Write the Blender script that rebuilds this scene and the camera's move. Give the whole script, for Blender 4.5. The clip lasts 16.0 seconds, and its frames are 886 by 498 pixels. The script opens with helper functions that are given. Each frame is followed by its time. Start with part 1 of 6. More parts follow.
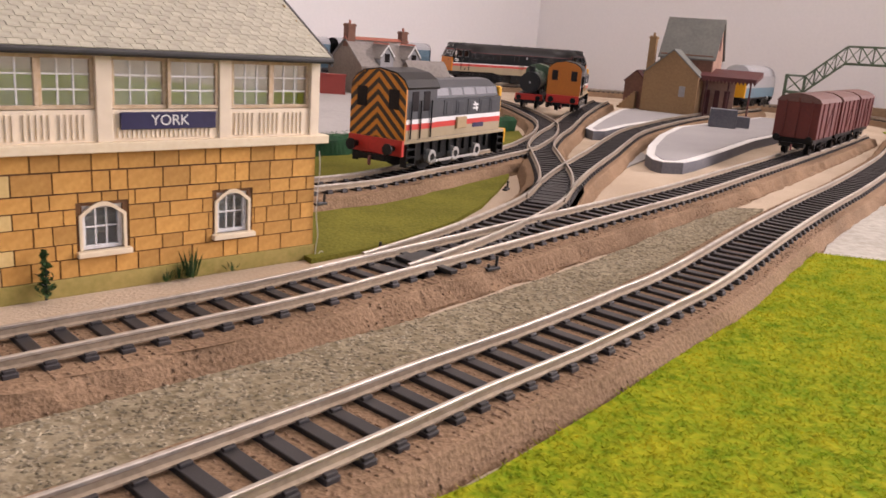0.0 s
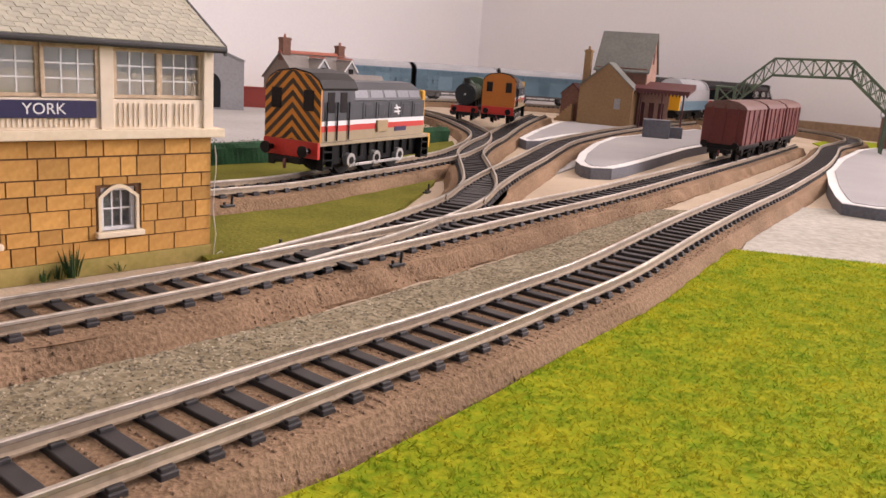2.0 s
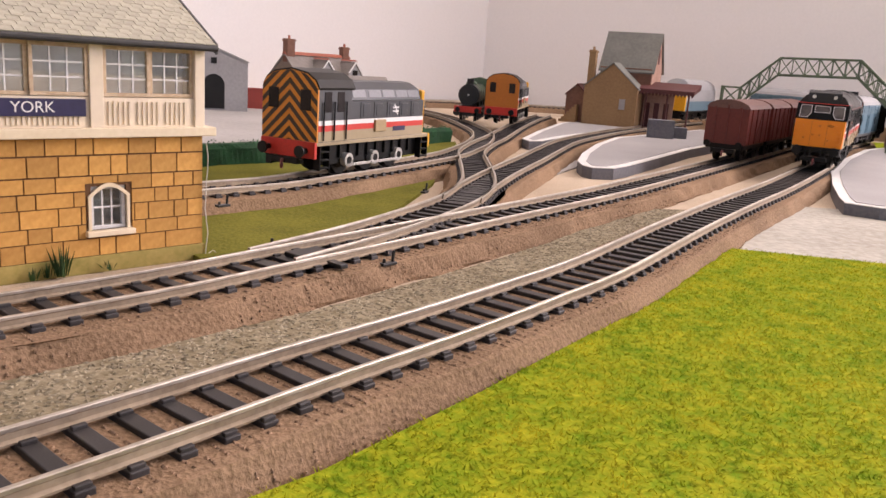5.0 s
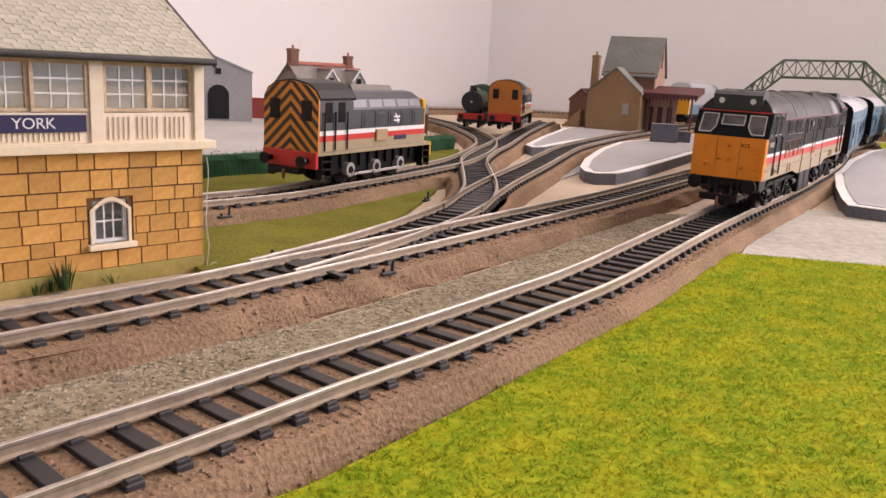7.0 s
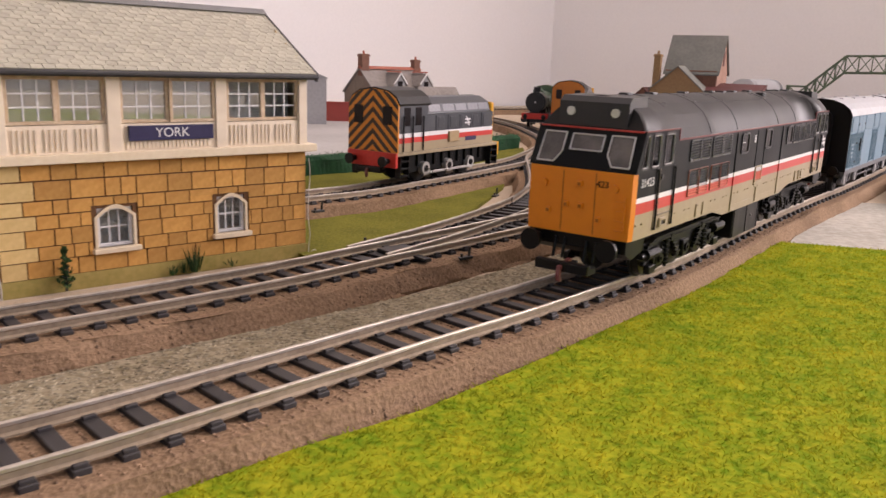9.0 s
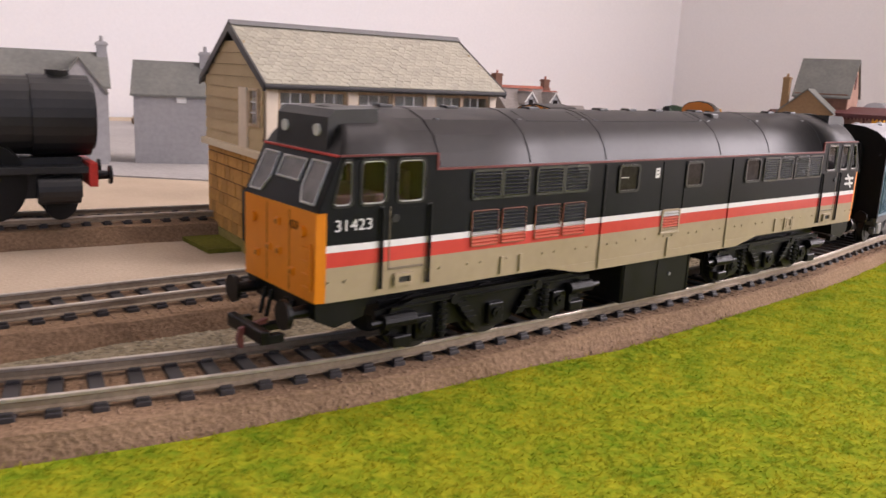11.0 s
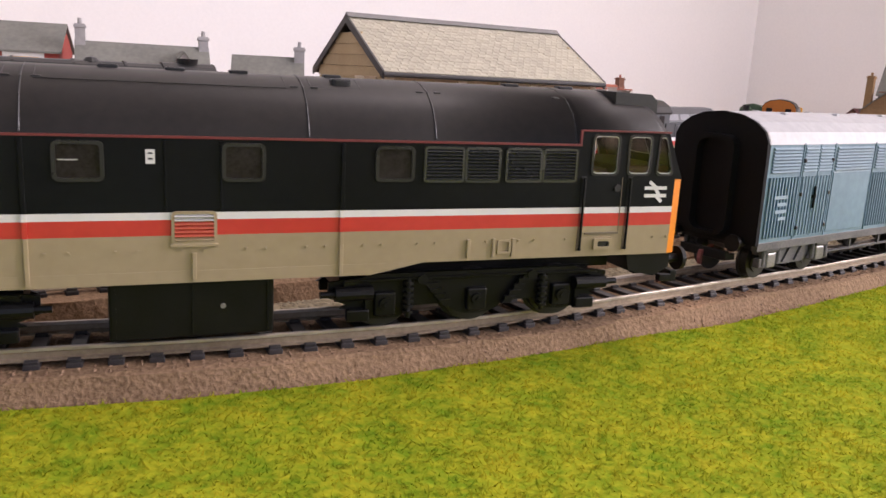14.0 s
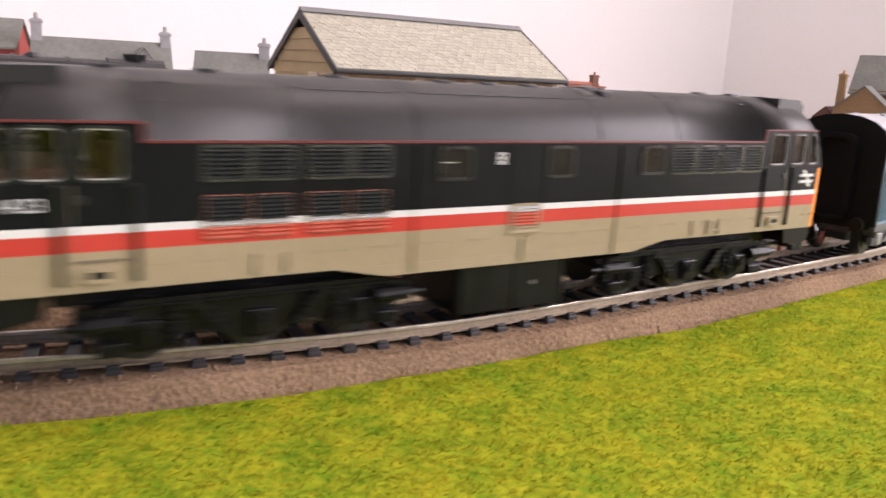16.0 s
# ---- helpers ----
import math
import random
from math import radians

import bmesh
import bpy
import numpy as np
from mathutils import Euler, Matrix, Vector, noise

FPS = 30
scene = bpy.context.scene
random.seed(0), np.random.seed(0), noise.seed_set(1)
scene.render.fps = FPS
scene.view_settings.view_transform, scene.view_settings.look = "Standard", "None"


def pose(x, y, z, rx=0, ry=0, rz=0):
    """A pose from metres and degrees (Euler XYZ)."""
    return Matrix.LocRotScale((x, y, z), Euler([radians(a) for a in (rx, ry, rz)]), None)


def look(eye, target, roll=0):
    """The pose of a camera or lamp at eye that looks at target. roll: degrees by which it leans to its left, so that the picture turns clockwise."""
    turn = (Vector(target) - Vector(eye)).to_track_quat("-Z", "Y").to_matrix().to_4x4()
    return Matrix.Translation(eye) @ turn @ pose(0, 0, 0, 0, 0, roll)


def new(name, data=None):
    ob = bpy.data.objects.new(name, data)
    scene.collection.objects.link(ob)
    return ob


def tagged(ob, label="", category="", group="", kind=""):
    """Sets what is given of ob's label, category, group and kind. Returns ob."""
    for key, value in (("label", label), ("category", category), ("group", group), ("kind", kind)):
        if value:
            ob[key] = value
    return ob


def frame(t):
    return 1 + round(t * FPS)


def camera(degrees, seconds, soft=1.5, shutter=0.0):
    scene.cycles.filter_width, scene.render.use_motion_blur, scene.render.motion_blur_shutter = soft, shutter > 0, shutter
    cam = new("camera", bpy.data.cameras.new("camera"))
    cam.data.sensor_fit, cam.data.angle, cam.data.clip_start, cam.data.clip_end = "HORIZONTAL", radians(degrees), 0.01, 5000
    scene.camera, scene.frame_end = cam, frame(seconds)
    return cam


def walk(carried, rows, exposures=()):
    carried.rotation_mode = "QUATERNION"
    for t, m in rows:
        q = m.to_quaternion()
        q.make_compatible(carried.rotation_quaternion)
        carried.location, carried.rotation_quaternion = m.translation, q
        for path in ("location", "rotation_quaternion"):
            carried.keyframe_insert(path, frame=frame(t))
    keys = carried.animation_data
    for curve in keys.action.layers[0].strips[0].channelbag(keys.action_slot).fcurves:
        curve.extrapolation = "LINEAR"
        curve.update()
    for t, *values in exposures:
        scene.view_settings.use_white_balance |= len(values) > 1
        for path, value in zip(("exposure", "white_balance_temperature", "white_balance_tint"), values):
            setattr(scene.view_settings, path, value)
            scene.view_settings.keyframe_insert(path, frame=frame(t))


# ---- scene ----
cam = camera(57.6, 16.0, shutter=0.5)
PATH = [
    (0, (0.0002, 0.0074, 0.0797), (0.0019, 0.9733, -0.1792), 4.33),
    (0.5, (0.0076, 0.0084, 0.0810), (0.0231, 0.9706, -0.1908), 4.06),
    (1, (0.0107, 0.0119, 0.0749), (0.0504, 0.9762, -0.1868), 4.63),
    (1.5, (0.0141, 0.0134, 0.0712), (0.0671, 0.9844, -0.1617), 4.52),
    (2, (0.0167, 0.0150, 0.0704), (0.0746, 0.9867, -0.1586), 4.23),
    (2.5, (0.0187, 0.0174, 0.0706), (0.0789, 0.9870, -0.1666), 4.15),
    (3, (0.0207, 0.0192, 0.0696), (0.0828, 0.9888, -0.1671), 4.32),
    (5.5, (0.0222, 0.0159, 0.0694), (0.0639, 0.9901, -0.1526), 3.80),
    (6, (0.0228, 0.0165, 0.0714), (0.0601, 0.9918, -0.1462), 3.55),
    (6.5, (0.0244, 0.0167, 0.0716), (0.0620, 0.9914, -0.1484), 3.43),
    (7, (0.0248, 0.0149, 0.0709), (0.0616, 0.9895, -0.1501), 3.16),
    (7.5, (0.0243, 0.0088, 0.0714), (0.0471, 0.9833, -0.1518), 2.74),
    (8, (0.0256, -0.0008, 0.0723), (0.0287, 0.9742, -0.1497), 2.17),
    (8.5, (0.0243, -0.0111, 0.0744), (0.0068, 0.9629, -0.1514), 1.79),
    (9, (0.0206, -0.0223, 0.0750), (-0.0194, 0.9511, -0.1506), 2.03),
    (9.5, (0.0178, -0.0367, 0.0761), (-0.0488, 0.9372, -0.1405), 2.02),
    (9.7, (0.0155, -0.0431, 0.0753), (-0.0643, 0.9297, -0.1421), 2.24),
    (12, (-0.0120, -0.0964, 0.0748), (-0.2274, 0.8587, -0.1286), 2.31),
    (12.5, (-0.0137, -0.0969, 0.0749), (-0.2388, 0.8542, -0.1367), 2.11),
    (13, (-0.0131, -0.1026, 0.0726), (-0.2387, 0.8490, -0.1362), 2.43),
    (13.5, (-0.0150, -0.0991, 0.0700), (-0.2482, 0.8505, -0.1398), 2.59),
    (14, (-0.0163, -0.1025, 0.0694), (-0.2542, 0.8453, -0.1427), 3.02),
    (14.5, (-0.0165, -0.1050, 0.0666), (-0.2633, 0.8394, -0.1504), 2.86),
    (15, (-0.0155, -0.1009, 0.0647), (-0.2557, 0.8434, -0.1599), 2.98),
    (15.5, (-0.0158, -0.0997, 0.0679), (-0.2541, 0.8467, -0.1501), 3.04),
    (16, (-0.0094, -0.0906, 0.0697), (-0.2242, 0.8624, -0.1444), 3.13),
]
EXPOSURES = [(0.0, 0.08, 6500, 24), (5.5, 0.20, 6500, 24), (7.5, 0.14, 6500, 24), (9.0, 0.06, 6500, 24), (12.0, 0.18, 6200, 24), (13.5, 0.28, 6200, 24), (15.0, 0.34, 6200, 24), (16.0, 0.50, 6200, 24)]
walk(cam, [(t, look(eye, target, roll)) for t, eye, target, roll in PATH], EXPOSURES)

MATS = {}


# ---- lighting: a room with two daylight windows and white walls ----
world = bpy.data.worlds.new("world")
scene.world = world
world.use_nodes = True
wn = world.node_tree.nodes
sky = wn.new("ShaderNodeTexSky")
sky.sky_type, sky.sun_disc = "NISHITA", False
sky.sun_elevation, sky.sun_rotation = radians(38), radians(110)
world.node_tree.links.new(sky.outputs[0], wn["Background"].inputs[0])
wn["Background"].inputs[1].default_value = 0.12


def area(name, eye, target, w, h, power, colour):
    lamp = bpy.data.lights.new(name, "AREA")
    lamp.shape, lamp.size, lamp.size_y, lamp.energy, lamp.color = "RECTANGLE", w, h, power, colour
    ob = new(name, lamp)
    ob.matrix_world = look(eye, target)
    return ob


area("window_light_north", (1.497, 0.655, 0.72), (0.917, -0.155, 0.70), 0.72, 1.1, 42, (1.0, 0.93, 0.87))
area("window_light_east", (2.165, -0.19, 0.85), (1.265, -0.63, 0.85), 0.9, 1.1, 9, (1.0, 0.92, 0.86))
# added fill for bounce from the ceiling; no light fitting is known there
area("ceiling_light_panel", (0.45, 0.85, 1.97), (0.45, 0.85, 0.0), 1.0, 1.0, 13, (1.0, 0.90, 0.82))


# ---- tools; lengths in millimetres from here on ----
MM = 0.001


def rgb(c):
    return tuple(c) + (1.0,)


def material(name, base, dark=None, rough=0.6, metal=0.0, scale=40.0, bump=0.0, grain=None, mix=0.5, spec=0.5, random_tint=0.0, island=0.0, emit=None, distort=0.0, through_light=0.0):
    """A surface with two scales of variation. scale: large stains per metre; grain: fine grains per metre."""
    if name in MATS:
        return MATS[name]
    m = bpy.data.materials.new(name)
    m.use_nodes = True
    nt = m.node_tree
    n, l = nt.nodes, nt.links
    b = n["Principled BSDF"]
    b.inputs["Roughness"].default_value = rough
    b.inputs["Metallic"].default_value = metal
    b.inputs["Specular IOR Level"].default_value = spec
    dark = dark or tuple(v * 0.75 for v in base)
    co = n.new("ShaderNodeTexCoord")
    big = n.new("ShaderNodeTexNoise")
    big.inputs["Scale"].default_value = scale
    big.inputs["Detail"].default_value = 4
    big.inputs["Distortion"].default_value = distort
    l.new(co.outputs["Object"], big.inputs["Vector"])
    fine = n.new("ShaderNodeTexNoise")
    fine.inputs["Scale"].default_value = grain or scale * 14
    fine.inputs["Detail"].default_value = 5
    l.new(co.outputs["Object"], fine.inputs["Vector"])
    add = n.new("ShaderNodeMath")
    add.operation = "MULTIPLY_ADD"
    l.new(fine.outputs[0], add.inputs[0])
    add.inputs[1].default_value = mix
    sub = n.new("ShaderNodeMath")
    sub.operation = "MULTIPLY"
    sub.inputs[1].default_value = 1 - mix
    l.new(big.outputs[0], sub.inputs[0])
    l.new(sub.outputs[0], add.inputs[2])
    ramp = n.new("ShaderNodeValToRGB")
    ramp.color_ramp.elements[0].position, ramp.color_ramp.elements[0].color = 0.36, rgb(dark)
    ramp.color_ramp.elements[1].position, ramp.color_ramp.elements[1].color = 0.64, rgb(base)
    l.new(add.outputs[0], ramp.inputs[0])
    colour = ramp.outputs[0]
    if random_tint or island:
        src = n.new("ShaderNodeNewGeometry").outputs["Random Per Island"] if island else n.new("ShaderNodeObjectInfo").outputs["Random"]
        amount = island or random_tint
        mr = n.new("ShaderNodeMapRange")
        mr.inputs[3].default_value, mr.inputs[4].default_value = 1 - amount, 1 + amount * 0.6
        l.new(src, mr.inputs[0])
        hsv = n.new("ShaderNodeHueSaturation")
        l.new(colour, hsv.inputs["Color"])
        l.new(mr.outputs[0], hsv.inputs["Value"])
        colour = hsv.outputs[0]
    l.new(colour, b.inputs["Base Color"])
    rr = n.new("ShaderNodeMapRange")
    rr.inputs[3].default_value, rr.inputs[4].default_value = max(0.02, rough - 0.12), min(1, rough + 0.12)
    l.new(big.outputs[0], rr.inputs[0])
    l.new(rr.outputs[0], b.inputs["Roughness"])
    if bump:
        bp = n.new("ShaderNodeBump")
        bp.inputs["Strength"].default_value = min(1.0, bump)
        bp.inputs["Distance"].default_value = 0.0006
        l.new(fine.outputs[0], bp.inputs["Height"])
        l.new(bp.outputs[0], b.inputs["Normal"])
    if emit:
        b.inputs["Emission Color"].default_value = rgb(emit[:3])
        b.inputs["Emission Strength"].default_value = emit[3]
    if through_light:
        tl, mx = n.new("ShaderNodeBsdfTranslucent"), n.new("ShaderNodeMixShader")
        l.new(colour, tl.inputs[0])
        mx.inputs[0].default_value = through_light
        l.new(b.outputs[0], mx.inputs[1])
        l.new(tl.outputs[0], mx.inputs[2])
        l.new(mx.outputs[0], n["Material Output"].inputs[0])
    MATS[name] = m
    return m


def glass(name, tint=(0.9, 0.95, 0.95), rough=0.03, alpha=0.35):
    """Thin clear plastic glazing: part clear, part glossy."""
    m = bpy.data.materials.new(name)
    m.use_nodes = True
    n, l = m.node_tree.nodes, m.node_tree.links
    out = n["Material Output"]
    clear, gloss, mixer, fr = n.new("ShaderNodeBsdfTransparent"), n.new("ShaderNodeBsdfGlossy"), n.new("ShaderNodeMixShader"), n.new("ShaderNodeFresnel")
    clear.inputs[0].default_value = rgb(tint)
    gloss.inputs["Roughness"].default_value = rough
    fr.inputs[0].default_value = 1.28
    mul = n.new("ShaderNodeMath")
    mul.operation = "ADD"
    mul.inputs[1].default_value = alpha * 0.1
    l.new(fr.outputs[0], mul.inputs[0])
    l.new(mul.outputs[0], mixer.inputs[0])
    l.new(clear.outputs[0], mixer.inputs[1])
    l.new(gloss.outputs[0], mixer.inputs[2])
    l.new(mixer.outputs[0], out.inputs[0])
    return m


def thing(name, label, category, m=None, group="", kind=""):
    ob = new(name)
    ob.empty_display_size = 0.01
    if m is not None:
        ob.matrix_world = m
    return tagged(ob, label, category, group, kind)


def at(x, y, z=0.0, rz=0.0, rx=0.0, ry=0.0):
    return pose(x * MM, y * MM, z * MM, rx, ry, rz)


def part(name, bm, mat, parent=None, label="", smooth=False, m=None):
    """Links a bmesh in millimetres as one mesh object, under a thing or part."""
    me = bpy.data.meshes.new(name)
    bmesh.ops.scale(bm, vec=(MM, MM, MM), verts=bm.verts)
    bmesh.ops.recalc_face_normals(bm, faces=bm.faces)
    bm.to_mesh(me)
    bm.free()
    for one in mat if isinstance(mat, (list, tuple)) else [mat]:
        me.materials.append(one)
    if smooth:
        for p in me.polygons:
            p.use_smooth = True
    ob = new(name, me)
    if parent is not None:
        ob.parent = parent
    if m is not None:
        ob.matrix_local = m
    if label:
        ob["label"] = label
    return ob


def box(bm, x0, x1, y0, y1, z0, z1, bevel=0.0, mi=0):
    r = bmesh.ops.create_cube(bm, size=1.0)
    vs = r["verts"]
    for v in vs:
        v.co = Vector(((x0 + x1) / 2 + v.co.x * (x1 - x0), (y0 + y1) / 2 + v.co.y * (y1 - y0), (z0 + z1) / 2 + v.co.z * (z1 - z0)))
    fs = {f for v in vs for f in v.link_faces}
    for f in fs:
        f.material_index = mi
    if bevel:
        bmesh.ops.bevel(bm, geom=list({e for v in vs for e in v.link_edges}), offset=bevel, segments=2, affect="EDGES", profile=0.5, clamp_overlap=True, material=-1)
    return bm


def cyl(bm, a, b, r, seg=16, r2=None, mi=0):
    a, b = Vector(a), Vector(b)
    d = b - a
    res = bmesh.ops.create_cone(bm, cap_ends=True, segments=seg, radius1=r, radius2=r if r2 is None else r2, depth=d.length)
    q = d.to_track_quat("Z", "Y").to_matrix().to_4x4()
    bmesh.ops.transform(bm, matrix=Matrix.Translation((a + b) / 2) @ q, verts=res["verts"])
    for f in {f for v in res["verts"] for f in v.link_faces}:
        f.material_index = mi
    return bm


def ball(bm, c, r, seg=10, squash=(1, 1, 1)):
    res = bmesh.ops.create_uvsphere(bm, u_segments=seg, v_segments=max(4, seg // 2), radius=r)
    for v in res["verts"]:
        v.co = Vector((v.co.x * squash[0] + c[0], v.co.y * squash[1] + c[1], v.co.z * squash[2] + c[2]))
    return bm


def prism(bm, pts, axis, a, b, mi=0):
    """A polygon drawn across one axis ('x': pts are (y, z); 'y': (x, z); 'z': (x, y)), pulled from a to b."""
    def place(p, d):
        return {"x": (d, p[0], p[1]), "y": (p[0], d, p[1]), "z": (p[0], p[1], d)}[axis]
    lo = [bm.verts.new(place(p, a)) for p in pts]
    hi = [bm.verts.new(place(p, b)) for p in pts]
    k = len(pts)
    faces = [bm.faces.new(lo), bm.faces.new(hi)]
    for i in range(k):
        faces.append(bm.faces.new((lo[i], lo[(i + 1) % k], hi[(i + 1) % k], hi[i])))
    for f in faces:
        f.material_index = mi
    return bm


def B():
    return bmesh.new()


def smooth_line(pts, step=4.0):
    """A smooth line through plan points, in even steps."""
    p = [Vector(q) for q in pts]
    p = [2 * p[0] - p[1]] + p + [2 * p[-1] - p[-2]]
    fine = []
    for i in range(1, len(p) - 2):
        for k in range(40):
            t = k / 40
            a, b, c, d = p[i - 1], p[i], p[i + 1], p[i + 2]
            fine.append(0.5 * ((2 * b) + (c - a) * t + (2 * a - 5 * b + 4 * c - d) * t * t + (3 * b - a - 3 * c + d) * t ** 3))
    fine.append(p[-2])
    out, left = [fine[0].copy()], step
    for a, b in zip(fine, fine[1:]):
        d = (b - a).length
        while d >= left:
            a = a + (b - a) * (left / d)
            out.append(a.copy())
            d = (b - a).length
            left = step
        left -= d
    return out


def normals(line):
    out = []
    for i in range(len(line)):
        d = line[min(i + 1, len(line) - 1)] - line[max(i - 1, 0)]
        d.normalize()
        out.append(Vector((-d.y, d.x)))
    return out


def sweep(bm, line, profile, mi=0, wobble=0.0):
    """Sweeps a closed profile of (offset to the left, height) along a plan line."""
    nor = normals(line)
    rings = []
    for i, (p, nn) in enumerate(zip(line, nor)):
        ring = []
        for k, (o, z) in enumerate(profile):
            w = wobble * (noise.noise(Vector((p.x * 0.07, p.y * 0.07, k * 7.3))) if wobble else 0)
            q = p + nn * (o + (w if o > 0 else -w))
            ring.append(bm.verts.new((q.x, q.y, z)))
        rings.append(ring)
    k = len(profile)
    for a, b in zip(rings, rings[1:]):
        for i in range(k):
            f = bm.faces.new((a[i], a[(i + 1) % k], b[(i + 1) % k], b[i]))
            f.material_index = mi
    bm.faces.new(rings[0])
    bm.faces.new(rings[-1])
    return bm


def inside(x, y, poly):
    odd, j = False, len(poly) - 1
    for i in range(len(poly)):
        (xa, ya), (xb, yb) = poly[i], poly[j]
        if (ya > y) != (yb > y) and x < (xb - xa) * (y - ya) / (yb - ya) + xa:
            odd = not odd
        j = i
    return odd


# ---- materials ----
M_WALL = material("white_wall_paint", (0.87, 0.85, 0.845), (0.83, 0.815, 0.81), rough=0.85, scale=1.5, grain=260, bump=0.08)
M_CEIL = material("ceiling_paint", (0.82, 0.81, 0.79), rough=0.9, scale=2)
M_SAND = material("sandy_scatter", (0.60, 0.49, 0.365), (0.43, 0.34, 0.245), rough=0.95, scale=16, grain=900, bump=0.8, mix=0.45, spec=0.1)
M_GRAVEL = material("grey_green_gravel", (0.36, 0.305, 0.205), (0.18, 0.145, 0.088), rough=0.95, scale=30, grain=420, bump=1.0, mix=0.72, spec=0.1)
M_CORK = material("brown_underlay", (0.33, 0.216, 0.132), (0.165, 0.104, 0.06), rough=0.95, scale=22, grain=1000, bump=1.0, mix=0.6, spec=0.15)
M_GRAIN = material("ballast_grain", (0.37, 0.243, 0.152), (0.19, 0.113, 0.066), rough=0.8, scale=60, island=0.55, spec=0.3)
M_CARDB = material("grey_card_ground", (0.50, 0.475, 0.41), (0.34, 0.315, 0.265), rough=0.9, scale=18, grain=300, bump=0.6, mix=0.6, spec=0.15)
M_ROAD = material("pale_grey_yard", (0.44, 0.42, 0.40), (0.34, 0.32, 0.30), rough=0.9, scale=12, grain=300, bump=0.2)
M_GRASS = material("grass_mat", (0.36, 0.36, 0.016), (0.16, 0.25, 0.009), rough=0.95, scale=120, grain=480, bump=1.0, mix=0.5, spec=0.05)
M_OLIVE = material("olive_turf", (0.20, 0.19, 0.035), (0.115, 0.115, 0.02), rough=0.95, scale=40, grain=700, bump=1.0, mix=0.55, spec=0.05)
M_SLEEP = material("black_plastic_sleeper", (0.035, 0.030, 0.030), (0.018, 0.015, 0.015), rough=0.55, scale=200, random_tint=0.25)
M_RAIL = material("nickel_silver_rail", (0.62, 0.57, 0.50), (0.40, 0.35, 0.29), rough=0.46, metal=0.85, scale=40, grain=300)
M_RAILSIDE = material("dull_rail_web", (0.38, 0.305, 0.22), (0.24, 0.185, 0.13), rough=0.5, metal=0.4, scale=50)
M_BLACK = material("black_plastic", (0.014, 0.014, 0.015), (0.008, 0.008, 0.008), rough=0.45, scale=120)
M_PLAT = material("grey_platform_card", (0.36, 0.345, 0.34), (0.29, 0.28, 0.275), rough=0.75, scale=25, grain=600, bump=0.1)
M_PLATSIDE = material("dark_grey_platform_side", (0.16, 0.16, 0.175), (0.10, 0.10, 0.115), rough=0.8, scale=40)
M_WHITE = material("white_line_paint", (0.74, 0.73, 0.70), (0.62, 0.61, 0.58), rough=0.7, scale=60)
M_WOODEDGE = material("baseboard_timber", (0.35, 0.24, 0.14), (0.22, 0.14, 0.08), rough=0.7, scale=12)
M_CARPET = material("carpet", (0.25, 0.22, 0.2), rough=0.95, scale=30)

# ---- room ----
CORNER, LEFT_END, RIGHT_END = (150, 1580), (-1900, -120), (1900, 330)


def wall_strip(name, a, b, z0, z1, thick=60):
    a, b = Vector(a), Vector(b)
    d = (b - a).normalized()
    nn = Vector((-d.y, d.x)) * thick
    bm = B()
    prism(bm, [(a.x, a.y), (b.x, b.y), (b.x + nn.x, b.y + nn.y), (a.x + nn.x, a.y + nn.y)], "z", z0, z1)
    return tagged(part(name, bm, M_WALL), "plain white painted room wall", "wall", kind="structure")


wall_strip("wall_west", CORNER, LEFT_END, -900, 2000, -60)
# north wall with a window opening at its far end
N0, N1 = Vector(RIGHT_END).lerp(Vector(CORNER), 0.06), Vector(RIGHT_END).lerp(Vector(CORNER), 0.42)
wall_strip("wall_north", N1, CORNER, -900, 2000, -60)
wall_strip("wall_north_sill", RIGHT_END, N1, -900, 150, -60)
wall_strip("wall_north_lintel", RIGHT_END, N1, 1300, 2000, -60)
wall_strip("wall_north_pier", RIGHT_END, N0, 150, 1300, -60)
# east wall with a window opening
EAST_A, EAST_B = Vector((2400, -700)), Vector((1900, 330))
E0, E1 = EAST_A.lerp(EAST_B, 0.03), EAST_A.lerp(EAST_B, 0.97)
wall_strip("wall_east", EAST_A, EAST_B, -900, 250, -60)
wall_strip("wall_east_upper", EAST_A, EAST_B, 1450, 2000, -60)
wall_strip("wall_east_pier", EAST_A, E0, 250, 1450, -60)
wall_strip("wall_east_pier_north", E1, EAST_B, 250, 1450, -60)
wall_strip("wall_south", (-1900, -2400), (2400, -2400), -900, 300, -60)
wall_strip("wall_south_upper", (-1900, -2400), (2400, -2400), 1700, 2000, -60)
wall_strip("wall_west_rear", LEFT_END, (-1900, -2400), -900, 2000, -60)
wall_strip("wall_east_rear", (2400, -2400), (2400, -700), -900, 2000, -60)
bm = B()
box(bm, -2100, 2600, -2500, 1700, 2000, 2060)
tagged(part("ceiling", bm, M_CEIL), "plain white ceiling", "ceiling", kind="structure")
bm = B()
box(bm, -2100, 2600, -2500, 1700, -960, -900)
tagged(part("floor", bm, M_CARPET), "plain dark carpet floor", "floor", kind="structure")

# ---- baseboard: one sheet to the walls ----
bm = B()
prism(bm, [(150, 1570), (-1500, 200), (-1500, -700), (900, -700), (1880, 330)], "z", -18, 0)
tagged(part("ground", bm, M_SAND), "sandy brown scatter-covered model railway baseboard", "ground", kind="structure")

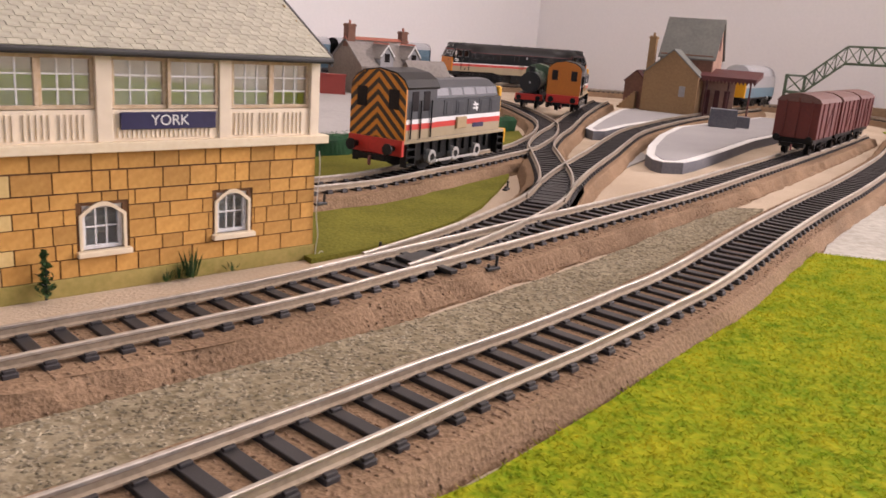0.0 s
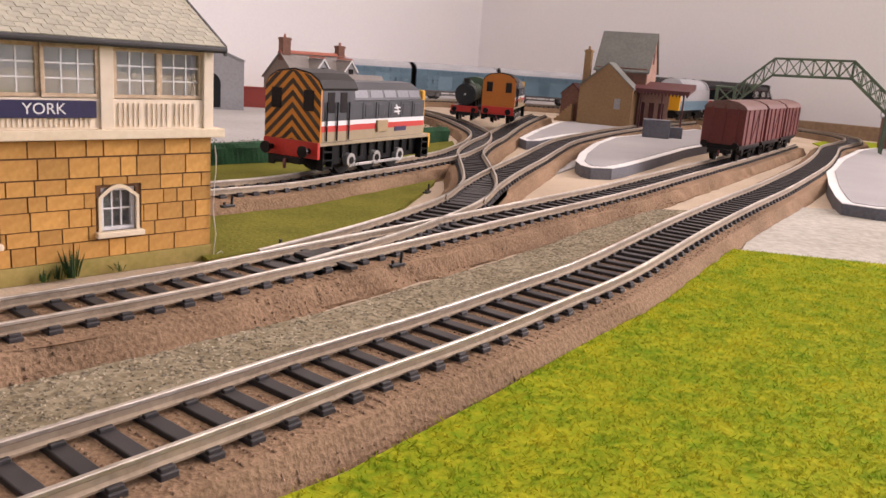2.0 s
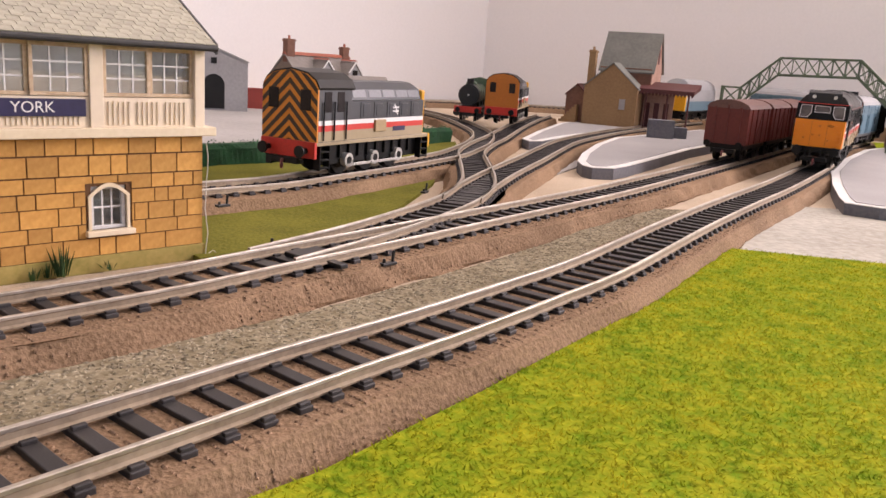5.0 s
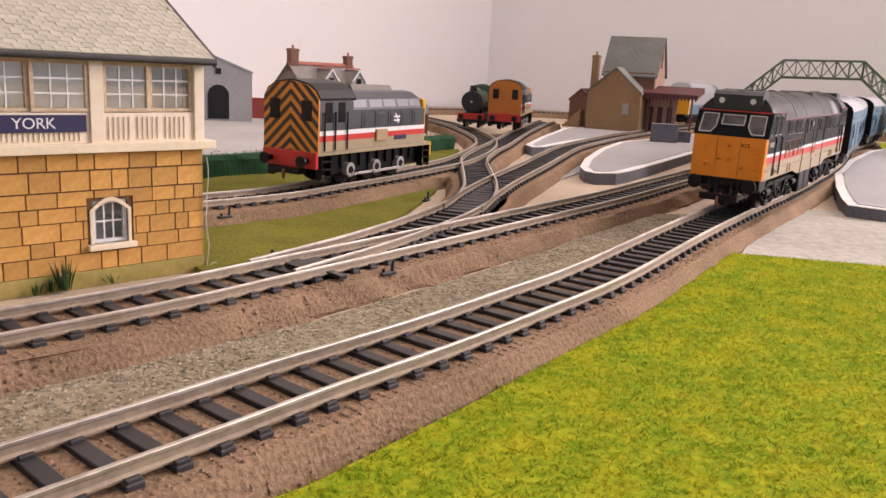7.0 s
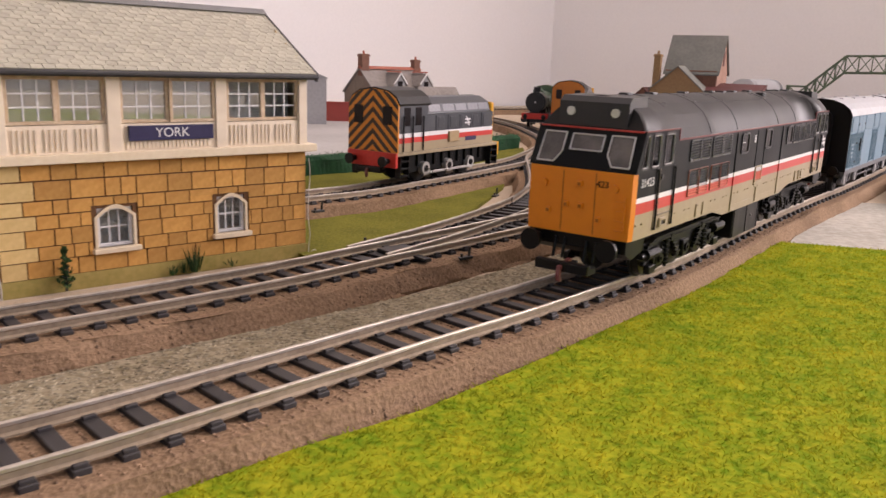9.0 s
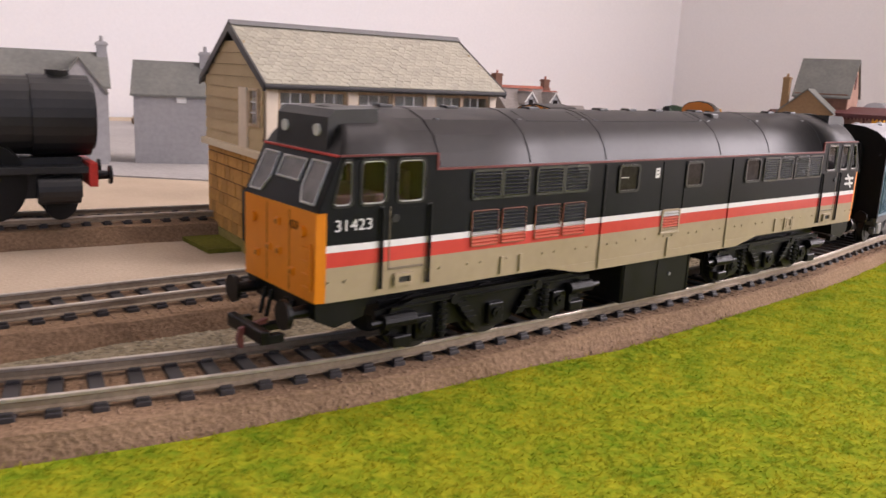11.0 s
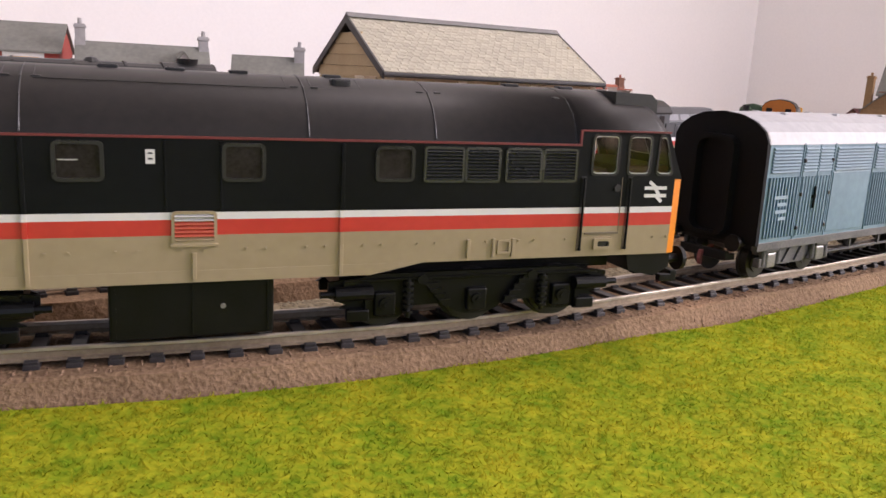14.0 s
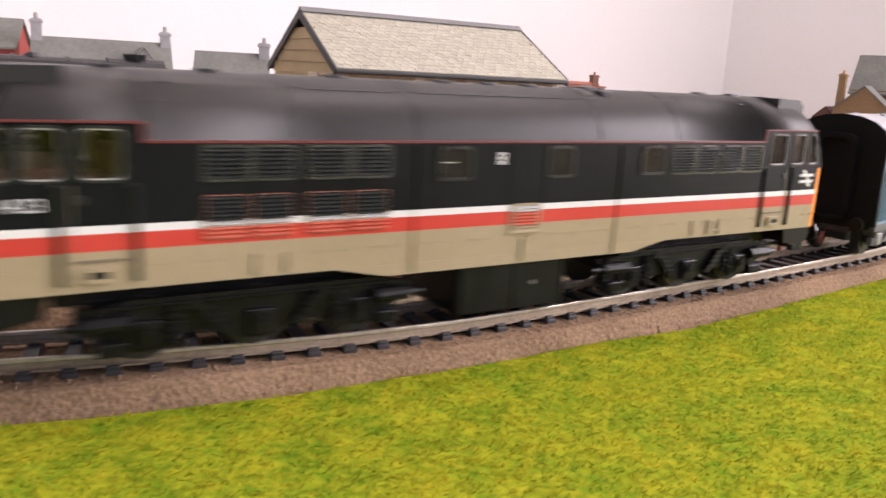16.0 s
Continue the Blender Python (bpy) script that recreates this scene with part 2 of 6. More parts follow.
# ---- track plan, centre lines ----
LINE_A = [(-330, -110), (-240, -38), (-180, 6), (-139, 34), (-98, 62), (-59, 94), (-20, 136), (4, 164), (30, 193), (57, 226), (85, 262), (137, 340), (185, 409), (232, 474), (283, 548), (350, 649), (412, 752), (464, 842), (512, 905), (556, 965), (585, 1030), (590, 1100), (560, 1180), (490, 1248), (390, 1290), (290, 1310), (190, 1305), (90, 1268), (0, 1212), (-160, 1104), (-340, 972), (-540, 810)]
LINE_B = [(-260, -20), (-200, 48), (-150, 100), (-100, 153), (-64, 189), (-38, 217), (-16, 245), (8, 275), (30, 303), (58, 339), (88, 377), (130, 432), (186, 512), (262, 620), (340, 732), (420, 850)]
LINE_C = [(-17, 248), (8, 290), (28, 330), (44, 368), (54, 405), (59, 440), (61, 480), (62, 525), (64, 570), (76, 630), (92, 690), (106, 750), (130, 850), (160, 960), (190, 1060)]
LINE_D = [(46, 372), (57, 415), (70, 458), (86, 505), (104, 556), (127, 625), (156, 705), (200, 795), (250, 885), (300, 965), (355, 1056), (420, 1150)]
LINE_E = [(-360, 90), (-260, 180), (-170, 260), (-100, 325), (-64, 360), (-40, 386), (-20, 420), (4, 460), (28, 504), (48, 545), (62, 590), (74, 640), (84, 720), (78, 800), (60, 900), (20, 1010)]
UNDER_TOP, SLEEPER_TOP, RAIL_TOP = 7.1, 8.2, 11.0


def rail_profile(off):
    h = [(1.0, 8.2), (1.0, 8.6), (0.3, 8.95), (0.3, 10.0), (0.52, 10.25), (0.52, 10.85), (0.4, 11.0)]
    return [(off + x, z) for x, z in h] + [(off - x, z) for x, z in reversed(h)]


bm = B()
box(bm, -1.6, 1.6, -11.6, 11.6, UNDER_TOP - 0.4, SLEEPER_TOP, 0.25)
for s in (-1, 1):
    for o in (-1.9, 1.9):
        box(bm, -1.3, 1.3, s * 8.7 + o - 0.55, s * 8.7 + o + 0.55, SLEEPER_TOP - 0.2, SLEEPER_TOP + 0.7, 0.2)
SLEEPER = part("sleeper", bm, M_SLEEP)
SLEEPER_MESH = SLEEPER.data
bpy.data.objects.remove(SLEEPER)


def track(label, pts, bed=True, pitch=8.0, sleepers=True, start=0, end=None, width=19.5, wobble=1.2, skip=()):
    line = smooth_line(pts, 4.0)[start:end]
    root = thing("railway_track", label, "railway track", kind="structure")
    for s in (-1, 1):
        bm = B()
        sweep(bm, line, rail_profile(s * 8.7))
        for f in bm.faces:
            f.material_index = 0 if min(v.co.z for v in f.verts) > 10.2 else 1
        part("rail", bm, [M_RAIL, M_RAILSIDE], root, "worn nickel silver rail")
    if bed:
        bm = B()
        w = width
        sweep(bm, line, [(w, -0.5), (w - 0.6, 1.2), (w - 3.2, UNDER_TOP - 0.5), (w - 4.2, UNDER_TOP), (-w + 4.2, UNDER_TOP), (-w + 3.2, UNDER_TOP - 0.5), (-w + 0.6, 1.2), (-w, -0.5)], wobble=wobble)
        part("trackbed", bm, M_CORK, root, "brown granular foam trackbed")
    if sleepers:
        fine = smooth_line(pts, pitch)
        nor = normals(fine)
        lo, hi = start * 4.0 / pitch, (len(fine) if end is None else end * 4.0 / pitch)
        for i, (p, nn) in enumerate(zip(fine, nor)):
            if not lo <= i < hi:
                continue
            c = new("sleeper", SLEEPER_MESH)
            c.parent = root
            c.matrix_local = at(p.x, p.y, random.uniform(-0.15, 0.1), math.degrees(math.atan2(nn.y, nn.x)) - 90 + random.uniform(-1.2, 1.2))
    return root


track("running line of model track with black plastic sleepers", LINE_A)
track("second running line of model track past the signal box", LINE_B, width=20.5, wobble=2.4)
track("curving point track that leaves the second line", LINE_C, width=19)
track("track curving off between the two grey platforms", LINE_D, width=18)
track("yard siding under the shunter", LINE_E, width=19, wobble=2.0)

# gravel strip between the two running lines
la, lb = smooth_line(LINE_A, 6.0), smooth_line(LINE_B, 6.0)


def strip(name, poly, z0, z1, mat, label, category="ground"):
    bm = B()
    prism(bm, poly, "z", z0, z1)
    return tagged(part(name, bm, mat), label, category, kind="structure")


strip("gravel_strip", [(-230, -20), (-110, 78), (-60, 118), (-25, 160), (20, 214), (75, 285), (130, 365), (170, 432), (150, 428), (108, 377), (80, 330), (52, 292), (28, 262), (0, 227), (-40, 185), (-80, 145), (-130, 95), (-230, -2)], -2, 1.4, M_GRAVEL, "grey-green gravel scatter between the two lines")
strip("cess", [(162, 340), (190, 392), (240, 470), (330, 470), (520, 330), (300, 250)], -2, 1.2, M_CARDB, "pale grey textured ground beside the platform ramp")
GRASS_POLY = [(-330, -140), (-236, -64), (-172, -18), (-132, 15), (-103, 33), (-73, 56), (-48, 82), (-28, 102), (-11, 118), (10, 137), (40, 174), (69, 212), (98, 250), (124, 289), (156, 335), (213, 324), (330, 300), (600, 240), (600, -500), (-330, -500)]
strip("grass_mat", GRASS_POLY, -2, 2.4, M_GRASS, "bright yellow-green static grass mat")
OLIVE = [(-44, 272), (-28, 290), (-14, 312), (4, 345), (18, 385), (28, 430), (36, 470), (38, 498), (24, 472), (2, 434), (-22, 394), (-50, 362), (-80, 336), (-160, 262), (-178, 240), (-150, 215), (-120, 240), (-90, 270), (-60, 292)]
strip("turf_strip", OLIVE, -2, 1.8, M_OLIVE, "olive green scattered turf beside the track")
strip("turf_strip_rear", [(-110, 360), (-66, 398), (-30, 440), (2, 500), (20, 540), (44, 590), (60, 640), (60, 720), (20, 660), (-40, 560), (-110, 450)], -2, 1.6, M_OLIVE, "olive green scattered turf below the hedge")
strip("yard", [(-420, 380), (-120, 430), (-90, 480), (-40, 570), (0, 660), (40, 740), (30, 900), (-40, 1080), (-300, 1060), (-640, 800)], -2, 1.0, M_ROAD, "pale grey yard in front of the goods shed")
strip("far_yard", [(100, 520), (118, 545), (150, 610), (150, 640), (128, 600), (112, 560)], -2, 1.0, M_ROAD, "grey paint between the tracks")


def platform(label, outline, top=7.5):
    outline = [(14 + 1.15 * (x - 14), 13 + 1.15 * (y - 13)) for x, y in outline]
    root = thing("station_platform", label, "platform", kind="")
    bm = B()
    prism(bm, outline, "z", 0, top)
    part("platform_side", bm, M_PLATSIDE, root)
    c = Vector((sum(p[0] for p in outline) / len(outline), sum(p[1] for p in outline) / len(outline)))
    bm = B()
    prism(bm, outline, "z", top + 0.02, top + 0.5)
    part("white_edge", bm, M_WHITE, root, "white painted platform edge")
    inner = inset(outline, 6.0)
    bm = B()
    prism(bm, inner, "z", top + 0.3, top + 0.9)
    part("surface", bm, M_PLAT, root, "grey platform surface")
    return root


def inset(poly, d):
    out, k = [], len(poly)
    area2 = sum(poly[i][0] * poly[(i + 1) % k][1] - poly[(i + 1) % k][0] * poly[i][1] for i in range(k))
    s = 1 if area2 > 0 else -1
    for i in range(k):
        a, b, c = (Vector(poly[(i + j) % k]) for j in (-1, 0, 1))
        n1, n2 = (b - a).normalized(), (c - b).normalized()
        m1, m2 = Vector((-n1.y, n1.x)) * s, Vector((-n2.y, n2.x)) * s
        m = (m1 + m2).normalized()
        out.append(tuple(b + m * d / max(0.5, m.dot(m1))))
    return out


platform("grey card station platform with a white edge and rounded ramp end", [(125, 471), (121, 480), (122, 500), (134, 546), (160, 622), (193, 697), (240, 760), (330, 880), (400, 860), (316, 745), (236, 632), (184, 545), (150, 490), (138, 474)])
platform("far grey card station platform with white edges", [(108, 612), (105, 630), (130, 715), (168, 830), (226, 950), (285, 1030), (345, 1000), (312, 930), (270, 860), (200, 760), (150, 680), (118, 618)])
platform("wide grey card platform with a curved white ramp end", [(244, 384), (232, 394), (240, 415), (262, 464), (300, 540), (357, 632), (440, 750), (520, 830), (650, 945), (900, 700), (600, 420), (330, 378)])


# ---- vehicle materials ----
M_ROOF31 = material("dark_grey_roof", (0.019, 0.0165, 0.015), (0.012, 0.0105, 0.010), rough=0.45, scale=25, grain=500, spec=0.3)
M_CHAR = material("charcoal_paint", (0.0065, 0.0075, 0.0085), (0.0045, 0.005, 0.006), rough=0.4, scale=30, spec=0.14)
M_RED = material("red_stripe_paint", (0.58, 0.05, 0.035), (0.52, 0.04, 0.03), rough=0.35, scale=40)
M_WSTRIPE = material("white_stripe_paint", (0.76, 0.75, 0.74), (0.70, 0.69, 0.68), rough=0.35, scale=40)
M_BEIGE = material("beige_paint", (0.37, 0.295, 0.185), (0.33, 0.26, 0.16), rough=0.38, scale=30)
M_ORANGE = material("warning_yellow_orange", (0.80, 0.245, 0.002), (0.74, 0.22, 0.002), rough=0.4, scale=30)
M_FRAME = material("black_bogie_plastic", (0.006, 0.006, 0.0065), (0.003, 0.003, 0.003), rough=0.38, scale=150, spec=0.25)
M_GREYMET = material("grey_worn_metal", (0.30, 0.29, 0.28), (0.16, 0.15, 0.14), rough=0.4, metal=0.5, scale=100)
M_SCREEN = material("grey_windscreen", (0.14, 0.125, 0.12), (0.05, 0.045, 0.045), rough=0.06, scale=120, mix=0.2)
M_DARKPANE = material("dark_glazing", (0.035, 0.030, 0.030), (0.015, 0.012, 0.012), rough=0.08, scale=90, spec=0.12)
M_SILVER = material("silver_trim", (0.62, 0.61, 0.6), rough=0.35, metal=0.4, scale=90)
M_LAMP = material("headlamp_lens", (0.75, 0.74, 0.7), rough=0.15, scale=200)
M_TAN = material("tan_coupling", (0.42, 0.30, 0.15), rough=0.5, scale=100)
M_GREYUND = material("weathered_grey_underframe", (0.13, 0.125, 0.125), (0.06, 0.058, 0.06), rough=0.5, scale=120)
M_BLUE = material("rail_blue_paint", (0.135, 0.235, 0.30), (0.10, 0.18, 0.235), rough=0.5, scale=30, grain=500)
M_VANROOF = material("pale_grey_roof", (0.42, 0.42, 0.43), (0.34, 0.34, 0.35), rough=0.55, scale=25)
M_VANEND = material("matt_black_van_end", (0.005, 0.005, 0.0055), rough=0.75, scale=40, spec=0.15)
M_BAUX = material("bauxite_red_van", (0.15, 0.024, 0.016), (0.10, 0.015, 0.011), rough=0.55, scale=40, random_tint=0.12)
M_WROOF = material("wagon_roof_brown", (0.17, 0.085, 0.07), (0.11, 0.05, 0.04), rough=0.6, scale=40)
M_GREEN = material("loco_green", (0.07, 0.12, 0.06), (0.05, 0.085, 0.045), rough=0.4, scale=40)


def text_part(name, words, size, mat, parent, m, label=""):
    cu = bpy.data.curves.new(name, "FONT")
    cu.body, cu.size, cu.extrude, cu.align_x, cu.align_y = words, size * MM, 0.04 * MM, "CENTER", "CENTER"
    tmp = bpy.data.objects.new(name, cu)
    scene.collection.objects.link(tmp)
    me = bpy.data.meshes.new_from_object(tmp.evaluated_get(bpy.context.evaluated_depsgraph_get()))
    bpy.data.objects.remove(tmp)
    me.materials.clear()
    me.materials.append(mat)
    ob = new(name, me)
    ob.parent = parent
    ob.matrix_local = m
    if label:
        ob["label"] = label
    return ob


def side_turn(s):
    """Turns a flat piece drawn in x and y so that it stands on the side s of a vehicle, facing out."""
    return (90, 0, 180) if s > 0 else (90, 0, 0)


def wheel_mesh(r, w=2.4):
    bm = B()
    cyl(bm, (0, -w / 2, 0), (0, w / 2, 0), r, 24)
    cyl(bm, (0, -w / 2 - 0.8, 0), (0, -w / 2, 0), r + 0.7, 24)
    cyl(bm, (0, w / 2, 0), (0, w / 2 + 0.3, 0), r * 0.62, 18)
    cyl(bm, (0, w / 2, 0), (0, w / 2 + 1.2, 0), r * 0.2, 10)
    return bm


def wheels(root, xs, r, mat, name="wheel"):
    for x in xs:
        for s in (-1, 1):
            part(name, wheel_mesh(r), mat, root, m=at(x, s * 8.6, r, 0 if s > 0 else 180))


def coupling(root, x, d):
    bm = B()
    box(bm, min(x, x + d * 7), max(x, x + d * 7), -1.2, 1.2, 7.0, 8.6, 0.2)
    box(bm, min(x + d * 6, x + d * 8), max(x + d * 6, x + d * 8), -8.5, 8.5, 6.6, 9.6, 0.3)
    box(bm, min(x + d * 3, x + d * 7), max(x + d * 3, x + d * 7), -8.5, -6.6, 6.6, 8.6, 0.2)
    box(bm, min(x + d * 3, x + d * 7), max(x + d * 3, x + d * 7), 6.6, 8.5, 6.6, 8.6, 0.2)
    cp = part("coupling", bm, M_FRAME, root, "black tension lock coupling")
    bm = B()
    prism(bm, [(x + d * 3, 9.8), (x + d * 9, 8.4), (x + d * 9.5, 6.0), (x + d * 9.0, 4.0), (x + d * 8.2, 4.0), (x + d * 8.2, 7.4), (x + d * 3, 8.8)], "y", -0.6, 0.6)
    part("hook", bm, M_RED31, cp, "dark red coupling hook")


M_RED31 = material("dull_red_hook", (0.22, 0.06, 0.06), rough=0.4, scale=90)


def buffers(root, x, d, z=13.5, y=11.5, r=2.9):
    for s in (-1, 1):
        bm = B()
        cyl(bm, (x, s * y, z), (x + d * 4.5, s * y, z), 1.5, 12, 1.2)
        cyl(bm, (x + d * 4.5, s * y, z), (x + d * 5.5, s * y, z), r, 18)
        part("buffer", bm, M_FRAME, root)


def bogie(root, xc, half, xs, r):
    g = part("bogie", bogie_frame(xc, half), M_FRAME, root, "black sprung bogie frame")
    for x in xs:
        for s in (-1, 1):
            part("wheel", wheel_mesh(r), M_FRAME, g, m=at(xc + x, s * 8.6, r, 0 if s > 0 else 180))
    for s in (-1, 1):
        for x in [a for b in xs for a in (b - 6.5, b + 6.5)]:
            bm = B()
            for k in range(5):
                cyl(bm, (xc + x, s * 13.6, 6 + k * 1.35), (xc + x, s * 13.6, 6.8 + k * 1.35), 1.25, 10)
            cyl(bm, (xc + x, s * 13.6, 5), (xc + x, s * 13.6, 13), 0.7, 8)
            part("spring", bm, M_FRAME, g)
        for x in xs:
            bm = B()
            box(bm, xc + x - 2.6, xc + x + 2.6, s * 13.2 - 1.4, s * 13.2 + 1.4, 4.6, 9.4, 0.5)
            cyl(bm, (xc + x, s * 14.2, 7), (xc + x, s * 15.2, 7), 1.6, 12)
            part("axle_box", bm, M_FRAME, g)
    return g


def bogie_frame(xc, half):
    bm = B()
    for s in (-1, 1):
        prism(bm, [(xc - half, 8.5), (xc - half + 4, 6.0), (xc - 9, 6.0), (xc - 6, 4.6), (xc + 6, 4.6), (xc + 9, 6.0), (xc + half - 4, 6.0), (xc + half, 8.5), (xc + half, 11.5), (xc + half * 0.6, 12.6), (xc - half * 0.6, 12.6), (xc - half, 11.5)], "y", s * 12.6 - 0.9, s * 12.6 + 0.9)
        for x in (-half * 0.62, -half * 0.2, half * 0.2, half * 0.62):
            prism(bm, [(xc + x - 3.4, 12.2), (xc + x - 2.2, 12.2), (xc + x + 2.6, 5.4), (xc + x + 1.4, 5.4)], "y", s * 13.6 - 0.5, s * 13.6 + 0.5)
        cyl(bm, (xc + half - 6, s * 13.8, 10.2), (xc + half + 1, s * 13.8, 10.2), 1.5, 10)
        cyl(bm, (xc - half + 6, s * 13.8, 10.2), (xc - half - 1, s * 13.8, 10.2), 1.5, 10)
        box(bm, xc + half - 5, xc + half + 3, s * 13.4 - 1.2, s * 13.4 + 1.2, 4.6, 7.6, 0.4)
        box(bm, xc - half - 3, xc - half + 5, s * 13.4 - 1.2, s * 13.4 + 1.2, 4.6, 7.6, 0.4)
    box(bm, xc - half, xc + half, -12, 12, 8, 13)
    return bm


HALF_W, Z_SK, Z_RED, Z_WH, Z_DK, Z_NOSE, Z_CANT, Z_ROOF, HALF_L = 17.0, 16.5, 24.0, 27.2, 28.7, 35.6, 43.4, 56.5, 108.5
Z_CAB, X_CAB = 46.8, 81.0


def diesel_body(half_l, strips, roof_mat, nose_mat, screen_mat, cabs=(1, -1)):
    """A lofted diesel body. strips: heights and materials of the painted bands from the bottom up."""
    prof = [(HALF_W - 0.25, Z_SK, 0), (HALF_W, Z_RED, 0), (HALF_W, Z_WH, 1), (HALF_W, Z_DK, 2), (HALF_W, Z_NOSE, 3), (HALF_W, Z_CANT, 3), (HALF_W - 0.4, Z_CANT + 0.8, 4), (HALF_W - 1.6, 49.2, 4), (HALF_W - 4.2, 52.4, 4), (HALF_W - 8.2, 54.9, 4), (4.0, 56.2, 4), (0, Z_ROOF, 4)]

    def limit(z):
        return half_l if z <= Z_NOSE else half_l - (z - Z_NOSE) * 0.5 if z <= Z_CANT + 0.8 else half_l - 5.4 - (z - Z_CANT - 0.8) * 0.45

    xs = [-half_l, -half_l + 2.2, -half_l + 9, -70, -35, 0, 35, 70, half_l - 9, half_l - 2.2, half_l]
    bm = B()
    rings = []
    for x in xs:
        k = 1.0 if abs(x) < half_l - 5 else 0.985 if abs(x) < half_l - 1 else 0.95
        row = []
        for s in (1, -1):
            for y, z, _ in prof if s > 0 else reversed(prof[:-1]):
                lim = limit(z)
                row.append(bm.verts.new((max(-lim, min(lim, x * lim / half_l if abs(x) > half_l - 10 else x)), s * y * k, z)))
        rings.append(row)
    mats = [p[2] for p in prof[1:]]
    idx = mats + mats[::-1]
    for a, b in zip(rings, rings[1:]):
        for i in range(len(a) - 1):
            f = bm.faces.new((a[i], a[i + 1], b[i + 1], b[i]))
            f.material_index = 5 if idx[i] < 4 and max(a[i].co.z, a[i + 1].co.z) < Z_NOSE + 0.1 and (a is rings[0] or b is rings[-1]) else idx[i]
            f.smooth = idx[i] == 4
    k = len(prof)
    for ring in (rings[0], rings[-1]):
        n = len(ring)
        for i in range(k - 2):
            f = bm.faces.new((ring[i], ring[i + 1], ring[n - 2 - i], ring[n - 1 - i]))
            z = prof[i][1]
            f.material_index = 5 if z < Z_NOSE - 0.1 else 6 if z < Z_CANT - 0.1 else 4
        bm.faces.new((ring[k - 2], ring[k - 1], ring[k])).material_index = 4
    for a in (0, ):
        bm.faces.new([r[0] for r in rings] + [r[-1] for r in reversed(rings)])
    return bm, [M_BEIGE if strips is None else strips[0], M_RED if strips is None else strips[1], M_WSTRIPE if strips is None else strips[2], M_CHAR if strips is None else strips[3], roof_mat, nose_mat, screen_mat]


def side_window(root, x, s, w, z0, z1, pane=None, frame=0.7, y=HALF_W):
    bm = B()
    y0, y1 = (y - 0.1, y + 0.25) if s > 0 else (-y - 0.25, -y + 0.1)
    for a, b, c, d in ((x - w / 2 - frame, x + w / 2 + frame, z1, z1 + frame), (x - w / 2 - frame, x + w / 2 + frame, z0 - frame, z0), (x - w / 2 - frame, x - w / 2, z0, z1), (x + w / 2, x + w / 2 + frame, z0, z1)):
        box(bm, a, b, y0, y1, c, d, 0.1)
    wn_ = part("side_window", bm, M_SILVERBLK, root, "moulded window frame")
    bm = B()
    box(bm, x - w / 2, x + w / 2, s * (y + 0.05) - 0.06, s * (y + 0.05) + 0.06, z0, z1)
    part("pane", bm, pane or M_DARKPANE, wn_, "clear plastic glazing")


M_SILVERBLK = material("dark_window_surround", (0.02, 0.02, 0.021), rough=0.3, scale=90)


def grille(root, x, s, w, z0, z1, mat, n=8, y=HALF_W, name="louvre_grille"):
    bm = B()
    for i in range(n):
        z = z0 + (z1 - z0) * i / n
        h = (z1 - z0) / n
        prism(bm, [(s * (y - 0.1), z), (s * (y + 0.55), z + h * 0.15), (s * (y + 0.1), z + h * 0.75), (s * (y - 0.1), z + h * 0.75)], "x", x - w / 2, x + w / 2)
    box(bm, x - w / 2 - 0.6, x - w / 2, s * y - 0.35, s * y + 0.35, z0 - 0.4, z1 + 0.4, 0.1)
    box(bm, x + w / 2, x + w / 2 + 0.6, s * y - 0.35, s * y + 0.35, z0 - 0.4, z1 + 0.4, 0.1)
    part(name, bm, mat, root, "louvred grille in the body colour")


def rail_arrow(root, x, s, z, size, y=HALF_W):
    """The white double arrow emblem as plain bars."""
    bm = B()
    for zz in (-0.16, 0.16):
        box(bm, -size / 2, size / 2, zz * size - 0.07 * size, zz * size + 0.07 * size, -0.05, 0.05)
    for q in ((-0.5, 0.42, 0.05, 0.16), (-0.05, 0.16, 0.30, -0.16), (0.05, -0.16, 0.5, -0.42)):
        a, b = Vector((q[0] * size * 0.6, q[1] * size)), Vector((q[2] * size * 0.6, q[3] * size))
        nn = Vector((-(b - a).y, (b - a).x)).normalized() * 0.07 * size
        prism(bm, [tuple(a + nn), tuple(b + nn), tuple(b - nn), tuple(a - nn)], "z", -0.05, 0.06)
    part("emblem", bm, M_WSTRIPE, root, "white double arrow emblem", m=at(x, s * (y + 0.1), z, side_turn(s)[2], 90))


